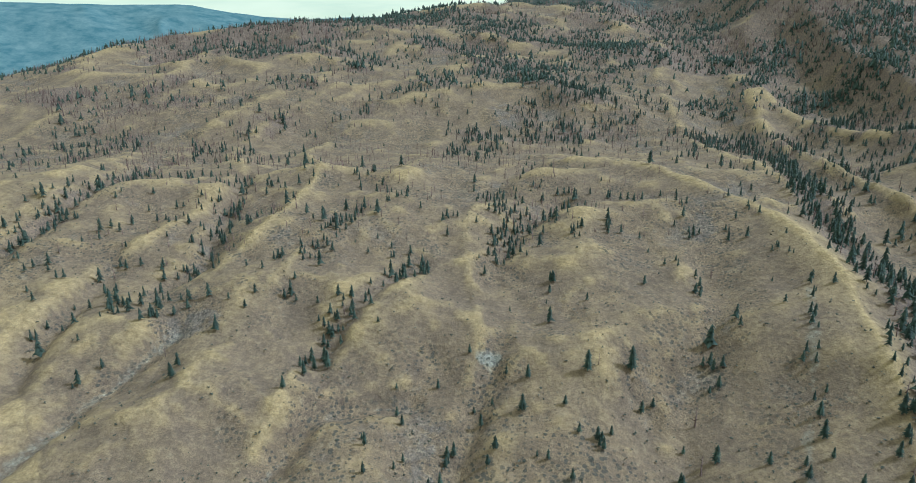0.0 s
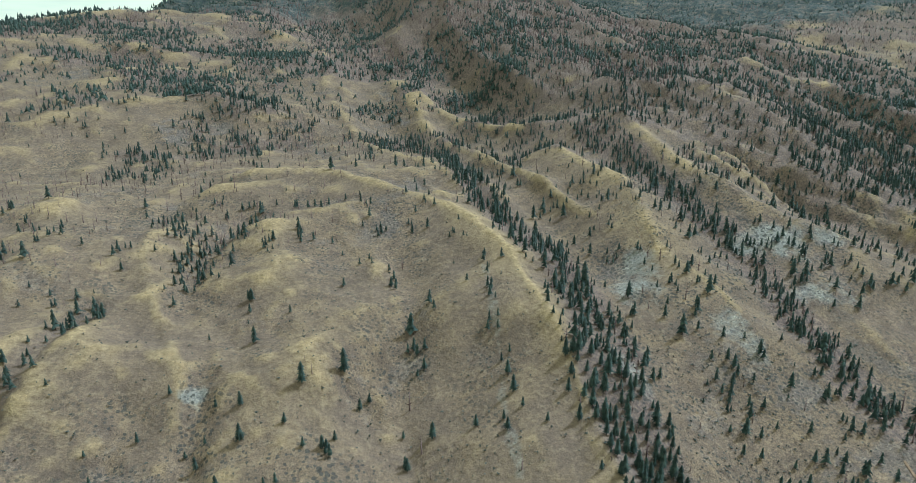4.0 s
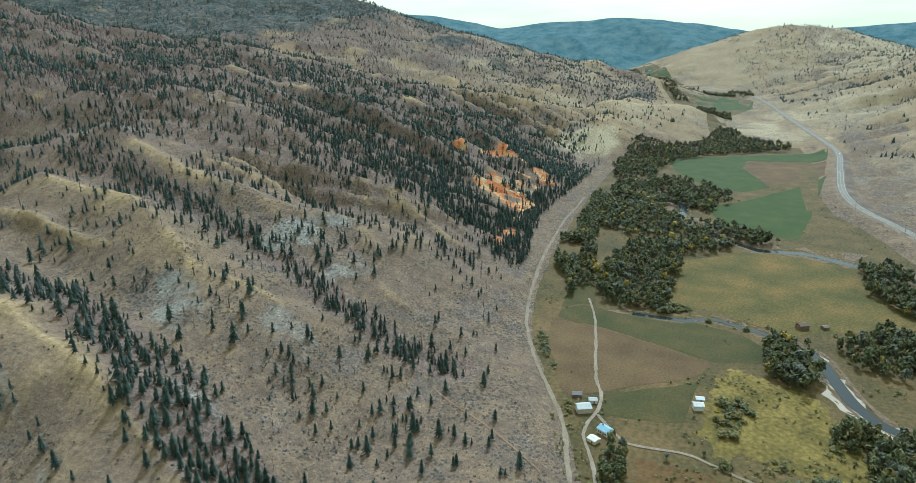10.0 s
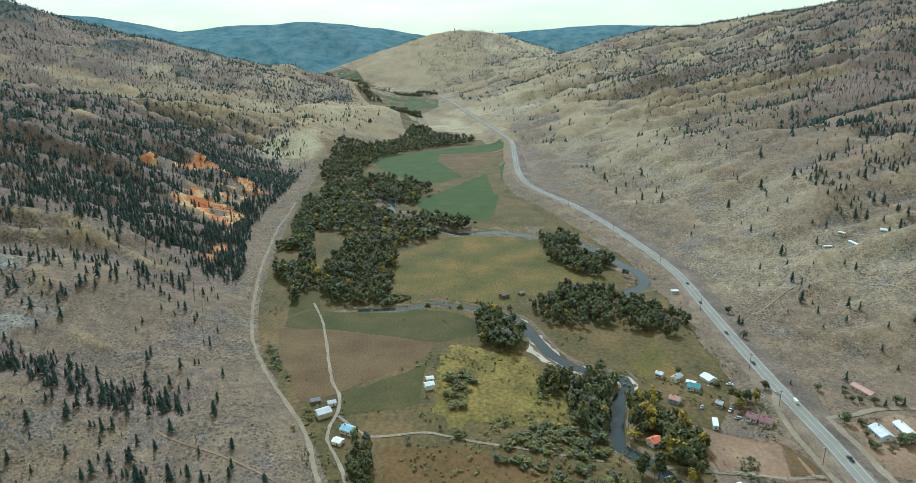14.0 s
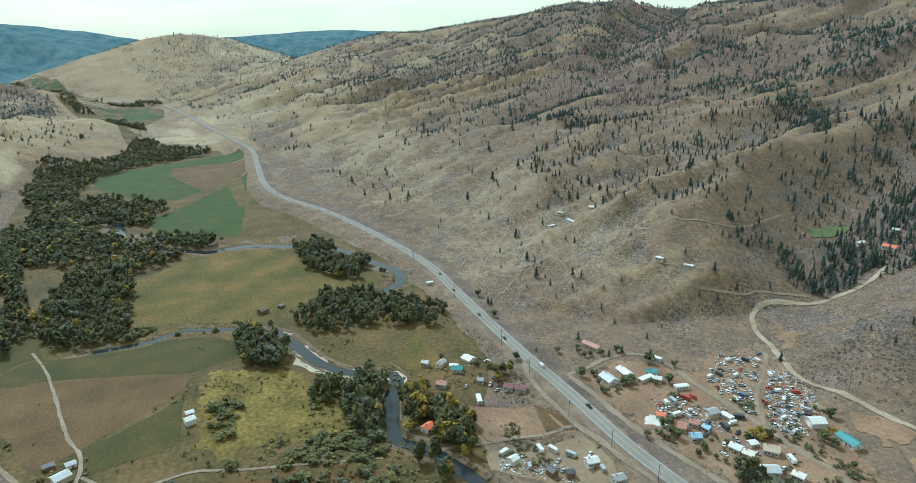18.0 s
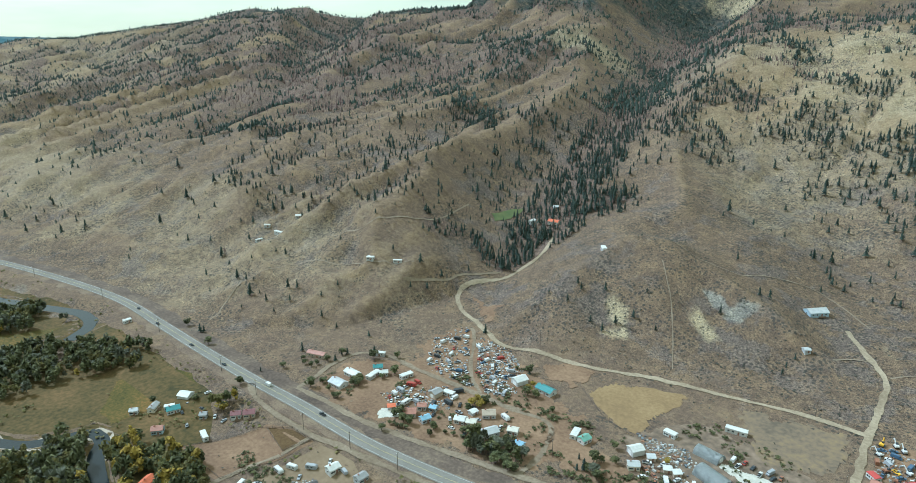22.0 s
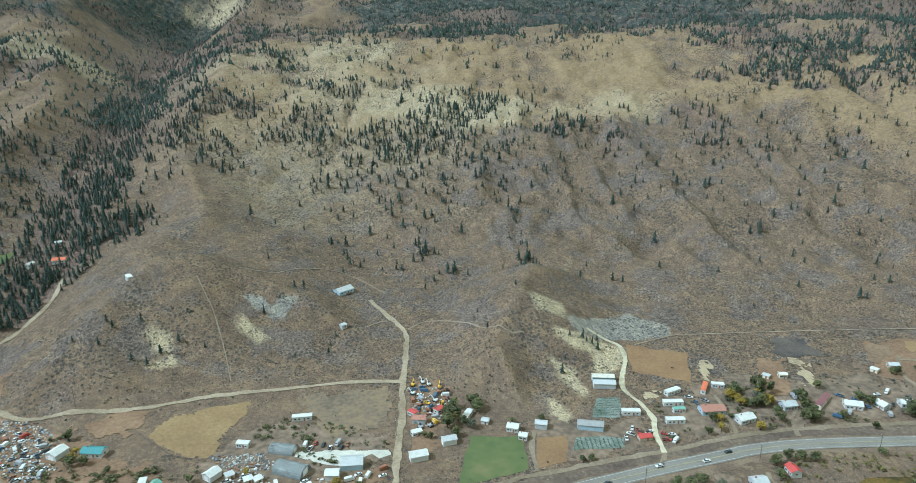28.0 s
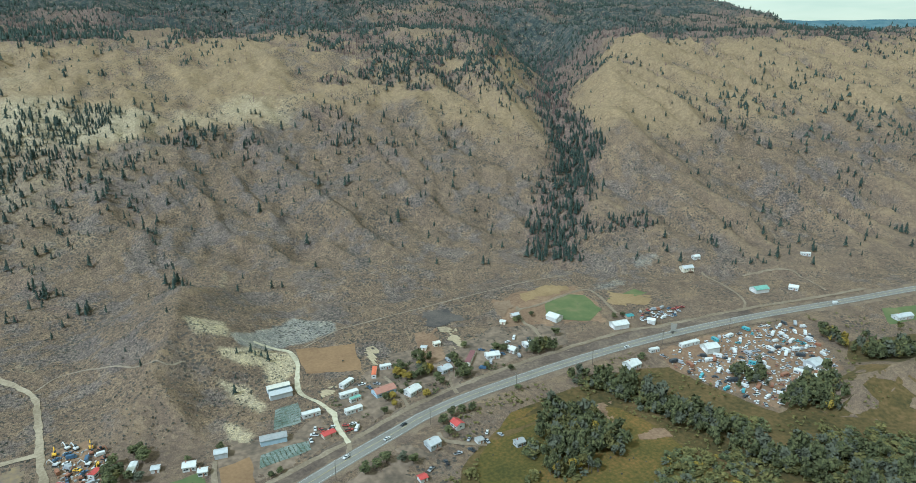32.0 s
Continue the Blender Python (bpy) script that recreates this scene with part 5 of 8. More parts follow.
WALLS = [paint("wall_white", (0.52, 0.51, 0.48)), paint("wall_tan", (0.42, 0.35, 0.27)), paint("wall_grey", (0.40, 0.41, 0.41)), paint("wall_cream", (0.62, 0.57, 0.45)), paint("wall_blue", (0.35, 0.44, 0.5)), paint("wall_wood", (0.16, 0.11, 0.075))]
M_GLASS = material("window_glass", [(0.03, 0.04, 0.045), (0.05, 0.06, 0.065)], 0.5, 0.08)
M_TRIM = paint("trim", (0.75, 0.74, 0.70))
M_DOOR = paint("door", (0.22, 0.12, 0.08))
M_BRICK = paint("brick", (0.28, 0.13, 0.09))


def box(bm, x0, x1, y0, y1, z0, z1):
    v = [bm.verts.new(p) for p in ((x0, y0, z0), (x1, y0, z0), (x1, y1, z0), (x0, y1, z0), (x0, y0, z1), (x1, y0, z1), (x1, y1, z1), (x0, y1, z1))]
    for f in ((3, 2, 1, 0), (4, 5, 6, 7), (0, 1, 5, 4), (1, 2, 6, 5), (2, 3, 7, 6), (3, 0, 4, 7)):
        bm.faces.new([v[i] for i in f])


def bevelled(bm, width=0.05):
    bmesh.ops.bevel(bm, geom=list(bm.edges), offset=width, segments=1, affect="EDGES")
    return bm


def place(ob, x, y, turn, sink=0.0, spread=3.0):
    """Sets a thing on the lowest ground under it."""
    xs = np.array([x, x + spread, x - spread, x, x])
    ys = np.array([y, y, y, y + spread, y - spread])
    ob.matrix_world = pose(x, y, float(mesh_z(xs, ys).mean()) - sink, 0, 0, turn)


def gable(bm, lx, ly, h, rise):
    """Walls with pointed ends."""
    a, b = lx / 2, ly / 2
    v = [bm.verts.new(p) for p in ((-a, -b, -1.2), (a, -b, -1.2), (a, b, -1.2), (-a, b, -1.2), (-a, -b, h), (a, -b, h), (a, b, h), (-a, b, h), (-a, 0, h + rise), (a, 0, h + rise))]
    for f in ((0, 1, 5, 4), (2, 3, 7, 6), (1, 2, 6, 9, 5), (3, 0, 4, 8, 7), (3, 2, 1, 0), (4, 5, 9, 8), (6, 7, 8, 9)):
        bm.faces.new([v[i] for i in f])


def gable_roof(bm, lx, ly, h, rise, over=0.5, thick=0.16):
    a, b = lx / 2 + over, ly / 2 + over
    drop = rise * over / (ly / 2)
    for s in (-1, 1):
        low, up = (s * b, h - drop), (0, h + rise)
        v = []
        for t in (0.03, thick + 0.03):
            v += [bm.verts.new(p) for p in ((-a, low[0], low[1] + t), (a, low[0], low[1] + t), (a, up[0], up[1] + t), (-a, up[0], up[1] + t))]
        for f in ((0, 1, 2, 3), (7, 6, 5, 4), (0, 4, 5, 1), (1, 5, 6, 2), (2, 6, 7, 3), (3, 7, 4, 0)):
            bm.faces.new([v[i] for i in f])
    bmesh.ops.recalc_face_normals(bm, faces=list(bm.faces))


ROOF_WORD = dict(metal="grey metal", white="white metal", cream="cream metal", grey="grey shingle", dark="dark tar", brown="weathered brown board", blue="blue metal", teal="teal metal", green="green metal", terracotta="reddish brown", maroon="maroon shingle", orange="bright orange metal", red="red metal", tan="tan shingle", quonset="curved grey steel")
WALL_WORD = ("white", "tan", "grey", "cream", "pale blue", "weathered wood")
wall_pick = random.Random(4)


def opening(name, ob, x, y, z, w, h, side, mat):
    """A framed pane or door, set a little proud of the wall it sits in. side: which way it faces (x or y, + or -)."""
    bm = bmesh.new()
    if side[0] == "y":
        s = 1 if side[1] == "+" else -1
        box(bm, x - w / 2, x + w / 2, min(y, y + s * 0.06), max(y, y + s * 0.06), z, z + h)
    else:
        s = 1 if side[1] == "+" else -1
        box(bm, min(x, x + s * 0.06), max(x, x + s * 0.06), y - w / 2, y + w / 2, z, z + h)
    return part(name, bm, mat, ob)


BUILT = []


def house(x, y, turn, length, width, colour, kind):
    if kind in ("house", "shed") and y < -90:
        length, width = length * 0.88, width * 0.86
    BUILT.append((x, y, max(length, width) * 0.6 + 1.5))
    rnd = wall_pick
    w = 0 if colour in ("white", "red", "orange", "teal", "green") and kind != "shed" else rnd.randrange(5)
    if colour in ("brown", "dark"):
        w = 5
    lx, ly = max(length, 4.2) * 1.0, min(max(width, 3.0), max(length * 0.85, 4.2))
    if kind == "trailer":
        lx, ly = max(length, 6.0) * 1.03, min(width, 3.9)
    name = dict(house="house", barn="barn", shed="shed", trailer="mobile_home", quonset="quonset_hut")[kind]
    ob = new(name)
    ROOF, WALL = ROOFS[colour], WALLS[w]
    if kind == "quonset":
        bm = bmesh.new()
        n, rings_n = 14, max(4, int(lx / 1.2))
        grid = []
        for i in range(rings_n + 1):
            r = ly / 2 + (0.06 if i % 2 else 0.0)
            grid.append([bm.verts.new((-lx / 2 + lx * i / rings_n, -r * math.cos(math.pi * k / n), r * 0.95 * math.sin(math.pi * k / n) - 0.3)) for k in range(n + 1)])
        for a, b in zip(grid[:-1], grid[1:]):
            for k in range(n):
                bm.faces.new((a[k], b[k], b[k + 1], a[k + 1]))
        bmesh.ops.solidify(bm, geom=list(bm.faces), thickness=0.08)
        part("roof", bm, ROOF, ob, "curved ribbed steel shell")
        for s in (-1, 1):
            bm = bmesh.new()
            r = ly / 2 - 0.15
            ring = [bm.verts.new((s * (lx / 2 - 0.25), -r * math.cos(math.pi * k / n), r * 0.95 * math.sin(math.pi * k / n) - 0.4)) for k in range(n + 1)]
            f = bm.faces.new(ring)
            bmesh.ops.solidify(bm, geom=[f], thickness=0.1)
            part("end_wall", bm, WALLS[2], ob)
            opening("door", ob, s * (lx / 2 - 0.2), 0, 0, ly * 0.4, ly * 0.33, "x+" if s > 0 else "x-", M_TRIM)
        tagged(ob, "grey curved steel quonset hut on the dirt lot", "quonset hut")
        place(ob, x, y, turn)
        return ob
    h = dict(house=2.9, barn=3.4, shed=2.2, trailer=2.7)[kind]
    rise = dict(house=0.24, barn=0.22, shed=0.14, trailer=0.07)[kind] * ly
    bm = bmesh.new()
    gable(bm, lx, ly, h, rise)
    part("wall", bm, WALL, ob)
    bm = bmesh.new()
    gable_roof(bm, lx, ly, h, rise, 0.12 if kind == "trailer" else 0.35)
    part("roof", bm, ROOF, ob, ROOF_WORD[colour] + " roof")
    if kind == "barn":
        for s in (-1, 1):
            opening("barn_door", ob, s * lx / 2, 0, 0, ly * 0.45, 2.7, "x+" if s > 0 else "x-", M_TRIM if w != 5 else M_DOOR)
    else:
        opening("door", ob, lx * 0.12, -ly / 2, 0, 0.95, 2.0, "y-", M_DOOR)
    if kind in ("house", "trailer"):
        for s, sg in ((-1, "y-"), (1, "y+")):
            for k in (-0.34, -0.14, 0.32):
                win = opening("window", ob, lx * k, s * ly / 2, 0.95, 1.3, 1.05, sg, M_TRIM)
                opening("pane", win, lx * k, s * (ly / 2 + 0.04), 1.03, 1.12, 0.88, sg, M_GLASS)
        for s, sg in ((-1, "x-"), (1, "x+")):
            win = opening("window", ob, s * lx / 2, 0, 0.95, 1.4, 1.05, sg, M_TRIM)
            opening("pane", win, s * (lx / 2 + 0.04), 0, 1.03, 1.2, 0.88, sg, M_GLASS)
    if kind == "house":
        bm = bmesh.new()
        box(bm, -lx * 0.3, -lx * 0.3 + 0.6, -0.3, 0.3, h + rise * 0.3, h + rise + 0.8)
        part("chimney", bm, M_BRICK, ob)
        bm = bmesh.new()
        box(bm, -lx * 0.05, lx * 0.3, -ly / 2 - 1.8, -ly / 2 - 0.07, -0.6, 0.14)
        part("porch", bm, WALLS[5], ob)
    if kind == "trailer":
        bm = bmesh.new()
        box(bm, -lx / 2 + 0.1, lx / 2 - 0.1, -ly / 2 - 0.03, ly / 2 + 0.03, -0.8, 0.35)
        part("skirting", bm, WALLS[2], ob)
    noun = dict(house="house", barn="barn", shed="small shed", trailer="long mobile home")[kind]
    tagged(ob, f"{WALL_WORD[w]} {noun} with {ROOF_WORD[colour]} roof on dirt", dict(house="house", barn="barn", shed="shed", trailer="mobile home")[kind])
    place(ob, x, y, turn, spread=min(lx, ly) / 2)
    return ob


house(347, 84, -58, 8.5, 7.0, "metal", "barn")
house(362, 92, -71, 5.7, 4.0, "dark", "shed")
house(359, 81, -69, 4.9, 4.0, "grey", "shed")
house(329, 66, -116, 7.3, 6.0, "blue", "house")
house(318, 70, -117, 5.6, 5.0, "cream", "shed")
house(378, 20, -71, 6.0, 9.0, "white", "barn")
house(388, 20, -77, 4.8, 4.0, "metal", "shed")
house(533, -41, -55, 7.8, 6.0, "brown", "barn")
house(539, -57, -52, 4.8, 4.0, "brown", "shed")
house(527, -191, -92, 5.6, 3.5, "white", "trailer")
house(389, -136, -129, 5.4, 6.0, "metal", "house")
house(384, -146, -52, 9.1, 5.0, "grey", "house")
house(372, -153, -111, 9.0, 7.0, "teal", "house")
house(377, -153, -119, 4.1, 3.5, "white", "trailer")
house(381, -166, -157, 8.2, 7.0, "white", "barn")
house(357, -136, -129, 7.4, 9.0, "terracotta", "house")
house(351, -162, -133, 4.0, 6.0, "grey", "house")
house(333, -174, -131, 6.9, 11.0, "maroon", "house")
house(326, -179, -129, 7.8, 9.0, "maroon", "house")
house(330, -151, 164, 8.8, 3.0, "white", "trailer")
house(313, -110, -63, 8.1, 10.0, "orange", "house")
house(280, -109, -173, 5.0, 6.0, "grey", "house")
house(265, -142, -74, 5.0, 6.0, "white", "barn")
house(248, -156, -164, 5.1, 6.0, "dark", "barn")
house(243, -164, -106, 3.9, 5.0, "dark", "barn")
house(244, -178, -98, 7.4, 9.0, "white", "house")
house(226, -182, -94, 6.8, 9.0, "grey", "house")
house(357, -254, -162, 16.2, 6.0, "terracotta", "house")
house(312, -237, -179, 12.8, 9.0, "metal", "house")
house(315, -252, 179, 13.1, 7.0, "white", "house")
house(303, -260, -81, 11.1, 6.0, "white", "trailer")
house(308, -269, -130, 7.4, 6.0, "teal", "house")
house(299, -266, -130, 6.5, 6.0, "white", "house")
house(324, -284, -156, 10.4, 3.0, "white", "trailer")
house(285, -274, -102, 8.8, 4.0, "white", "trailer")
house(264, -240, -130, 5.5, 5.0, "orange", "shed")
house(250, -242, -138, 9.0, 8.0, "terracotta", "house")
house(249, -252, -142, 6.2, 6.0, "terracotta", "house")
house(238, -243, -108, 6.7, 9.0, "blue", "house")
house(242, -255, -163, 4.8, 6.0, "blue", "house")
house(247, -275, -173, 7.3, 4.0, "white", "trailer")
house(253, -269, -93, 7.1, 6.0, "grey", "barn")
house(221, -256, -160, 7.4, 8.0, "white", "house")
house(214, -258, -156, 6.7, 8.0, "cream", "house")
house(221, -268, -101, 5.3, 5.0, "white", "shed")
house(212, -272, -138, 8.9, 10.0, "tan", "house")
house(200, -256, -115, 13.0, 8.0, "metal", "house")
house(190, -267, -160, 6.7, 8.0, "cream", "house")
house(179, -258, -175, 5.8, 9.0, "blue", "house")
house(221, -317, -110, 8.8, 10.0, "white", "barn")
house(201, -318, 174, 14.0, 8.0, "teal", "house")
house(161, -288, -78, 8.8, 4.0, "white", "trailer")
house(154, -286, -104, 7.1, 8.0, "green", "house")
house(119, -323, 171, 7.1, 4.0, "white", "trailer")
house(91, -350, -173, 11.6, 4.5, "white", "trailer")
house(127, -295, -122, 7.4, 10.0, "white", "barn")
house(95, -318, 169, 14.7, 9.0, "quonset", "quonset")
house(86, -299, 159, 17.9, 11.0, "quonset", "quonset")
house(54, -303, -176, 11.9, 9.0, "metal", "barn")
house(63, -293, 180, 7.1, 7.0, "white", "barn")
house(118, -295, -143, 4.8, 6.0, "metal", "shed")
house(107, -291, -151, 4.9, 5.0, "white", "shed")
house(102, -291, -139, 3.9, 5.0, "white", "shed")
house(122, -282, -146, 6.9, 7.0, "metal", "house")
house(23, -352, 139, 6.0, 4.0, "red", "trailer")
house(19, -344, 173, 8.0, 5.0, "terracotta", "barn")
house(7, -355, -133, 4.7, 4.0, "red", "trailer")
house(20, -331, -157, 4.5, 4.0, "white", "trailer")
house(18, -308, -164, 9.8, 6.0, "white", "barn")
house(1, -322, -164, 8.1, 5.0, "metal", "barn")
house(91, -523, -133, 17.2, 11.0, "metal", "house")
house(82, -460, -137, 4.8, 5.0, "metal", "shed")
house(-10, -348, -113, 10.7, 5.0, "white", "trailer")
house(-21, -342, 162, 3.8, 6.0, "metal", "shed")
house(-37, -334, 162, 7.6, 9.0, "white", "house")
house(-42, -325, 162, 5.4, 8.0, "white", "house")
house(-54, -336, 167, 6.9, 5.0, "metal", "barn")
house(-83, -334, 169, 14.9, 6.0, "grey", "barn")
house(-111, -348, 177, 10.8, 5.0, "white", "trailer")
house(-144, -370, -153, 10.8, 5.0, "white", "trailer")
house(-140, -357, 180, 12.0, 5.0, "white", "trailer")
house(-135, -338, -179, 10.8, 5.0, "white", "trailer")
house(-141, -349, -175, 7.3, 3.0, "green", "trailer")
house(-102, -380, 175, 14.2, 6.0, "metal", "barn")
house(-103, -388, 175, 14.4, 5.0, "cream", "barn")
house(-112, -322, -172, 8.7, 5.0, "red", "shed")
house(-224, -386, 173, 5.5, 6.0, "cream", "house")
house(-213, -386, 137, 3.9, 6.0, "metal", "shed")
house(-177, -338, -162, 12.2, 8.0, "white", "house")
house(-161, -348, -177, 16.4, 9.0, "terracotta", "house")
house(-176, -376, 169, 7.6, 3.5, "white", "trailer")
house(-166, -373, -119, 12.0, 3.0, "orange", "trailer")
house(-210, -351, -174, 9.6, 8.0, "metal", "house")
house(-234, -355, -136, 18.5, 4.0, "maroon", "trailer")
house(-250, -350, 163, 11.4, 8.0, "white", "house")
house(-268, -349, 107, 8.0, 8.0, "white", "house")
house(-284, -350, 172, 9.9, 7.0, "white", "house")
house(-290, -391, 128, 5.0, 6.0, "white", "shed")
house(-305, -395, 171, 7.3, 6.0, "metal", "house")
house(-331, -375, 102, 10.8, 9.0, "white", "barn")
house(-367, -337, 166, 13.2, 9.0, "white", "barn")
house(-387, -345, 163, 7.0, 7.0, "teal", "shed")
house(-395, -328, 117, 6.2, 7.0, "white", "barn")
house(-327, -286, -177, 11.9, 10.0, "white", "house")
house(-181, -289, 94, 7.7, 7.0, "red", "house")
house(-159, -281, -172, 8.8, 13.0, "metal", "house")
house(-204, -258, 176, 6.4, 6.0, "grey", "house")
house(-141, -261, 179, 5.1, 6.0, "red", "shed")
house(-186, -273, 176, 4.7, 5.0, "grey", "shed")
house(-388, -285, 173, 16.9, 4.0, "white", "trailer")
house(-357, -292, 168, 7.4, 3.0, "white", "trailer")
house(-587, -225, 165, 19.7, 8.0, "metal", "house")
house(-531, -321, 165, 14.5, 9.0, "green", "barn")
house(-563, -307, 110, 8.9, 8.0, "white", "house")
house(-510, -386, 163, 13.1, 9.0, "metal", "house")
house(-532, -393, 161, 7.9, 6.0, "white", "house")
house(-638, -341, 136, 9.0, 6.0, "white", "trailer")
house(-441, -218, 176, 11.3, 11.0, "metal", "barn")
house(-398, -274, 167, 11.4, 9.0, "white", "barn")
house(-422, -218, 115, 6.6, 6.0, "white", "trailer")
house(-418, -204, 169, 6.5, 7.0, "white", "shed")
house(569, -345, -93, 7.2, 3.0, "white", "trailer")
house(547, -355, -178, 12.7, 3.0, "white", "trailer")
house(416, -361, -161, 5.5, 4.0, "white", "trailer")
house(397, -376, -149, 7.6, 3.0, "white", "trailer")
house(565, -393, -134, 7.8, 5.0, "white", "house")
house(583, -365, -144, 5.5, 3.0, "white", "trailer")
house(350, -558, -171, 12.7, 8.0, "orange", "house")
house(373, -551, -98, 9.4, 5.0, "white", "house")
house(365, -585, -150, 6.4, 5.0, "metal", "house")
house(250, -480, 128, 9.0, 4.0, "white", "trailer")

# ---- vehicles ----
M_TYRE = material("tyre", [(0.02, 0.02, 0.02), (0.035, 0.035, 0.035)], 3.0, 0.9)
CAR_PAINT = {k: paint("car_" + k, c, 0.35) for k, c in dict(white=(0.58, 0.58, 0.56), silver=(0.32, 0.33, 0.34), dark=(0.05, 0.055, 0.06), blue=(0.07, 0.12, 0.19), red=(0.32, 0.06, 0.045), rust=(0.26, 0.12, 0.07), yellow=(0.70, 0.42, 0.04), teal=(0.10, 0.30, 0.33)).items()}


def hull(bm, sections, half):
    """A body from side sections (x, low, high, half width at top), skinned along its length."""
    rings_v = []
    for x, lo, hi, top in sections:
        rings_v.append([bm.verts.new(p) for p in ((x, -half, lo), (x, half, lo), (x, half, lo + (hi - lo) * 0.6), (x, top, hi), (x, -top, hi), (x, -half, lo + (hi - lo) * 0.6))])
    for a, b in zip(rings_v[:-1], rings_v[1:]):
        for k in range(6):
            bm.faces.new((a[k], a[(k + 1) % 6], b[(k + 1) % 6], b[k]))
    bm.faces.new(rings_v[0][::-1])
    bm.faces.new(rings_v[-1])
    bmesh.ops.recalc_face_normals(bm, faces=list(bm.faces))


def wheel_mesh():
    bm = bmesh.new()
    bmesh.ops.create_cone(bm, cap_ends=True, segments=10, radius1=0.34, radius2=0.34, depth=0.22, matrix=Matrix.Rotation(radians(90), 4, "X"))
    me = bpy.data.meshes.new("wheel")
    bm.to_mesh(me)
    bm.free()
    me.materials.append(M_TYRE)
    return me


WHEEL = wheel_mesh()


def vehicle(kind, colour):
    names = dict(car="car", pickup="pickup_truck", van="van", camper="camper_trailer", digger="excavator")
    ob = new(names[kind])
    bm = bmesh.new()
    if kind == "car":
        hull(bm, [(-2.2, 0.35, 0.85, 0.75), (-1.3, 0.3, 1.0, 0.8), (1.1, 0.3, 0.98, 0.8), (2.2, 0.35, 0.75, 0.7)], 0.88)
        box(bm, -0.95, 0.35, -0.62, 0.62, 1.40, 1.47)
        part("body", bm, CAR_PAINT[colour], ob)
        bm = bmesh.new()
        hull(bm, [(-1.6, 0.95, 1.0, 0.68), (-0.9, 0.95, 1.42, 0.6), (0.3, 0.95, 1.42, 0.6), (1.0, 0.95, 1.0, 0.68)], 0.74)
        part("cabin", bm, M_GLASS, ob, "dark glazed cabin")
    elif kind == "pickup":
        hull(bm, [(-2.6, 0.45, 0.95, 0.85), (0.6, 0.45, 1.0, 0.85), (2.5, 0.45, 0.95, 0.75)], 0.92)
        box(bm, -0.35, 0.85, -0.67, 0.67, 1.68, 1.76)
        part("body", bm, CAR_PAINT[colour], ob)
        bm = bmesh.new()
        hull(bm, [(-0.5, 1.0, 1.05, 0.75), (-0.3, 1.0, 1.7, 0.65), (0.8, 1.0, 1.7, 0.65), (1.4, 1.0, 1.05, 0.75)], 0.78)
        part("cabin", bm, M_GLASS, ob, "dark glazed cabin")
        bm = bmesh.new()
        box(bm, -2.5, -0.6, -0.75, 0.75, 0.99, 1.03)
        part("cargo_bed", bm, M_TYRE, ob, "dark open cargo bed")
    elif kind == "van":
        hull(bm, [(-2.7, 0.4, 2.2, 0.9), (1.4, 0.4, 2.25, 0.9), (2.0, 0.4, 1.5, 0.85), (2.6, 0.4, 1.1, 0.8)], 0.98)
        part("body", bm, CAR_PAINT[colour], ob)
        bm = bmesh.new()
        hull(bm, [(1.5, 1.35, 2.1, 0.8), (2.02, 1.3, 1.5, 0.8)], 0.99)
        part("windscreen", bm, M_GLASS, ob)
    elif kind == "camper":
        hull(bm, [(-3.2, 0.6, 2.5, 1.05), (-2.8, 0.5, 2.8, 1.1), (2.6, 0.5, 2.8, 1.1), (3.3, 0.8, 2.2, 1.05)], 1.2)
        part("body", bm, CAR_PAINT[colour], ob)
        for k in (-1.6, 0.6):
            opening("window", ob, k, -1.2, 1.4, 1.1, 0.7, "y-", M_GLASS)
            opening("window", ob, k, 1.2, 1.4, 1.1, 0.7, "y+", M_GLASS)
        bm = bmesh.new()
        box(bm, 3.2, 4.3, -0.08, 0.08, 0.5, 0.62)
        part("drawbar", bm, M_TYRE, ob)
    else:
        box(bm, -1.6, 1.0, -1.1, 1.1, 0.9, 1.9)
        part("body", bevelled(bm, 0.08), CAR_PAINT[colour], ob)
        bm = bmesh.new()
        box(bm, 0.1, 1.4, -1.0, 0.1, 1.2, 2.7)
        part("cabin", bevelled(bm, 0.08), M_GLASS, ob)
        bm = bmesh.new()
        hull(bm, [(1.0, 1.6, 2.1, 0.2), (3.4, 3.6, 4.0, 0.18), (5.2, 1.8, 2.2, 0.15), (5.4, 0.3, 1.2, 0.4)], 0.25)
        part("boom", bm, CAR_PAINT[colour], ob)
    wheels = ((-1.35, -0.82), (-1.35, 0.82), (1.4, -0.82), (1.4, 0.82))
    if kind == "camper":
        wheels = ((-0.5, -1.1), (-0.5, 1.1))
    if kind == "digger":
        for s in (-1, 1):
            bm = bmesh.new()
            box(bm, -1.7, 1.7, s * 0.95 - 0.3, s * 0.95 + 0.3, 0, 0.85)
            part("crawler_track", bevelled(bm, 0.25), M_TYRE, ob)
        wheels = ()
    for wx, wy in wheels:
        w = new("wheel", WHEEL)
        w.parent, w.location = ob, (wx, wy, 0.34)
    word = dict(car="old car", pickup="pickup truck", van="boxy van", camper="camper trailer", digger="excavator with folded boom")[kind]
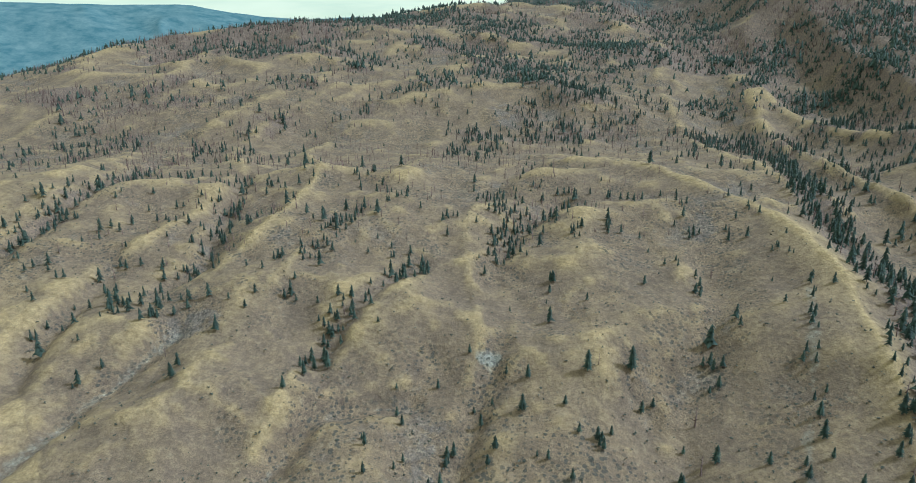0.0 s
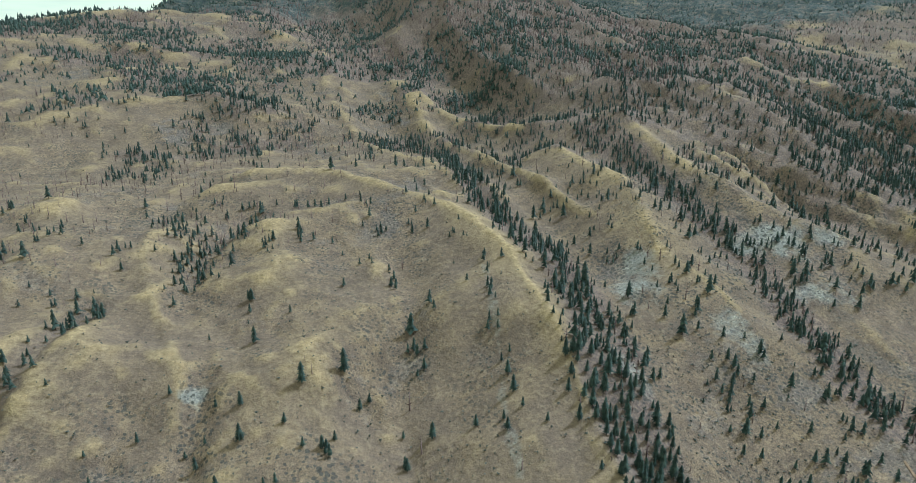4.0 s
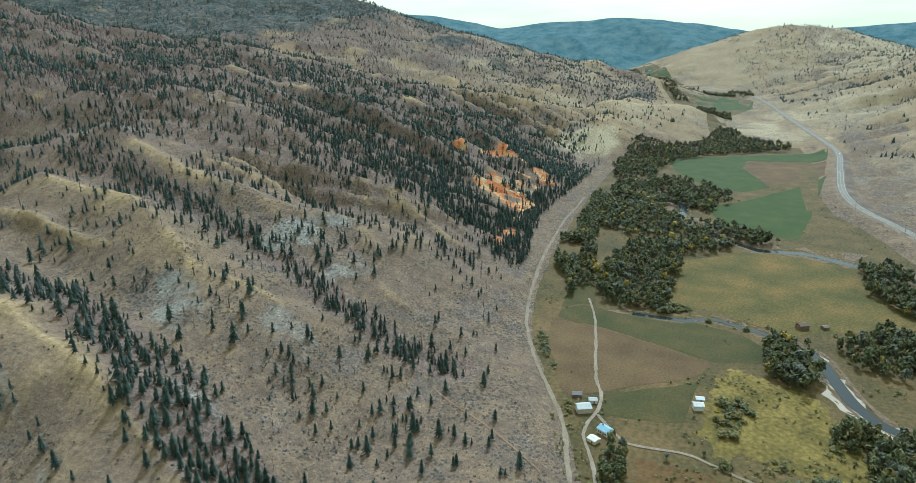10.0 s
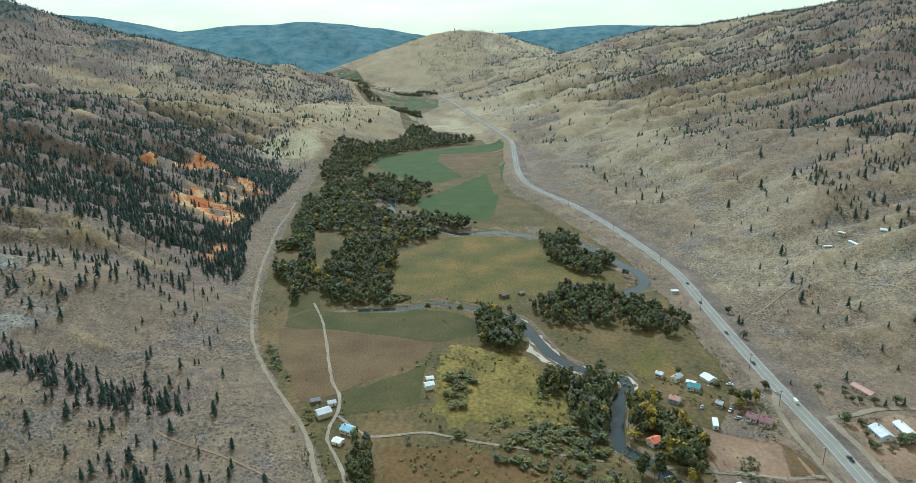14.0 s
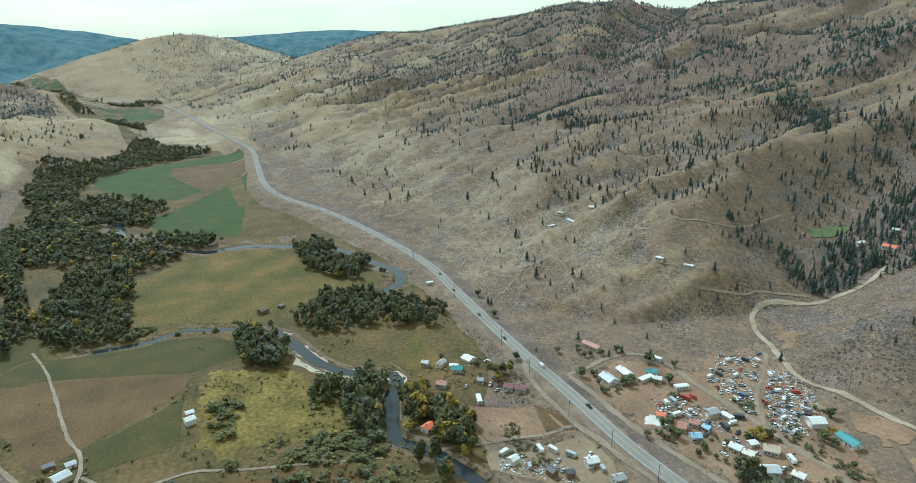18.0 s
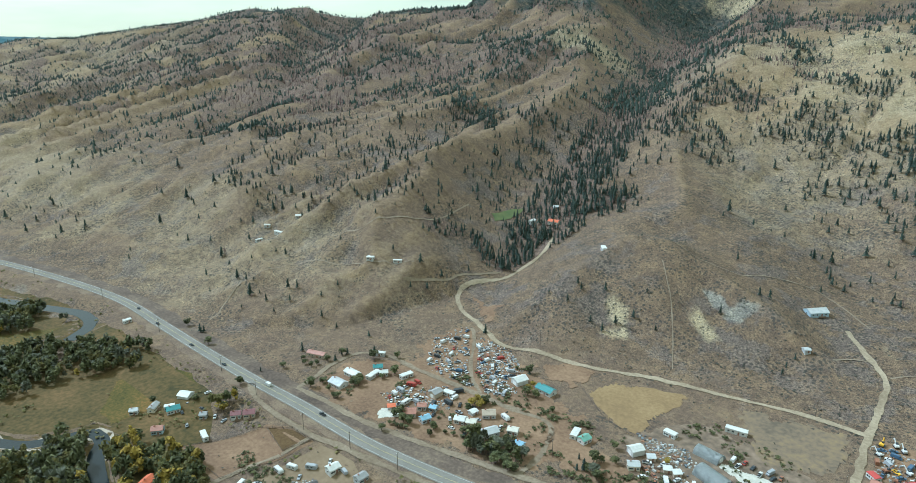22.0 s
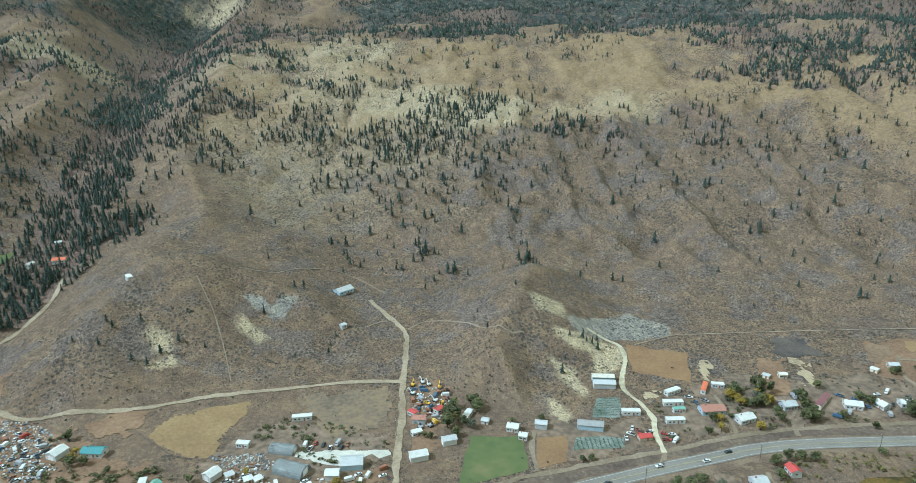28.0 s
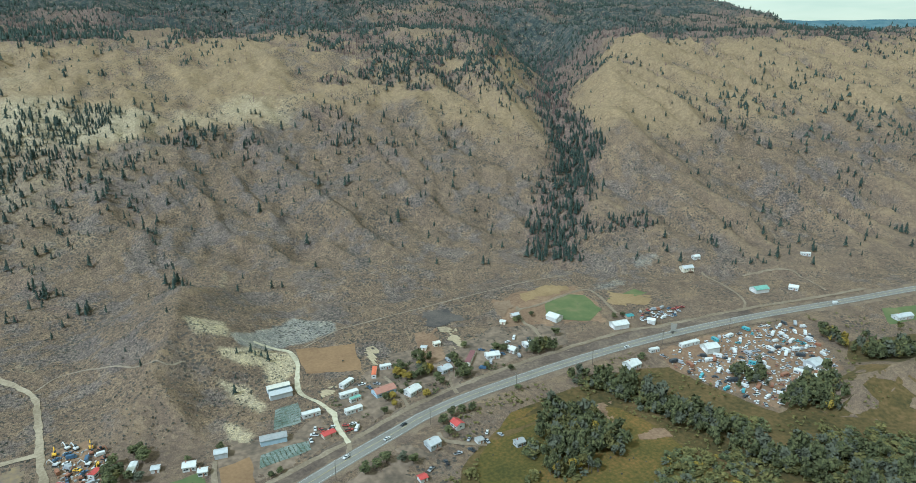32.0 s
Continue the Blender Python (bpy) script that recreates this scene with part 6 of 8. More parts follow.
    tagged(ob, f"{colour} {word} parked on the ground", dict(car="car", pickup="truck", van="van", camper="camper", digger="excavator")[kind])
    return ob


MADE = {}


def park(kind, colour, x, y, turn, where, group=""):
    key = (kind, colour)
    z = float(mesh_z(x, y)) + 0.12 * (1 + math.hypot(x, y) / 700)
    m = pose(x, y, z, 0, 0, turn)
    if key not in MADE:
        ob = MADE[key] = vehicle(kind, colour)
        ob.matrix_world = m
    else:
        ob = copy_thing(MADE[key], m)
    word = dict(car="old car", pickup="pickup truck", van="boxy van", camper="camper trailer", digger="excavator with folded boom")[kind]
    return tagged(ob, f"{colour} {word} {where}", group=group)


def scatter(poly, count, seed, gap):
    """Random places inside a polygon, at least gap apart, clear of roads and buildings."""
    g, got = np.random.default_rng(seed), []
    xs, ys = [p[0] for p in poly], [p[1] for p in poly]
    x, y = g.uniform(min(xs), max(xs), count * 20), g.uniform(min(ys), max(ys), count * 20)
    free = inside(x, y, poly)
    for line, w in ROADS:
        free &= along(x, y, line)[0] > w * 0.5 + 1.5
    for bx, by, br in BUILT:
        free &= (x - bx) ** 2 + (y - by) ** 2 > br * br
    for px, py in zip(x[free].tolist(), y[free].tolist()):
        if all((px - a) ** 2 + (py - b) ** 2 > gap * gap for a, b in got):
            got.append((px, py))
            if len(got) >= count:
                break
    return got


def lot(poly, count, seed, where, group, colours="white silver white dark silver rust white silver white blue red", kinds="car car car pickup van", gap=4.2, turn=None):
    rnd = random.Random(seed)
    for x, y in scatter(poly, count, seed, gap):
        a = rnd.uniform(0, 360) if turn is None else turn + rnd.choice((0, 180)) + rnd.uniform(-12, 12)
        park(rnd.choice(kinds.split()), rnd.choice(colours.split()), x, y, a, where, group)


lot([(313, -328), (305, -362), (256, -310), (233, -282), (263, -284), (279, -284)], 36, 1, "wrecked in the hillside scrap lot", "hillside scrap cars", kinds="car car car pickup van")
lot([(280, -345), (236, -333), (214, -301), (228, -290), (254, -312)], 38, 2, "wrecked in the hillside scrap lot", "hillside scrap cars", kinds="car car pickup van")
lot([(26, -389), (14, -390), (2, -380), (-1, -362), (11, -338), (22, -337)], 34, 3, "parked in the machine yard", "machines in the yard", "yellow yellow white rust silver blue", "digger car pickup van digger", 4.6)
lot([(-405, -350), (-444, -336), (-420, -325), (-390, -334)], 34, 4, "parked behind the fence", "cars behind the fence", gap=4.4)
lot([(108, -320), (84, -325), (58, -322), (57, -318), (86, -318)], 10, 5, "parked beside the white pad", "cars by the sheds", turn=80)
lot([(278, -249), (273, -276), (253, -258), (264, -243)], 16, 6, "parked among the houses", "cars in the village", "white red white silver red", "car van camper pickup")
lot([(124, -300), (75, -289), (36, -300), (36, -289), (110, -265)], 26, 7, "parked in the dirt yard", "cars in the village", "white silver rust white", "car van camper pickup", 5.5)
lot([(-105, -333), (-132, -325), (-131, -318), (-101, -322)], 10, 8, "parked by the nursery", "cars by the nursery", "white red white")
lot([(-355, -288), (-406, -284), (-458, -276), (-500, -263), (-467, -216), (-440, -200), (-396, -202), (-362, -200), (-360, -223), (-356, -249)], 185, 9, "wrecked in the valley scrap yard", "valley scrap cars", "white white silver white white dark rust silver white white teal", "car car car pickup van camper", 4.3)
lot([(276, -140), (271, -165), (255, -185), (235, -183), (262, -135)], 12, 10, "parked on the dry lot", "campers on the dry lot", "white silver white", "camper car van", 7)
lot([(250, -250), (205, -243), (195, -275), (245, -282)], 14, 11, "parked beside a house", "cars in the village", "white silver blue white dark", "car pickup van camper", 7)
lot([(-150, -365), (-168, -360), (-175, -345), (-160, -340)], 8, 12, "parked beside a house", "cars by the frontage road", "white silver blue", "car pickup", 6)
lot([(-215, -365), (-290, -365), (-290, -340), (-225, -338)], 14, 13, "parked beside a house", "cars by the frontage road", "white silver dark blue", "car pickup van", 8)
lot([(-140, -285), (-205, -280), (-205, -262), (-150, -262)], 8, 14, "parked by the red-roofed house", "cars by the frontage road", "white silver dark", "car pickup", 8)
lot([(380, -160), (350, -150), (335, -165), (345, -185), (380, -180)], 8, 15, "parked beside a house", "cars by the river", "white silver dark", "car pickup", 8)

hwy = np.array(HIGHWAY, float)
for kind, colour, x, lane in (("van", "white", 347, -1), ("car", "dark", 396, 1), ("car", "dark", 444, 1), ("car", "dark", 503, 1), ("car", "white", 833, -1), ("car", "white", 1188, 1), ("van", "white", 1363, -1), ("car", "dark", 548, -1), ("car", "dark", -81, 1), ("car", "white", -112, -1), ("car", "white", -139, 1), ("car", "dark", -154, -1), ("car", "white", -345, 1), ("van", "white", -562, 1), ("pickup", "dark", 290, -1)):
    y = float(np.interp(x, hwy[:, 0], hwy[:, 1]))
    slope = math.degrees(math.atan2(np.interp(x + 8, hwy[:, 0], hwy[:, 1]) - np.interp(x - 8, hwy[:, 0], hwy[:, 1]), 16))
    ob = park(kind, colour, x, y + lane * 1.9, slope + (180 if lane > 0 else 0), "on the highway", "highway traffic")
    ob.location.z += 0.15

# ---- utility poles ----
M_POLE = material("pole_wood", [(0.09, 0.07, 0.055), (0.15, 0.12, 0.095)], 2.0, 0.9)


def utility_pole():
    ob = new("utility_pole")
    bm = bmesh.new()
    bmesh.ops.create_cone(bm, cap_ends=True, segments=8, radius1=0.19, radius2=0.12, depth=12.6, matrix=Matrix.Translation((0, 0, 5.3)))
    part("pole", bm, M_POLE, ob)
    bm = bmesh.new()
    box(bm, -1.25, 1.25, -0.07, 0.07, 10.7, 10.88)
    part("crossarm", bm, M_POLE, ob)
    for x in (-1.1, 0.6, 1.1):
        bm = bmesh.new()
        bmesh.ops.create_cone(bm, cap_ends=True, segments=6, radius1=0.07, radius2=0.05, depth=0.25, matrix=Matrix.Translation((x, 0, 11.0)))
        part("insulator", bm, M_TRIM, ob)
    return tagged(ob, "tall brown wooden utility pole beside the highway", "utility pole", "utility poles")


first = utility_pole()
spots = [(286, -190), (250, -195), (216, -199), (342, -194), (390, -197), (487, -199), (596, -199), (712, -180), (841, -150), (940, -110), (-68, -270), (-100, -281), (-168, -299), (-237, -304), (-304, -302), (-372, -297), (-440, -287), (60, -395), (150, -385), (235, -362), (32, -330), (160, -262), (190, -240)]
for i, (x, y) in enumerate(spots):
    m = pose(x, y, float(mesh_z(x, y)), 0, 0, 85 + 10 * math.sin(i))
    if i == 0:
        first.matrix_world = m
    else:
        copy_thing(first, m)

# ---- fences ----
POST = None


def fence(poly, label, gap=5.0, closed=True, mat=None, tall=1.3):
    """Posts with two rails between them."""
    mat = mat or M_POLE
    ob = new("fence")
    pts = poly + poly[:1] if closed else poly
    ob.location = (*pts[0], float(mesh_z(*pts[0])))
    post = bmesh.new()
    box(post, -0.09, 0.09, -0.09, 0.09, -0.4, tall)
    me = bpy.data.meshes.new("post")
    post.to_mesh(me)
    post.free()
    me.materials.append(mat)
    for a, b in zip(pts[:-1], pts[1:]):
        n = max(1, int(math.dist(a, b) / gap))
        row = [(a[0] + (b[0] - a[0]) * k / n, a[1] + (b[1] - a[1]) * k / n) for k in range(n + 1)]
        for x, y in row[:-1]:
            p = new("post", me)
            p.parent, p.location = ob, (x - ob.location.x, y - ob.location.y, float(mesh_z(x, y)) - ob.location.z)
        for z in (0.45, tall - 0.15):
            bm = bmesh.new()
            d = Vector((b[0] - a[0], b[1] - a[1]))
            s = Vector((-d.y, d.x)).normalized() * 0.05
            last = None
            for x, y in row:
                zz = float(mesh_z(x, y)) + z - ob.location.z
                ring = [bm.verts.new((x - ob.location.x + e * s.x, y - ob.location.y + e * s.y, zz + u)) for e, u in ((1, 0), (-1, 0), (-1, 0.13), (1, 0.13))]
                if last:
                    for k in range(4):
                        bm.faces.new((last[k], last[(k + 1) % 4], ring[(k + 1) % 4], ring[k]))
                last = ring
            part("rail", bm, mat, ob)
    return tagged(ob, label, "fence")


fence([(331, -137), (309, -177), (293, -187), (273, -187), (288, -137)], "weathered wooden rail fence round the corral")
fence([(306, -178), (292, -186), (274, -186), (282, -172)], "wooden rail fence round the dry pen")
fence([(184, -336), (156, -314), (134, -308)], "wire and post fence beside the tan field", closed=False)
fence([(-385, -328), (-420, -318), (-442, -314)], "dark board fence before the parked cars", gap=3.0, closed=False, tall=1.8)
fence([(-352, -297), (-406, -291), (-458, -282), (-505, -268)], "dark board fence before the scrap yard", gap=4.0, closed=False, tall=1.8)


# ---- trees ----
def leaf_material(name, colours, spread):
    return material(name, colours, 0.9, 0.85, 0.0, spread=spread, second=0.3)


M_NEEDLES = leaf_material("pine_needles", [(0.020, 0.034, 0.028), (0.034, 0.050, 0.038), (0.060, 0.074, 0.050)], 0.45)
M_SNAG = leaf_material("burnt_wood", [(0.075, 0.048, 0.042), (0.165, 0.105, 0.088)], 0.35)
M_BARK = material("bark", [(0.07, 0.052, 0.042), (0.12, 0.09, 0.07)], 2.0, 0.95)
M_LEAVES = leaf_material("cottonwood_leaves", [(0.040, 0.046, 0.020), (0.076, 0.080, 0.032), (0.135, 0.128, 0.050)], 0.55)
M_GREY_LEAVES = leaf_material("willow_leaves", [(0.064, 0.068, 0.042), (0.112, 0.114, 0.074)], 0.35)
M_GOLD = leaf_material("autumn_leaves", [(0.16, 0.12, 0.02), (0.27, 0.19, 0.03)], 0.3)
M_OLIVE = leaf_material("olive_shrub", [(0.056, 0.056, 0.018), (0.105, 0.095, 0.030), (0.16, 0.13, 0.045)], 0.35)
M_SAGE = leaf_material("sagebrush", [(0.040, 0.043, 0.034), (0.080, 0.080, 0.062)], 0.35)


def conifer_arrays(seed, tiers, spokes, slim=0.2):
    """A crown of drooping, ragged whorls, 1 high, as points and triangles."""
    rnd = random.Random(seed)
    vs, fs = [], []
    lean = (rnd.uniform(-0.02, 0.02), rnd.uniform(-0.02, 0.02))
    for k in range(tiers):
        f = k / tiers
        low, top = 0.12 + 0.86 * f, min(1.0, 0.12 + 0.86 * f + 1.55 / tiers)
        r = slim * (1 - f) ** 0.7 * rnd.uniform(0.8, 1.15) + 0.012
        cx, cy = lean[0] * f, lean[1] * f
        apex = len(vs)
        vs.append((cx, cy, top))
        turn = rnd.uniform(0, 6.28)
        n = spokes * 2
        for j in range(n):
            a = turn + math.tau * j / n
            q = r * (rnd.uniform(0.8, 1.25) if j % 2 == 0 else rnd.uniform(0.35, 0.6))
            vs.append((cx + q * math.cos(a), cy + q * math.sin(a), low + (rnd.uniform(-0.03, 0.02) if j % 2 == 0 else 0.45 / tiers)))
        for j in range(n):
            fs.append((apex, apex + 1 + j, apex + 1 + (j + 1) % n))
    return np.array(vs), np.array(fs)


def trunk_arrays(sides, r0, r1, z0, z1):
    vs = [(r * math.cos(math.tau * j / sides), r * math.sin(math.tau * j / sides), z) for z, r in ((z0, r0), (z1, r1)) for j in range(sides)]
    fs = []
    for j in range(sides):
        k = (j + 1) % sides
        fs += [(j, k, sides + k), (j, sides + k, sides + j)]
    return np.array(vs), np.array(fs)


def snag_arrays(seed, limbs=9):
    """A burnt trunk, 1 high, with bare broken limbs."""
    rnd = random.Random(seed)
    vs = [(0.034 * math.cos(2.1 * j), 0.034 * math.sin(2.1 * j), -0.05) for j in range(3)] + [(0.004, 0, 1.0)]
    fs = [(0, 1, 3), (1, 2, 3), (2, 0, 3)]
    for k in range(limbs):
        z, a, q = rnd.uniform(0.25, 0.95), rnd.uniform(0, 6.28), rnd.uniform(0.06, 0.15)
        q *= 1.15 - z * 0.8
        c, s, b = math.cos(a), math.sin(a), len(vs)
        vs += [(0, 0, z - 0.028), (0, 0, z + 0.028), (c * q, s * q, z + rnd.uniform(-0.02, 0.06))]
        fs.append((b, b + 1, b + 2))
    return np.array(vs), np.array(fs)


def clump_arrays(seed, lobes, clumps, size=0.13, base=0.28, wide=0.3):
    """A leafy crown, 1 high: many small leaf clumps round a few lobes, with gaps between them."""
    rnd = random.Random(seed)
    centres = [(rnd.uniform(-0.16, 0.16), rnd.uniform(-0.16, 0.16), rnd.uniform(base + 0.12, 0.82), rnd.uniform(0.6, 1.0)) for _ in range(lobes)]
    vs, fs = [], []
    for k in range(clumps):
        cx, cy, cz, cr = centres[k % lobes]
        a, u = rnd.uniform(0, 6.28), rnd.uniform(-0.75, 1)
        q = wide * cr * 0.75 * math.sqrt(max(0, 1 - u * u)) * rnd.uniform(0.75, 1.1)
        c = Vector((cx + q * math.cos(a), cy + q * math.sin(a), cz + u * 0.2 * cr * rnd.uniform(0.7, 1.1)))
        s, b = size * rnd.uniform(0.6, 1.25), len(vs)
        spin = Euler((rnd.uniform(-0.9, 0.9), rnd.uniform(-0.9, 0.9), rnd.uniform(0, 6))).to_matrix()
        for p in ((1, 0, -0.25), (-0.5, 0.85, 0.05), (-0.5, -0.85, -0.15), (0.05, 0.1, 0.45)):
            vs.append(tuple(c + spin @ (Vector(p) * s * rnd.uniform(0.7, 1.2))))
        for f in ((0, 1, 3), (1, 2, 3), (2, 0, 3)):
            fs.append(tuple(b + i for i in f))
    return np.array(vs), np.array(fs)


def forest(name, arrays, x, y, tall, wide, mat, label, category, seed=0, sink=0.02, chunk=None):
    """Many plants of a few shapes joined into one mesh."""
    rng = np.random.default_rng(seed)
    z = mesh_z(x, y)
    pick = rng.integers(0, len(arrays), len(x))
    spin = rng.uniform(0, 6.28, len(x))
    allv, allf, base = [], [], 0
    for k, (v, f) in enumerate(arrays):
        m = pick == k
        n = int(m.sum())
        if not n:
            continue
        c, s, w = np.cos(spin[m])[:, None], np.sin(spin[m])[:, None], wide[m][:, None]
        X = (v[None, :, 0] * c - v[None, :, 1] * s) * w + x[m][:, None]
        Y = (v[None, :, 0] * s + v[None, :, 1] * c) * w + y[m][:, None]
        Z = (v[None, :, 2] - sink) * tall[m][:, None] + z[m][:, None]
        allv.append(np.stack([X, Y, Z], -1).reshape(-1, 3))
        allf.append((f[None] + (np.arange(n) * len(v))[:, None, None]).reshape(-1, 3) + base)
        base += n * len(v)
    if not allv:
        return None
    return tagged(new(name, quick_mesh(name, np.vstack(allv), np.vstack(allf), mat, smooth=False)), label, category, kind="stuff")


def tri_mesh(name, arrays, mat):
    return quick_mesh(name, arrays[0], arrays[1], mat, smooth=False)


# where conifers stand
rng = np.random.default_rng(7)
COUNT = 640000
cr = 215 * (4100 / 215) ** rng.random(COUNT)
ca = np.radians(rng.uniform(-165, 133, COUNT))
tx, ty = cr * np.cos(ca), cr * np.sin(ca)
offered = COUNT / (math.log(4100 / 215) * math.radians(298) * cr**2)
dens = wood_density(tx, ty, None)
sn, ss = ty - table(tx, FOOT_N), beyond_south(tx, ty)
onhill = (sn > 6) | (ss > 8)
lone_noise = ramp(fbm(tx, ty, 120, 3, 57), -0.3, 0.5)
lone = np.where(onhill, 0.085 * lone_noise + 0.012, 0)
lone = np.where((ss > 0) & (tx > 380) & (ss < 200), lone * 0.4, np.where((ss >= 200) & (tx > 300), lone * 2.2, lone))
lone = np.where((sn > 0) & (tx > 250) & (tx < 560) & (sn > 15) & (sn < 420), lone * 2.2, lone)
lone = np.where((sn > 0) & (sn < 30) & (tx < 500), lone * 0.2, lone)
lone = np.where((ss > 120) & (tx < -640), lone * 2.6, lone)
want = np.maximum(dens**1.2 * np.where((dens > 0.6) & (cr < 1200) & ((ty < 0) | (tx > 480) & (sn < 90)), 2.0, np.where((dens > 0.8) & (cr < 700), 1.3, 1.0)), lone * 1.3) / np.where((cr < 1150), 38, 62) * np.where((tx > 330) & (ty > 0) & (cr < 1700), 1.5, 1.0)
ok = onhill & (rng.random(COUNT) < np.minimum(1, want / offered))
tx, ty, dens, cr, ss, sn = tx[ok], ty[ok], dens[ok], cr[ok], ss[ok], sn[ok]
clear_of = np.ones(len(tx), bool)
for line, w in ROADS:
    box_m = (tx > min(p[0] for p in line) - 20) & (tx < max(p[0] for p in line) + 20) & (ty > min(p[1] for p in line) - 20) & (ty < max(p[1] for p in line) + 20)
    if box_m.any():
        clear_of[box_m] &= along(tx[box_m], ty[box_m], line)[0] > w / 2 + 2.0
for poly in PATCHES:
    clear_of &= ~inside(tx, ty, poly)
for bx, by, br in BUILT:
    clear_of &= (tx - bx) ** 2 + (ty - by) ** 2 > (br + 1) ** 2
tx, ty, dens, cr, ss, sn = (a[clear_of] for a in (tx, ty, dens, cr, ss, sn))
# single pines on the cone hill, by the pit and along the foot of the mountain
SINGLES = [(223, -435), (202, -413), (218, -404), (207, -402), (193, -424), (239, -425), (260, -411), (244, -428), (194, -447), (127, -501), (121, -507), (97, -563), (174, -421), (241, -408), (160, -548), (143, -464), (86, -450), (89, -441), (89, -432)]
SINGLES += [(-98, -431), (-100, -428), (-104, -427), (-107, -422), (-81, -408), (-77, -396), (-28, -436), (-22, -463), (21, -543), (13, -559), (-51, -570), (-53, -478), (-18, -563), (-129, -568), (-195, -561), (-254, -495), (-300, -513), (-244, -546), (-88, -430), (-109, -434)]
SINGLES += [(148, -270), (141, -263), (144, -261), (285, -361), (222, -330), (345, -267), (342, -270), (341, -258), (327, -283), (368, -214), (462, -220), (460, -222), (400, -292), (351, -299), (383, -293), (363, -378), (285, -360), (361, -321), (372, -252), (364, -398)]
# groves on the grass hill: place, trees, spread
GROVES = [(-112, 338, 9, 7), (-103, 355, 6, 6), (-170, 393, 8, 8), (-144, 421, 9, 9), (-136, 449, 12, 10), (-206, 454, 6, 7), (-250, 490, 8, 12), (-216, 332, 9, 8), (-243, 338, 7, 7), (-20, 472, 10, 9), (-6, 492, 12, 10), (-12, 512, 8, 9), (67, 481, 9, 8), (40, 470, 7, 7), (23, 405, 4, 6), (129, 476, 4, 6), (151, 471, 4, 5), (125, 520, 4, 5), (177, 501, 4, 7), (116, 398, 4, 6), (43, 273, 4, 4), (-34, 264, 4, 3), (77, 262, 3, 3), (153, 317, 3, 6)]
GROVES += [(107, 324, 3, 5), (-218, 534, 7, 12), (-38, 537, 9, 12), (-104, 511, 9, 14), (-355, 562, 9, 14), (-364, 428, 6, 10), (-366, 409, 6, 10), (171, 430, 3, 3), (176, 383, 3, 6), (103, 426, 3, 6), (-270, 470, 6, 14), (-300, 560, 12, 25), (-60, 470, 6, 14), (0, 560, 14, 30), (-150, 560, 14, 30), (80, 540, 8, 16)]
for gx, gy, count, wide in GROVES:
    SINGLES += [(gx + rng.normal(0, 0.55 * wide), gy + rng.normal(0, 0.8 * wide)) for _ in range(count)]
own = np.array(SINGLES, float)
tx, ty = np.concatenate([tx, own[:, 0]]), np.concatenate([ty, own[:, 1]])
dens = np.concatenate([dens, np.full(len(own), 0.1)])
cr, sn, ss = np.hypot(tx, ty), ty - table(tx, FOOT_N), beyond_south(tx, ty)
# burnt stands: most of the upper slopes, in broad patches
burnt_n = fbm(tx, ty, 330, 4, 58) + 0.6 * fbm(tx, ty, 60, 2, 59)
burn = np.clip(0.46 + 0.75 * burnt_n, 0.04, 0.92) * np.clip(0.25 + ramp(sn, 380, 800) + ramp(ss, 260, 600), 0, 1)
burn = np.where((dens > 0.9) & (cr < 900), 0.12, burn) * (1 - 0.5 * ramp(cr, 1500, 1900) * (ty < 0))
dead = rng.random(len(tx)) < burn
tall = np.clip(rng.lognormal(1.88, 0.33, len(tx)), 2.2, 14) * np.where(dens > 0.9, 1.15, 1.0) * np.where(cr < 420, 1.1, 1.0)
near = np.argsort(np.where(dead, 1e9, cr))
dead[-len(own):], tall[-len(own):] = False, np.clip(tall[-len(own):], 4, 8)
thing = np.zeros(len(tx), bool)
thing[near[:290]] = True
thing &= ~dead & (cr < 900)
NEAR_SHAPES = [(tri_mesh("crown", conifer_arrays(s, 10, 7, 0.21 + 0.03 * (s % 3)), M_NEEDLES), tri_mesh("trunk", trunk_arrays(6, 0.022, 0.006, -0.04, 0.9), M_BARK)) for s in range(1, 7)]
for i in np.flatnonzero(thing):
    crown, trunk = NEAR_SHAPES[i % len(NEAR_SHAPES)]
    ob = new("pine_tree")
    ob.matrix_world = Matrix.LocRotScale((tx[i], ty[i], float(mesh_z(tx[i], ty[i]))), Euler((0, 0, float(i))), (tall[i], tall[i], tall[i]))
    for nm, me in (("trunk", trunk), ("crown", crown)):
        p = new(nm, me)
        p.parent = ob
    size = "tall" if tall[i] > 10.5 else "small" if tall[i] < 6 else "mid-sized"
    tagged(ob, f"{size} dark green pine on the dry grass slope", "tree", "pines on the slopes")
mid, farther, remote = ~dead & ~thing & (cr < 1000), ~dead & ~thing & (cr >= 1000) & (cr < 1700), ~dead & ~thing & (cr >= 1700)
forest("conifer_wood", [conifer_arrays(s, 5, 3, 0.225 + 0.035 * (s % 3)) for s in range(11, 17)], tx[mid], ty[mid], tall[mid], tall[mid], M_NEEDLES, "dark green pines and firs scattered over the slopes", "woodland", 1)
forest("tree_trunks", [trunk_arrays(3, 0.02, 0.01, -0.05, 0.3)], tx[mid], ty[mid], tall[mid], tall[mid], M_BARK, "brown trunks of the scattered pines", "woodland", 2)
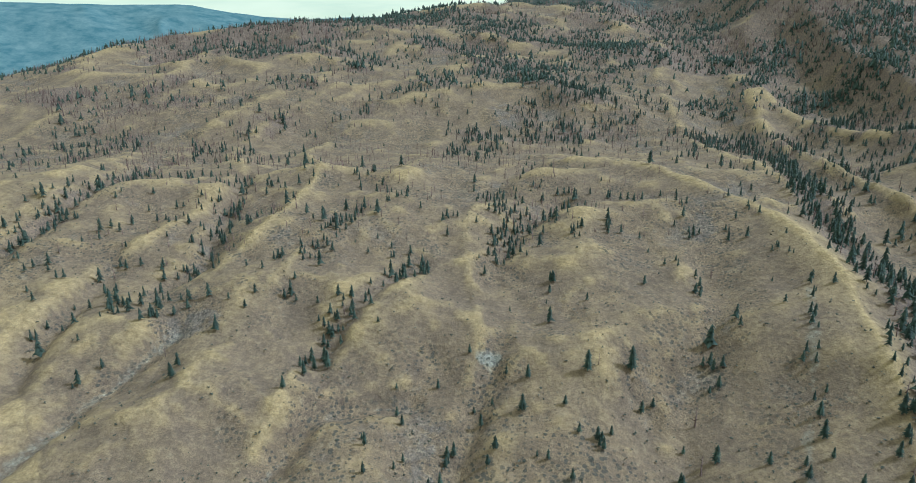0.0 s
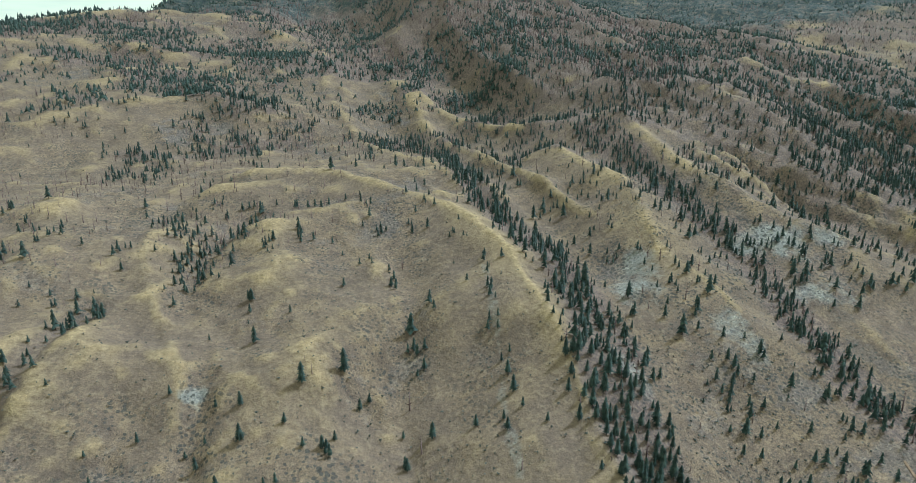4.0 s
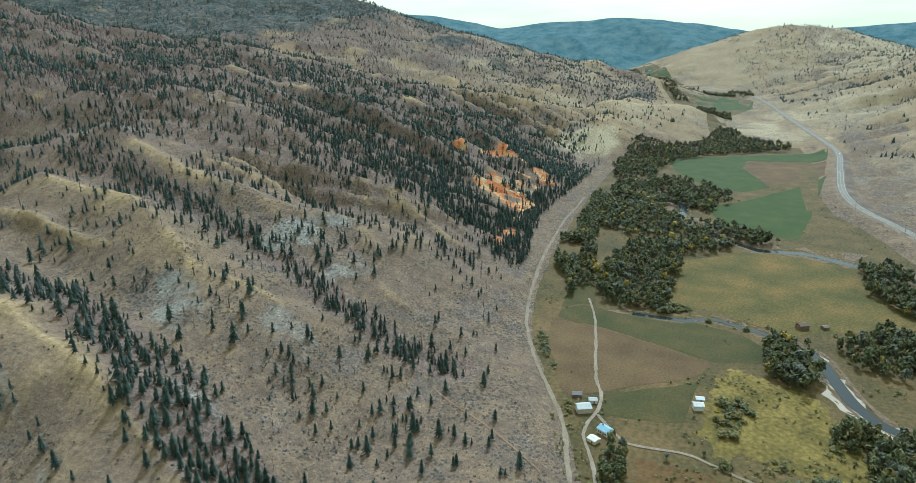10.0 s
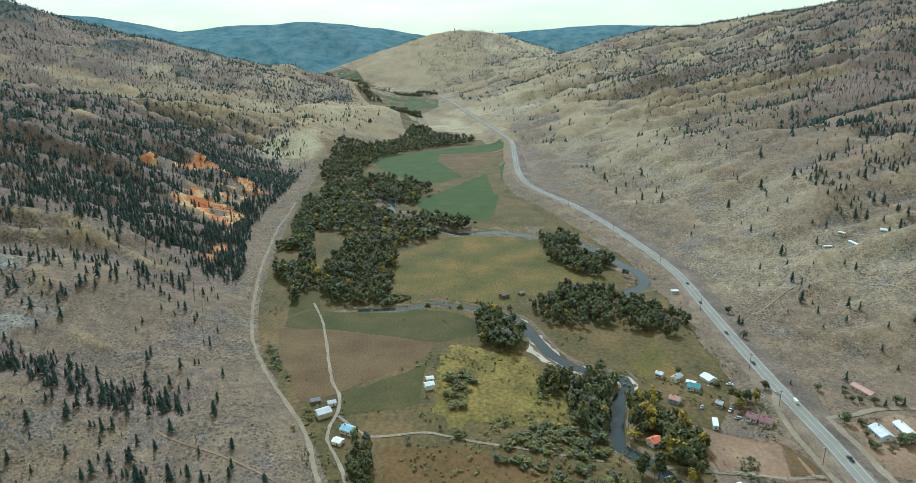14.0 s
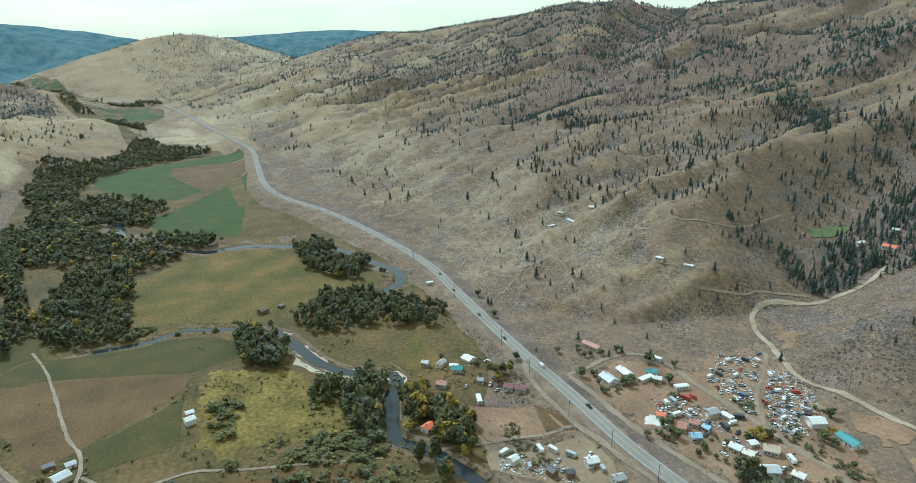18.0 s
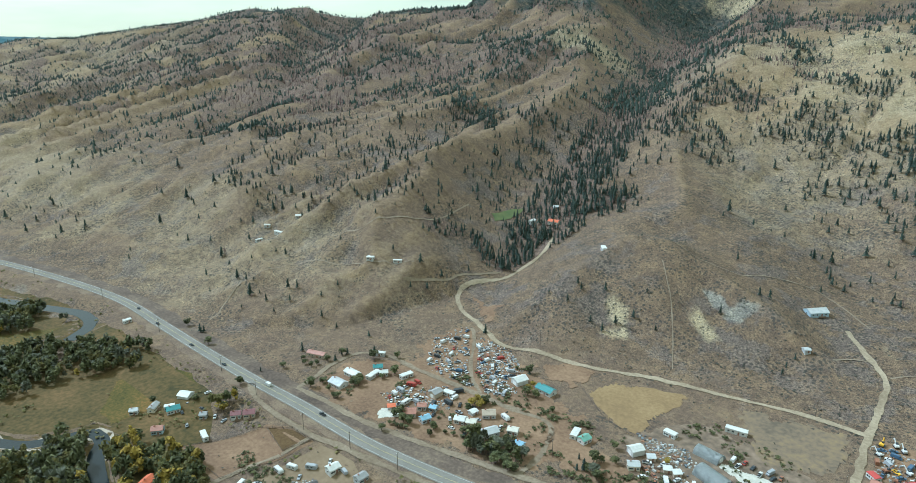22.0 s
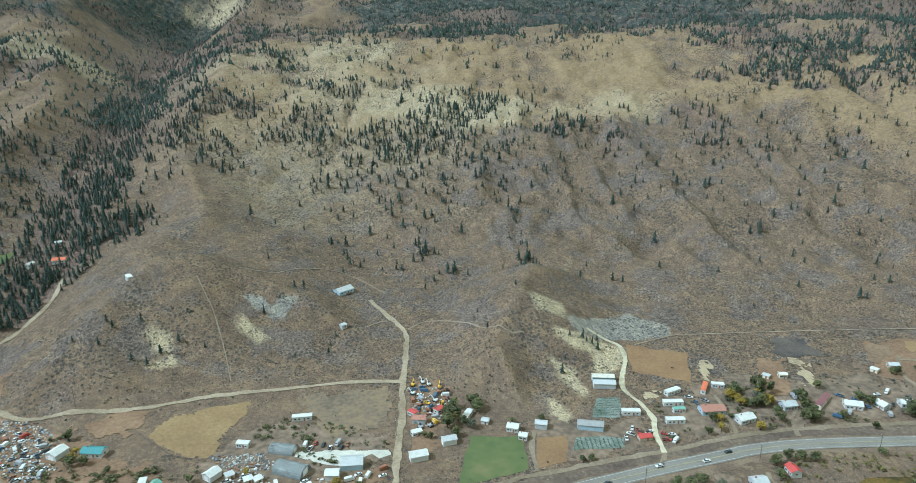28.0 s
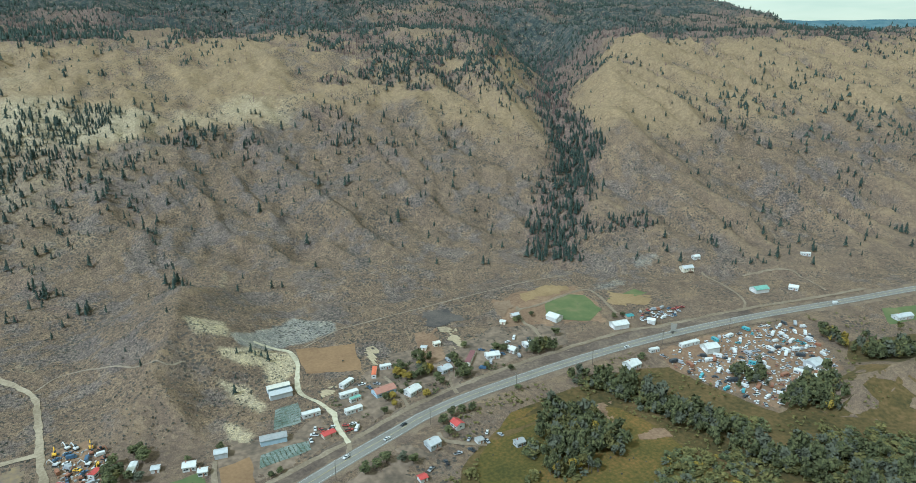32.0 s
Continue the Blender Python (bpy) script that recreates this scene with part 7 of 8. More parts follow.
forest("conifer_wood", [conifer_arrays(s, 2, 2, 0.30 + 0.03 * (s % 3)) for s in range(21, 26)], tx[farther], ty[farther], tall[farther] * 1.08, tall[farther] * 1.1, M_NEEDLES, "distant dark conifer woods on the upper slopes", "woodland", 3)
forest("conifer_wood", [conifer_arrays(s, 1, 2, 0.26 + 0.04 * (s % 3)) for s in range(26, 31)], tx[remote], ty[remote], tall[remote] * 1.15, tall[remote] * 1.3, M_NEEDLES, "remote dark conifer woods on the upper slopes", "woodland", 3)
near_dead, far_dead, remote_dead = dead & (cr < 1000), dead & (cr >= 1000) & (cr < 1700), dead & (cr >= 1700)
forest("burnt_wood", [snag_arrays(s, 9) for s in range(31, 37)], tx[near_dead], ty[near_dead], tall[near_dead] * 1.05, tall[near_dead] * 1.35, M_SNAG, "bare burnt tree trunks standing on the slopes", "woodland", 4)
forest("burnt_wood", [snag_arrays(s, 4) for s in range(41, 46)], tx[far_dead], ty[far_dead], tall[far_dead] * 1.1, tall[far_dead] * 2.2, M_SNAG, "distant bare burnt woods", "woodland", 5)
forest("burnt_wood", [snag_arrays(s, 2) for s in range(46, 50)], tx[remote_dead], ty[remote_dead], tall[remote_dead] * 1.1, tall[remote_dead] * 3.2, M_SNAG, "remote bare burnt woods", "woodland", 6)

# close stands of thin burnt stems on the upper slopes
bg = np.random.default_rng(77)
br = 330 * (2000 / 330) ** bg.random(170000)
ba = np.radians(bg.uniform(-165, 133, len(br)))
bx, by = br * np.cos(ba), br * np.sin(ba)
b_north, b_south = by - table(bx, FOOT_N), beyond_south(bx, by)
b_patch = fbm(bx, by, 240, 4, 58) + 0.6 * fbm(bx, by, 50, 3, 59)
b_want = ramp(b_patch, 0.0, 0.55) * np.maximum(ramp(b_north, 360, 560), ramp(b_south, 260, 520)) * np.maximum(0.25, wood_density(bx, by, None))
keep = bg.random(len(br)) < 0.62 * b_want * np.minimum(1, (br / 900) ** 2 + 0.25)
bx, by, br = bx[keep], by[keep], br[keep]
stem = bg.uniform(4.5, 9.0, len(bx))
forest("burnt_wood", [snag_arrays(s, 5) for s in range(51, 57)], bx, by, stem, stem * 1.25 * (1 + br / 1500), M_SNAG, "close stands of thin red-brown burnt stems", "woodland", 8)

# riverside woods and gardens
WOODS = [
    ([(540, 128), (586, 139), (681, 126), (728, 113), (706, 69), (607, 62), (528, 60), (514, 107)], 34, 0),
    ([(736, 196), (920, 220), (961, 174), (839, 89), (790, -5), (764, -23), (685, 60), (723, 119), (763, 184)], 46, 0),
    ([(714, -95), (727, -126), (637, -153), (599, -168), (573, -163), (585, -120), (634, -94)], 34, 0),
    ([(506, -63), (547, -98), (540, -150), (465, -183), (444, -176), (455, -136), (463, -99), (478, -69)], 32, 0),
    ([(485, -12), (508, -30), (476, -41), (434, -47), (438, -18)], 34, 0),
    ([(392, -85), (376, -100), (347, -84), (302, -76), (320, -72), (358, -66), (376, -51), (393, -67)], 30, 0),
    ([(358, -113), (366, -131), (332, -125), (311, -139), (293, -130), (292, -115), (330, -106)], 26, 2),
    ([(1071, 234), (1198, 246), (1344, 242), (1469, 131), (1670, 118), (1717, 82), (1590, 56), (1517, 6), (1494, -44), (1420, -30), (1350, 67), (1250, 150), (1133, 165), (960, 151)], 62, 0),
    ([(2934, 399), (2963, 296), (2807, 279), (2779, 377)], 110, 0), ([(2669, 254), (2863, 87), (2645, 69), (2601, 216)], 110, 0), ([(1962, 213), (2076, 112), (1860, 95), (1811, 159)], 75, 0), ([(2300, 300), (2700, 440), (2720, 400), (2330, 255)], 120, 0), ([(3132, 600), (3480, 690), (3500, 660), (3180, 560)], 160, 0), ([(2160, 160), (2230, 240), (2000, 200), (2020, 160)], 90, 0),
]
UPPER = [(790, 195), (915, 222), (1000, 200), (1075, 130), (1050, 80), (960, 30), (880, 60), (860, 110), (800, 160)]
LANE_THICKET = [(545, 150), (640, 175), (770, 205), (860, 205), (760, 175), (640, 150), (560, 132)]
WOODS += [(UPPER, 60, 0), (LANE_THICKET, 60, 0)]
WOODS += [
    ([(313, 60), (318, 51), (269, 46), (268, 56)], 16, 0),
    ([(-241, -277), (-258, -261), (-254, -219), (-228, -210), (-198, -224), (-217, -257)], 26, 0),
    ([(-276, -296), (-315, -284), (-319, -230), (-327, -186), (-378, -125), (-350, -100), (-302, -152), (-292, -244)], 30, 1),
    ([(-393, -208), (-412, -191), (-377, -172), (-355, -191)], 26, 0),
    ([(-221, -252), (-250, -262), (-255, -238), (-250, -221), (-204, -235)], 26, 0),
    ([(-193, -384), (-209, -371), (-201, -348), (-184, -355)], 40, 2),
    ([(207, -242), (190, -258), (171, -253), (170, -243), (198, -234)], 34, 1),
    ([(-470, -195), (-520, -225), (-560, -215), (-500, -180)], 40, 0),
    ([(4, -345), (-14, -350), (-16, -338), (2, -335)], 30, 2),
    ([(-205, -345), (-222, -362), (-230, -350), (-212, -333)], 34, 0),
    ([(-272, -345), (-292, -345), (-298, -334), (-276, -336)], 22, 0),
    ([(345, -168), (360, -160), (350, -185), (338, -180)], 40, 2),
    ([(880, 60), (1010, 120), (1060, 190), (960, 140), (850, 60)], 60, 0),
]
# thickets of low trees and shrubs
THICKETS = [
    ([(377, -50), (403, -63), (390, -81), (355, -84), (317, -88), (309, -78), (345, -66), (360, -52)], 9, 0),
    ([(299, -21), (302, -47), (294, -71), (284, -80), (272, -77), (280, -52)], 14, 1),
    ([(339, 15), (340, -9), (340, -36), (326, -67), (303, -84), (299, -70), (310, -25), (321, 11)], 16, 0),
    ([(441, 146), (438, 138), (352, 95), (342, 87), (342, 93), (390, 118)], 12, 1),
    ([(539, 73), (534, 33), (523, -16), (509, -15), (513, 32), (518, 71)], 16, 0),
    ([(396, 9), (392, -13), (365, -5), (342, -2), (360, 10)], 14, 0),
    ([(-279, -302), (-312, -294), (-324, -269), (-325, -244), (-329, -218), (-344, -193), (-332, -181), (-311, -199), (-302, -225), (-291, -243), (-295, -263), (-274, -284)], 11, 0),
    ([(-203, -239), (-217, -222), (-217, -210), (-200, -221)], 12, 0),
    ([(-177, -273), (-213, -254), (-190, -226), (-162, -250)], 30, 1),
    ([(-200, -195), (-233, -198), (-264, -208), (-302, -183), (-349, -179), (-391, -152), (-410, -120), (-340, -90), (-240, -130), (-195, -165)], 11, 0),
]
WOODS += [
    ([(390, -89), (390, -112), (361, -108), (330, -91), (326, -80), (357, -77)], 26, 0),
    ([(338, -98), (369, -117), (350, -132), (319, -117), (317, -136), (296, -130), (299, -113), (310, -104)], 24, 2),
    ([(497, -14), (500, -45), (451, -52), (424, -39), (438, -16)], 26, 0),
    ([(689, 203), (694, 182), (545, 146), (512, 142), (557, 156), (603, 183)], 30, 0),
    ([(774, 203), (782, 179), (637, 156), (681, 181)], 40, 1),
    ([(-242, -270), (-258, -271), (-253, -248), (-259, -229), (-248, -218), (-226, -233), (-223, -248)], 22, 0),
    ([(-397, -208), (-429, -200), (-404, -174), (-381, -174), (-380, -190)], 26, 0),
    ([(-382, -244), (-404, -233), (-384, -217), (-365, -229)], 30, 0),
    ([(-506, -252), (-516, -232), (-493, -206), (-492, -185), (-495, -176), (-478, -174), (-482, -206), (-491, -240)], 26, 0),
    ([(299, -113), (292, -129), (262, -116), (268, -90), (287, -94)], 34, 2),
]
low_from = len(WOODS)
lx, ly, lk, low_tree = [], [], [], []
for k, (poly, each, mix_kind) in enumerate(WOODS + THICKETS):
    a = np.array(poly, float)
    area = 0.5 * abs(np.dot(a[:, 0], np.roll(a[:, 1], 1)) - np.dot(a[:, 1], np.roll(a[:, 0], 1)))
    n = int(area / each * (1.0 if k >= len(WOODS) else 1.65))
    got = 0
    for _ in range(40):
        qx, qy = rng.uniform(a[:, 0].min(), a[:, 0].max(), n), rng.uniform(a[:, 1].min(), a[:, 1].max(), n)
        m = inside(qx, qy, poly) & (fbm(qx, qy, 30, 2, 65) > -0.5)
        qx, qy = qx[m][: n - got], qy[m][: n - got]
        lx.append(qx), ly.append(qy), lk.append(np.full(len(qx), mix_kind)), low_tree.append(np.full(len(qx), k >= low_from))
        got += len(qx)
        if got >= n:
            break
lx, ly, lk, low_tree = np.concatenate(lx), np.concatenate(ly), np.concatenate(lk), np.concatenate(low_tree)
free = np.ones(len(lx), bool)
for line, w in ((RIVER, 10), (CREEK, 6), (BEND, 11), (HIGHWAY, 14)):
    free &= along(lx, ly, line)[0] > w / 2 + 1
for bx, by, br in BUILT:
    free &= (lx - bx) ** 2 + (ly - by) ** 2 > (br + 1.5) ** 2
lx, ly, lk, low_tree = lx[free], ly[free], lk[free], low_tree[free]
lt = np.clip(rng.normal(10, 2.8, len(lx)), 4, 17) * np.where(low_tree, 0.36, 1.0)
dist = np.hypot(lx, ly)
roll = rng.random(len(lx))
tint = np.where(lk == 2, np.where(roll < 0.22, 2, np.where(roll < 0.5, 3, 0)), np.where(lk == 1, np.where(roll < 0.35, 1, 0), np.where(roll < 0.2, 1, np.where(roll < 0.225, 2, np.where(roll < 0.4, 3, 0)))))
tint = np.where(low_tree & (rng.random(len(lx)) < 0.45), 3, tint)
LEAF = [M_LEAVES, M_GREY_LEAVES, M_GOLD, M_OLIVE]
LEAF_WORD = ["green leafy cottonwood", "grey-green leafy willow", "golden autumn leafy tree", "olive leafy tree"]
order = np.argsort(dist + 1e4 * low_tree)
single = np.zeros(len(lx), bool)
single[order[:110]] = True
CROWNS = [[tri_mesh("crown", clump_arrays(60 + 10 * t + s, 6, 260, 0.085), LEAF[t]) for s in range(4)] for t in range(4)]
M_TRUNK = [tri_mesh("trunk", trunk_arrays(6, 0.03, 0.012, -0.04, 0.6), M_BARK), tri_mesh("trunk", trunk_arrays(6, 0.035, 0.01, -0.04, 0.55), M_BARK)]
for i in np.flatnonzero(single):
    t = int(tint[i])
    ob = new("leafy_tree")
    s = float(lt[i])
    ob.matrix_world = Matrix.LocRotScale((lx[i], ly[i], float(mesh_z(lx[i], ly[i]))), Euler((0, 0, float(i))), (s * 0.72, s * 0.72, s))
    for nm, me in (("trunk", M_TRUNK[i % 2]), ("crown", CROWNS[t][i % 4])):
        p = new(nm, me)
        p.parent = ob
    tagged(ob, f"{LEAF_WORD[t]} in the riverside thicket", "tree", "riverside trees")
for t in range(4):
    m = ~single & (tint == t) & (dist >= 700) & ~low_tree
    if m.any():
        forest("riverside_wood", [clump_arrays(190 + 10 * t + s, 3, 22, 0.22) for s in range(4)], lx[m], ly[m], lt[m] * 0.95, lt[m] * 0.75, LEAF[t], ("distant green cottonwood wood along the river", "distant grey-green willow thicket", "distant golden autumn trees", "distant olive trees along the river")[t], "woodland", 16 + t)
    m = ~single & (tint == t) & low_tree
    if m.any():
        forest("thicket", [clump_arrays(290 + 10 * t + s, 4, 24, 0.2, 0.05, 0.4) for s in range(4)], lx[m], ly[m], lt[m], lt[m] * 1.6, LEAF[t], ("low green thicket on the river plain", "low grey-green willow thicket", "low golden thicket", "low olive brush on the river plain")[t], "shrubs", 26 + t)
    m = ~single & (tint == t) & (dist < 700) & ~low_tree
    if m.any():
        forest("riverside_wood", [clump_arrays(90 + 10 * t + s, 5, 52, 0.16) for s in range(4)], lx[m], ly[m], lt[m] * 0.95, lt[m] * 0.66, LEAF[t], ("dense green cottonwood wood along the river", "grey-green willow thicket", "golden autumn trees in the woods", "olive leafy trees in the riverside wood")[t], "woodland", 6 + t)

# garden and roadside trees that stand alone
YARD_TREES = [(345, -172, 7, 2), (352, -178, 6, 0), (372, -168, 5, 0), (392, -150, 5, 0), (318, -122, 8, 2), (306, -118, 7, 0), (300, -125, 7, 2), (318, -100, 8, 2), (305, -243, 5, 0), (322, -232, 5, 0), (296, -262, 4, 0), (243, -235, 6, 0), (228, -240, 5, 0),
              (212, -248, 5, 0), (222, -282, 6, 0), (228, -282, 5, 2), (202, -308, 6, 0), (210, -312, 5, 2), (2, -338, 9, 0), (-8, -345, 8, 0), (-12, -338, 7, 1)]
YARD_TREES += [(-178, -362, 7, 2), (-186, -352, 6, 0), (-162, -338, 6, 2), (-240, -372, 6, 0), (-262, -352, 7, 0), (-312, -352, 7, 0), (-172, -284, 6, 0), (-175, -295, 7, 0), (60, -286, 5, 2), (48, -284, 4, 0), (140, -272, 7, 0), (520, 62, 6, 0), (300, -20, 5, 1), (318, 30, 4, 1), (330, 12, 3, 0)]
YARD_TREES += [(201, -245, 9, 0), (198, -250, 8, 0), (189, -242, 8, 0), (185, -248, 9, 1), (181, -238, 7, 0), (176, -241, 7, 0), (172, -250, 7, 1), (172, -253, 6, 1), (169, -239, 5, 0), (201, -238, 6, 0), (253, -237, 7, 0), (247, -234, 6, 0), (246, -239, 5, 0), (252, -227, 3, 0), (249, -228, 3, 0), (246, -228, 3, 0), (244, -229, 3, 0), (241, -230, 3, 0), (227, -275, 6, 2), (223, -280, 6, 2), (226, -269, 5, 0), (344, -267, 6, 0)]
YARD_TREES += [(322, -278, 7, 0), (294, -272, 7, 0), (300, -261, 5, 0), (306, -246, 6, 0), (301, -245, 6, 0), (312, -229, 4, 0), (302, -225, 4, 0), (250, -219, 5, 0), (223, -332, 6, 0), (209, -307, 6, 0), (211, -318, 4, 2), (205, -293, 3, 0), (200, -295, 3, 0), (230, -241, 4, 0), (220, -241, 3, 0), (215, -243, 3, 0), (135, -263, 7, 1), (139, -263, 5, 0), (132, -261, 6, 0), (131, -279, 5, 0), (138, -291, 5, 0), (137, -275, 4, 0)]
YARD_TREES += [(109, -296, 4, 2), (150, -284, 4, 0), (-2, -345, 9, 0), (1, -348, 8, 0), (-2, -359, 7, 0), (-17, -357, 8, 0), (-15, -362, 7, 0), (-13, -363, 6, 0), (-3, -329, 6, 0), (-37, -341, 4, 0), (-55, -341, 5, 0), (15, -328, 4, 0), (12, -327, 4, 0), (-181, -366, 7, 0), (-195, -360, 6, 1), (-201, -356, 6, 2), (-220, -349, 7, 0), (-221, -344, 7, 0), (-222, -338, 6, 0), (-279, -339, 7, 0), (-288, -340, 7, 0), (-294, -337, 7, 0)]
YARD_TREES += [(-296, -334, 6, 0), (-237, -339, 5, 0), (-299, -387, 5, 0), (-318, -389, 5, 0), (-184, -300, 6, 0), (-190, -299, 6, 0), (-237, -266, 7, 0), (-129, -280, 7, 0), (-115, -277, 7, 0), (-122, -278, 6, 0), (-250, -327, 5, 0), (-170, -340, 4, 0)]
YARD_TREES += [(-184, -369, 7, 0), (-182, -354, 7, 2), (-191, -352, 7, 0), (-198, -362, 6, 0), (-224, -361, 6, 0), (-219, -336, 6, 0), (-222, -365, 5, 1), (-200, -344, 6, 0), (-198, -337, 6, 0), (-157, -337, 6, 0), (-159, -328, 5, 2), (-182, -328, 6, 2), (-150, -325, 5, 0), (-181, -360, 6, 2), (-198, -298, 6, 0), (-137, -277, 6, 1), (-142, -273, 6, 0), (-72, -301, 4, 0), (-77, -303, 4, 0), (-16, -354, 7, 0), (-302, -386, 6, 0), (-258, -355, 7, 0), (-282, -337, 7, 0)]
YARD_TREES += [(-290, -336, 7, 0), (-223, -360, 6, 0), (-218, -335, 6, 0), (-193, -354, 6, 0), (-237, -302, 5, 0), (-198, -298, 5, 1), (-259, -360, 5, 1), (-375, -351, 5, 0), (-383, -349, 5, 0), (-390, -346, 5, 0), (-339, -288, 6, 0), (257, -236, 5, 0), (199, -241, 7, 0), (191, -239, 7, 1), (190, -251, 7, 1), (180, -243, 6, 0), (172, -237, 6, 0), (222, -276, 5, 2), (185, -301, 4, 0), (226, -234, 4, 0), (360, -244, 4, 0), (354, -241, 4, 0), (348, -242, 4, 0)]
YARD_TREES += [(347, -246, 4, 0), (345, -254, 5, 0), (310, -290, 5, 0), (325, -224, 7, 0), (305, -250, 6, 0), (299, -226, 5, 0), (482, -220, 6, 0), (437, -213, 6, 0), (363, -195, 6, 0), (361, -228, 5, 0)]
for i, (x, y, s, t) in enumerate(YARD_TREES):
    if any((x - bx) ** 2 + (y - by) ** 2 < (br * 0.8) ** 2 for bx, by, br in BUILT):
        continue
    ob = new("leafy_tree")
    ob.matrix_world = Matrix.LocRotScale((x, y, float(mesh_z(x, y))), Euler((0, 0, i * 1.7)), (s * 1.5, s * 1.5, s * 1.05))
    for nm, me in (("trunk", M_TRUNK[i % 2]), ("crown", CROWNS[t][i % 4])):
        p = new(nm, me)
        p.parent = ob
    tagged(ob, f"{LEAF_WORD[t]} beside the yard", "tree", "yard trees")


# ---- shrubs ----
def brush(name, count, seed, where, mat, label, low, high, shapes, r0=215, r1=1100):
    g = np.random.default_rng(seed)
    r = r0 * (r1 / r0) ** g.random(count)
    a = np.radians(g.uniform(-165, 133, count))
    x, y = r * np.cos(a), r * np.sin(a)
    keep = where(x, y, r) > g.random(count)
    x, y = x[keep], y[keep]
    free = np.ones(len(x), bool)
    for line, w in ROADS:
        mm = (x > min(p[0] for p in line) - 9) & (x < max(p[0] for p in line) + 9) & (y > min(p[1] for p in line) - 9) & (y < max(p[1] for p in line) + 9)
        if mm.any():
            free[mm] &= along(x[mm], y[mm], line)[0] > w / 2 + 0.7
    for bx, by, br in BUILT:
        free &= (x - bx) ** 2 + (y - by) ** 2 > br**2
    x, y = x[free], y[free]
    s = g.uniform(low, high, len(x))
    return forest(name, shapes, x, y, s, s * 1.5, mat, label, "shrubs", seed)


SMALL = [clump_arrays(130 + s, 2, 3, 0.42, 0.0, 0.4) for s in range(4)]


def in_patches(x, y):
    m = np.zeros(x.shape, bool)
    for poly in PATCHES:
        m |= inside(x, y, poly)
    return m


def sage_where(x, y, r):
    s = beyond_south(x, y)
    w = 0.8 * ramp(x, 420, 250) * ramp(-y, 330, 400) * ramp(s, 520, 150) + 0.22 * ramp(s, -60, 0)
    w = w + 0.16 * ((y - table(x, FOOT_N)) > 10) + 0.35 * ramp(np.abs(x - 300), 130, 60) * ramp(y, 150, 220)
    return np.where(in_patches(x, y), 0.03, w) * (0.5 + 0.8 * ramp(fbm(x, y, 25, 3, 95), -0.4, 0.5))


def plain_where(x, y, r):
    flat = ((y - table(x, FOOT_N)) < 0) & ((beyond_south(x, y)) < -40) & (y > table(x, HIGHWAY) + 12)
    n = fbm(x, y, 30, 3, 96)
    w = np.where(flat, 0.75 * ramp(n, -0.1, 0.35), 0)
    yel = inside(x, y, [(429, 17), (444, -5), (433, -30), (424, -46), (398, -64), (359, -73), (331, -75), (326, -38), (332, -18), (332, 9), (352, 20), (384, 17)])
    rough = inside(x, y, [(315, 47), (314, -4), (305, -36), (290, -77), (262, -86), (225, -75), (216, 47), (279, 48)])
    return np.where(in_patches(x, y), np.where(yel, 0.75 * ramp(n, 0.0, 0.3), np.where(rough, 0.3 * ramp(n, 0.1, 0.4), 0.0)), w)


def verge_where(x, y, r):
    d = np.abs(y - table(x, HIGHWAY))
    return np.where((d > 7) & (d < 24), 0.8 * ramp(fbm(x, y, 18, 3, 97), -0.2, 0.4), 0)


brush("sagebrush", 90000, 21, sage_where, M_SAGE, "grey-green sagebrush dotted over the slopes", 0.5, 1.5, SMALL)
brush("riverside_shrubs", 90000, 22, plain_where, M_OLIVE, "olive and green shrubs over the river plain", 0.9, 2.6, SMALL, 215, 1300)
brush("roadside_weeds", 16000, 23, verge_where, material("dry_weeds", [(0.17, 0.12, 0.08), (0.28, 0.21, 0.14)], 1.0, 0.95, spread=0.3), "dry tan weeds beside the highway", 0.5, 1.3, SMALL, 215, 900)



def yard_where(x, y, r):
    w = np.zeros(x.shape)
    for poly in ([(325, -225), (334, -273), (304, -289), (230, -335), (150, -298), (161, -245)], [(172, -292), (35, -302), (34, -270), (157, -248)], [(-126, -316), (-318, -336), (-330, -372), (-185, -394), (-126, -358)], [(330, -135), (272, -187), (230, -180), (290, -120)], [(128, -330), (100, -352), (36, -332), (33, -306), (140, -300)]):
        w = np.maximum(w, np.where(inside(x, y, poly), 0.7 * ramp(fbm(x, y, 14, 3, 98), 0.0, 0.5), 0))
    return w


brush("yard_shrubs", 60000, 24, yard_where, M_LEAVES, "dark green shrubs and hedges among the houses", 1.0, 3.0, [clump_arrays(330 + s, 2, 12, 0.24, 0.05, 0.4) for s in range(4)], 215, 420)


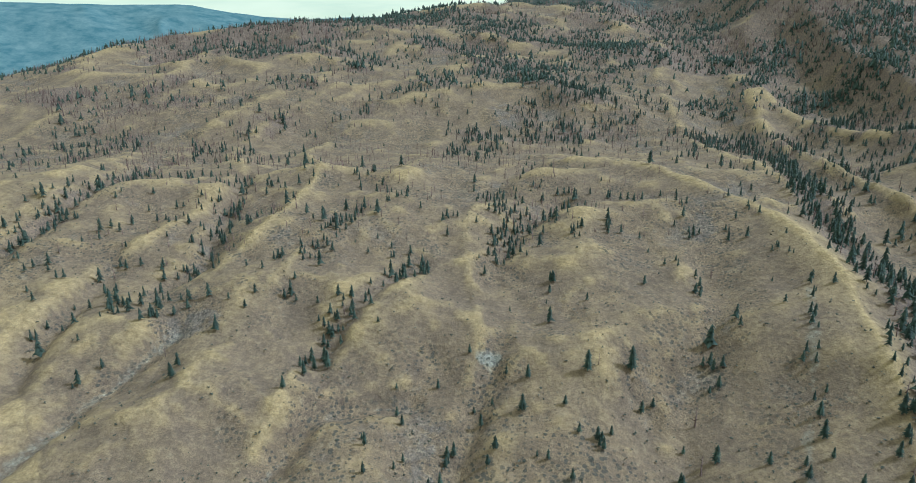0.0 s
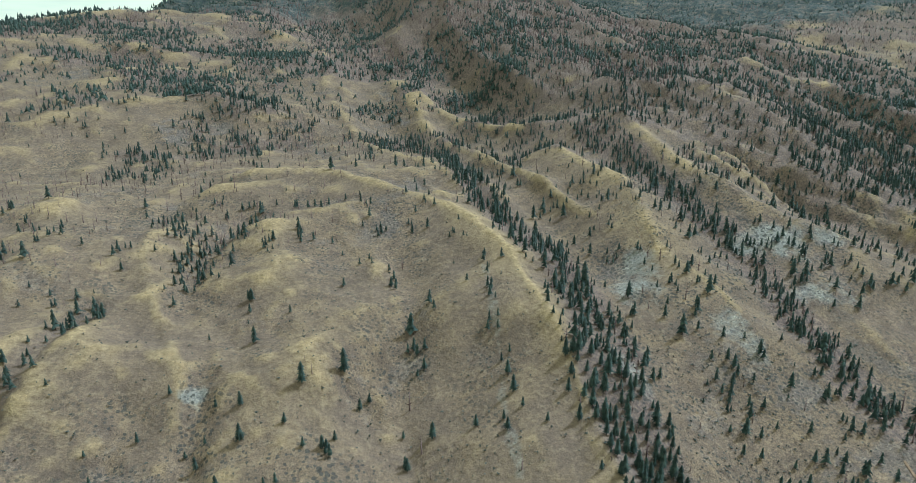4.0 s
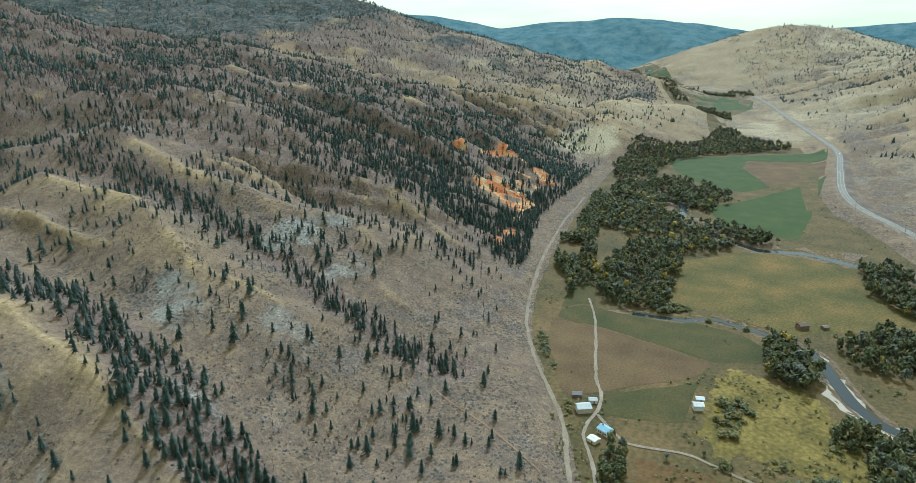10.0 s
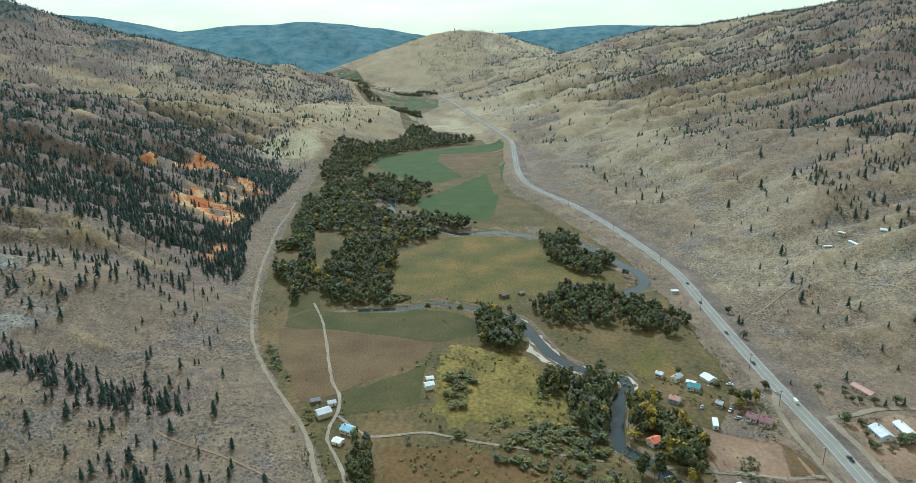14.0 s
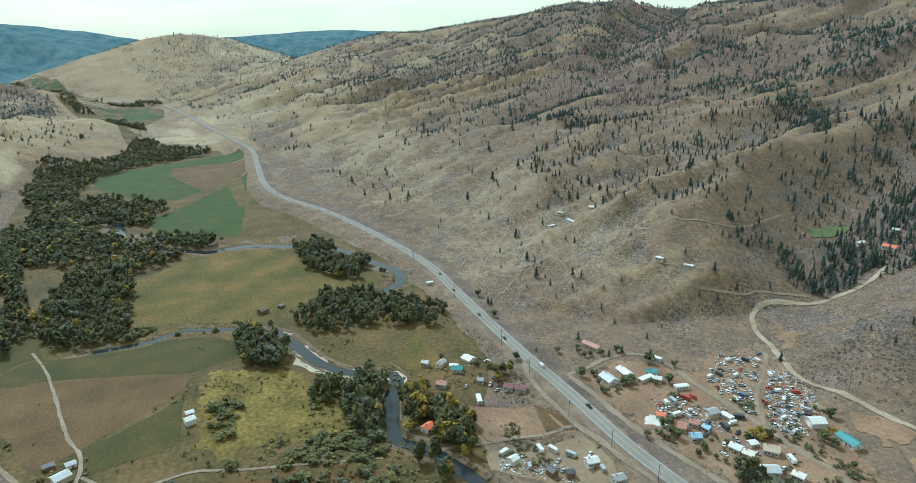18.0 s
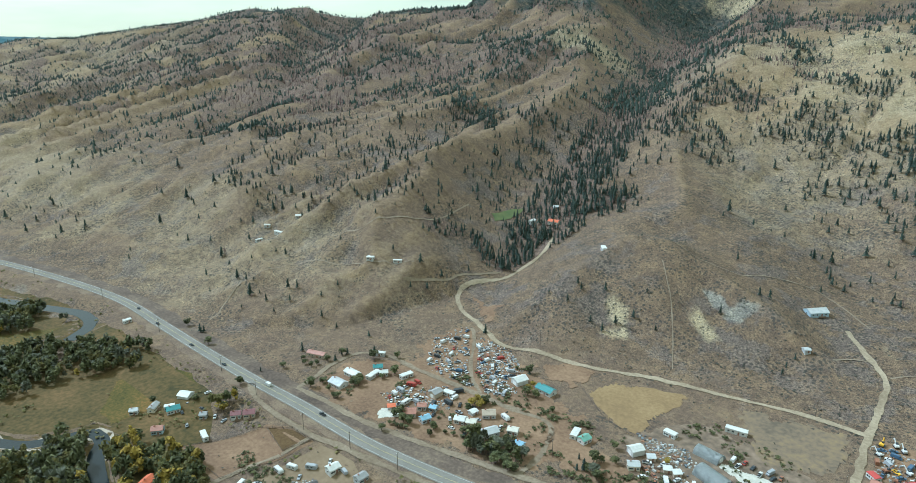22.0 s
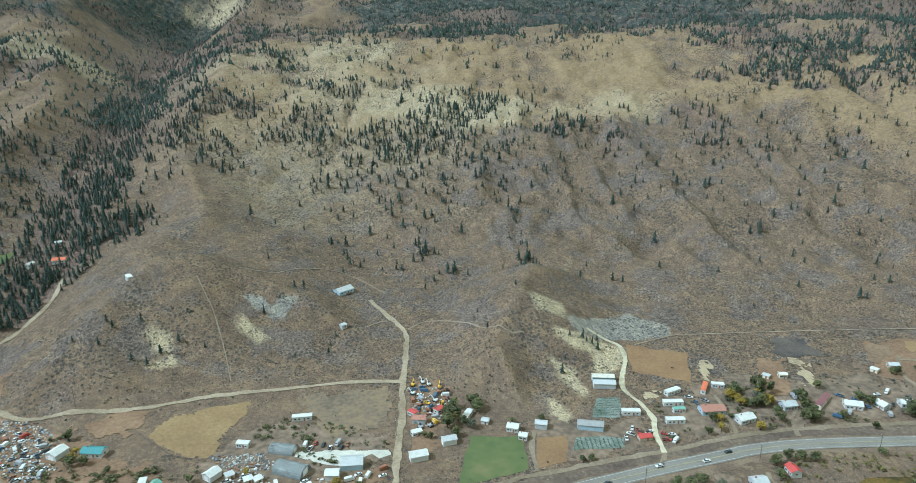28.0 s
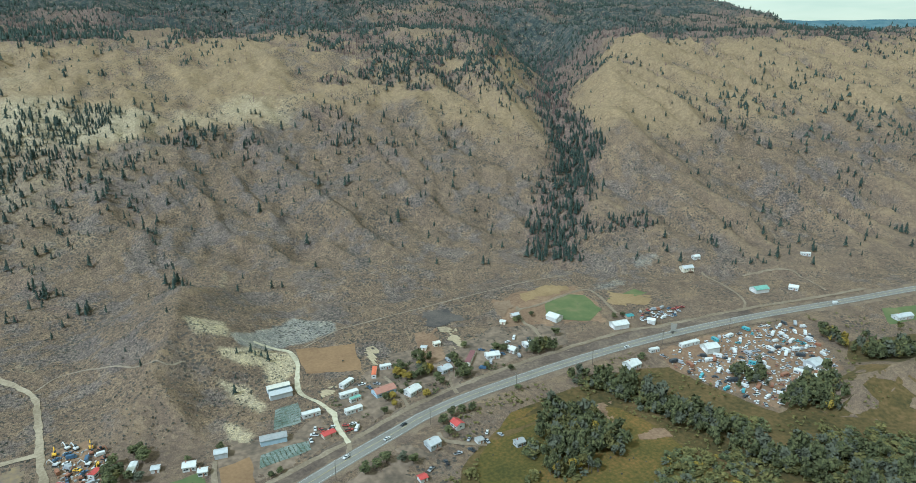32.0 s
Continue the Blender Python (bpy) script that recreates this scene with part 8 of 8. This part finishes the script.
# ---- scrap heaps ----
def scrap(poly, count, seed, label):
    """Loose sheets, boxes and beams lying about."""
    rnd = random.Random(seed)
    vs, fs = [], []
    for x, y in scatter(poly, count, seed, 1.4):
        z = float(mesh_z(x, y)) + 0.1
        a, b, h = rnd.uniform(0.3, 1.1), rnd.uniform(0.25, 0.7), rnd.uniform(0.15, 0.8)
        turn = Matrix.Translation((x, y, z)) @ Euler((rnd.uniform(-0.2, 0.2), rnd.uniform(-0.2, 0.2), rnd.uniform(0, 6.28))).to_matrix().to_4x4()
        o = len(vs)
        k = rnd.uniform(0.6, 1.0)
        for p in ((-a, -b, -0.2), (a, -b, -0.2), (a, b, -0.2), (-a, b, -0.2), (-a * k, -b * k, h), (a * k, -b * k, h), (a * k, b * k, h), (-a * k, b * k, h)):
            vs.append(tuple(turn @ Vector(p)))
        fs += [tuple(o + i for i in f) for f in ((4, 5, 6, 7), (0, 1, 5, 4), (1, 2, 6, 5), (2, 3, 7, 6), (3, 0, 4, 7))]
    return tagged(new("scrap", mesh_of("scrap", vs, fs, M_SCRAP)), label, "scrap", kind="stuff")


def scrap_material():
    m = bpy.data.materials.new("scrap")
    m.use_nodes = True
    n, l = m.node_tree.nodes, m.node_tree.links
    b = n["Principled BSDF"]
    b.inputs["Roughness"].default_value = 0.6
    g, r = n.new("ShaderNodeNewGeometry"), n.new("ShaderNodeValToRGB")
    r.color_ramp.interpolation = "CONSTANT"
    tones = [(0.40, 0.40, 0.38), (0.16, 0.11, 0.08), (0.30, 0.31, 0.31), (0.52, 0.52, 0.50), (0.09, 0.09, 0.10), (0.25, 0.25, 0.24), (0.26, 0.14, 0.08), (0.36, 0.34, 0.30), (0.14, 0.17, 0.19)]
    while len(r.color_ramp.elements) < len(tones):
        r.color_ramp.elements.new(0.5)
    for i, c in enumerate(tones):
        r.color_ramp.elements[i].position, r.color_ramp.elements[i].color = i / len(tones), (*c, 1)
    l.new(g.outputs["Random Per Island"], r.inputs["Fac"])
    l.new(r.outputs["Color"], b.inputs["Base Color"])
    return m


M_SCRAP = scrap_material()
scrap([(284, -354), (254, -351), (227, -331), (214, -303), (228, -290), (257, -315)], 420, 31, "heaps of scrap metal and boards on the dirt")
scrap([(313, -330), (305, -362), (256, -312), (240, -290), (279, -288)], 220, 32, "scattered scrap metal on the dirt")
scrap([(135, -313), (100, -316), (92, -300), (120, -300)], 160, 33, "grey scrap and boards behind the sheds")
scrap([(-355, -288), (-406, -284), (-458, -276), (-500, -263), (-467, -216), (-440, -200), (-396, -202), (-362, -200)], 620, 34, "scrap parts between the wrecked cars")
scrap([(276, -140), (262, -150), (250, -170), (235, -165), (262, -132)], 120, 35, "junk scattered on the dry lot")
scrap([(285, -246), (262, -243), (235, -262), (255, -284)], 130, 36, "junk scattered between the houses")
scrap([(26, -389), (2, -380), (-1, -362), (11, -338), (22, -337)], 130, 37, "machine parts scattered in the yard")
scrap([(120, -300), (60, -290), (36, -296), (110, -268)], 130, 38, "junk scattered in the dirt yard")

# nursery rows
def nursery_rows(poly, seed, along_x):
    rnd = random.Random(seed)
    xs, ys = [p[0] for p in poly], [p[1] for p in poly]
    pts = []
    y = min(ys) + 0.8
    while y < max(ys):
        x = min(xs)
        while x < max(xs):
            pts.append((x, y) if along_x else (x, y))
            x += 0.9 if along_x else 2.6
        y += 2.6 if along_x else 0.9
    a = np.array(pts)
    a = a[inside(a[:, 0], a[:, 1], poly)]
    s = np.random.default_rng(seed).uniform(0.6, 1.2, len(a))
    forest("nursery_shrubs", SMALL, a[:, 0], a[:, 1], s, s * 1.2, M_GREY_LEAVES, "rows of potted nursery shrubs", "shrubs", seed)


nursery_rows([(-93, -365), (-109, -366), (-104, -345), (-86, -345)], 51, True)
nursery_rows([(-73, -324), (-101, -324), (-98, -314), (-69, -312)], 52, False)
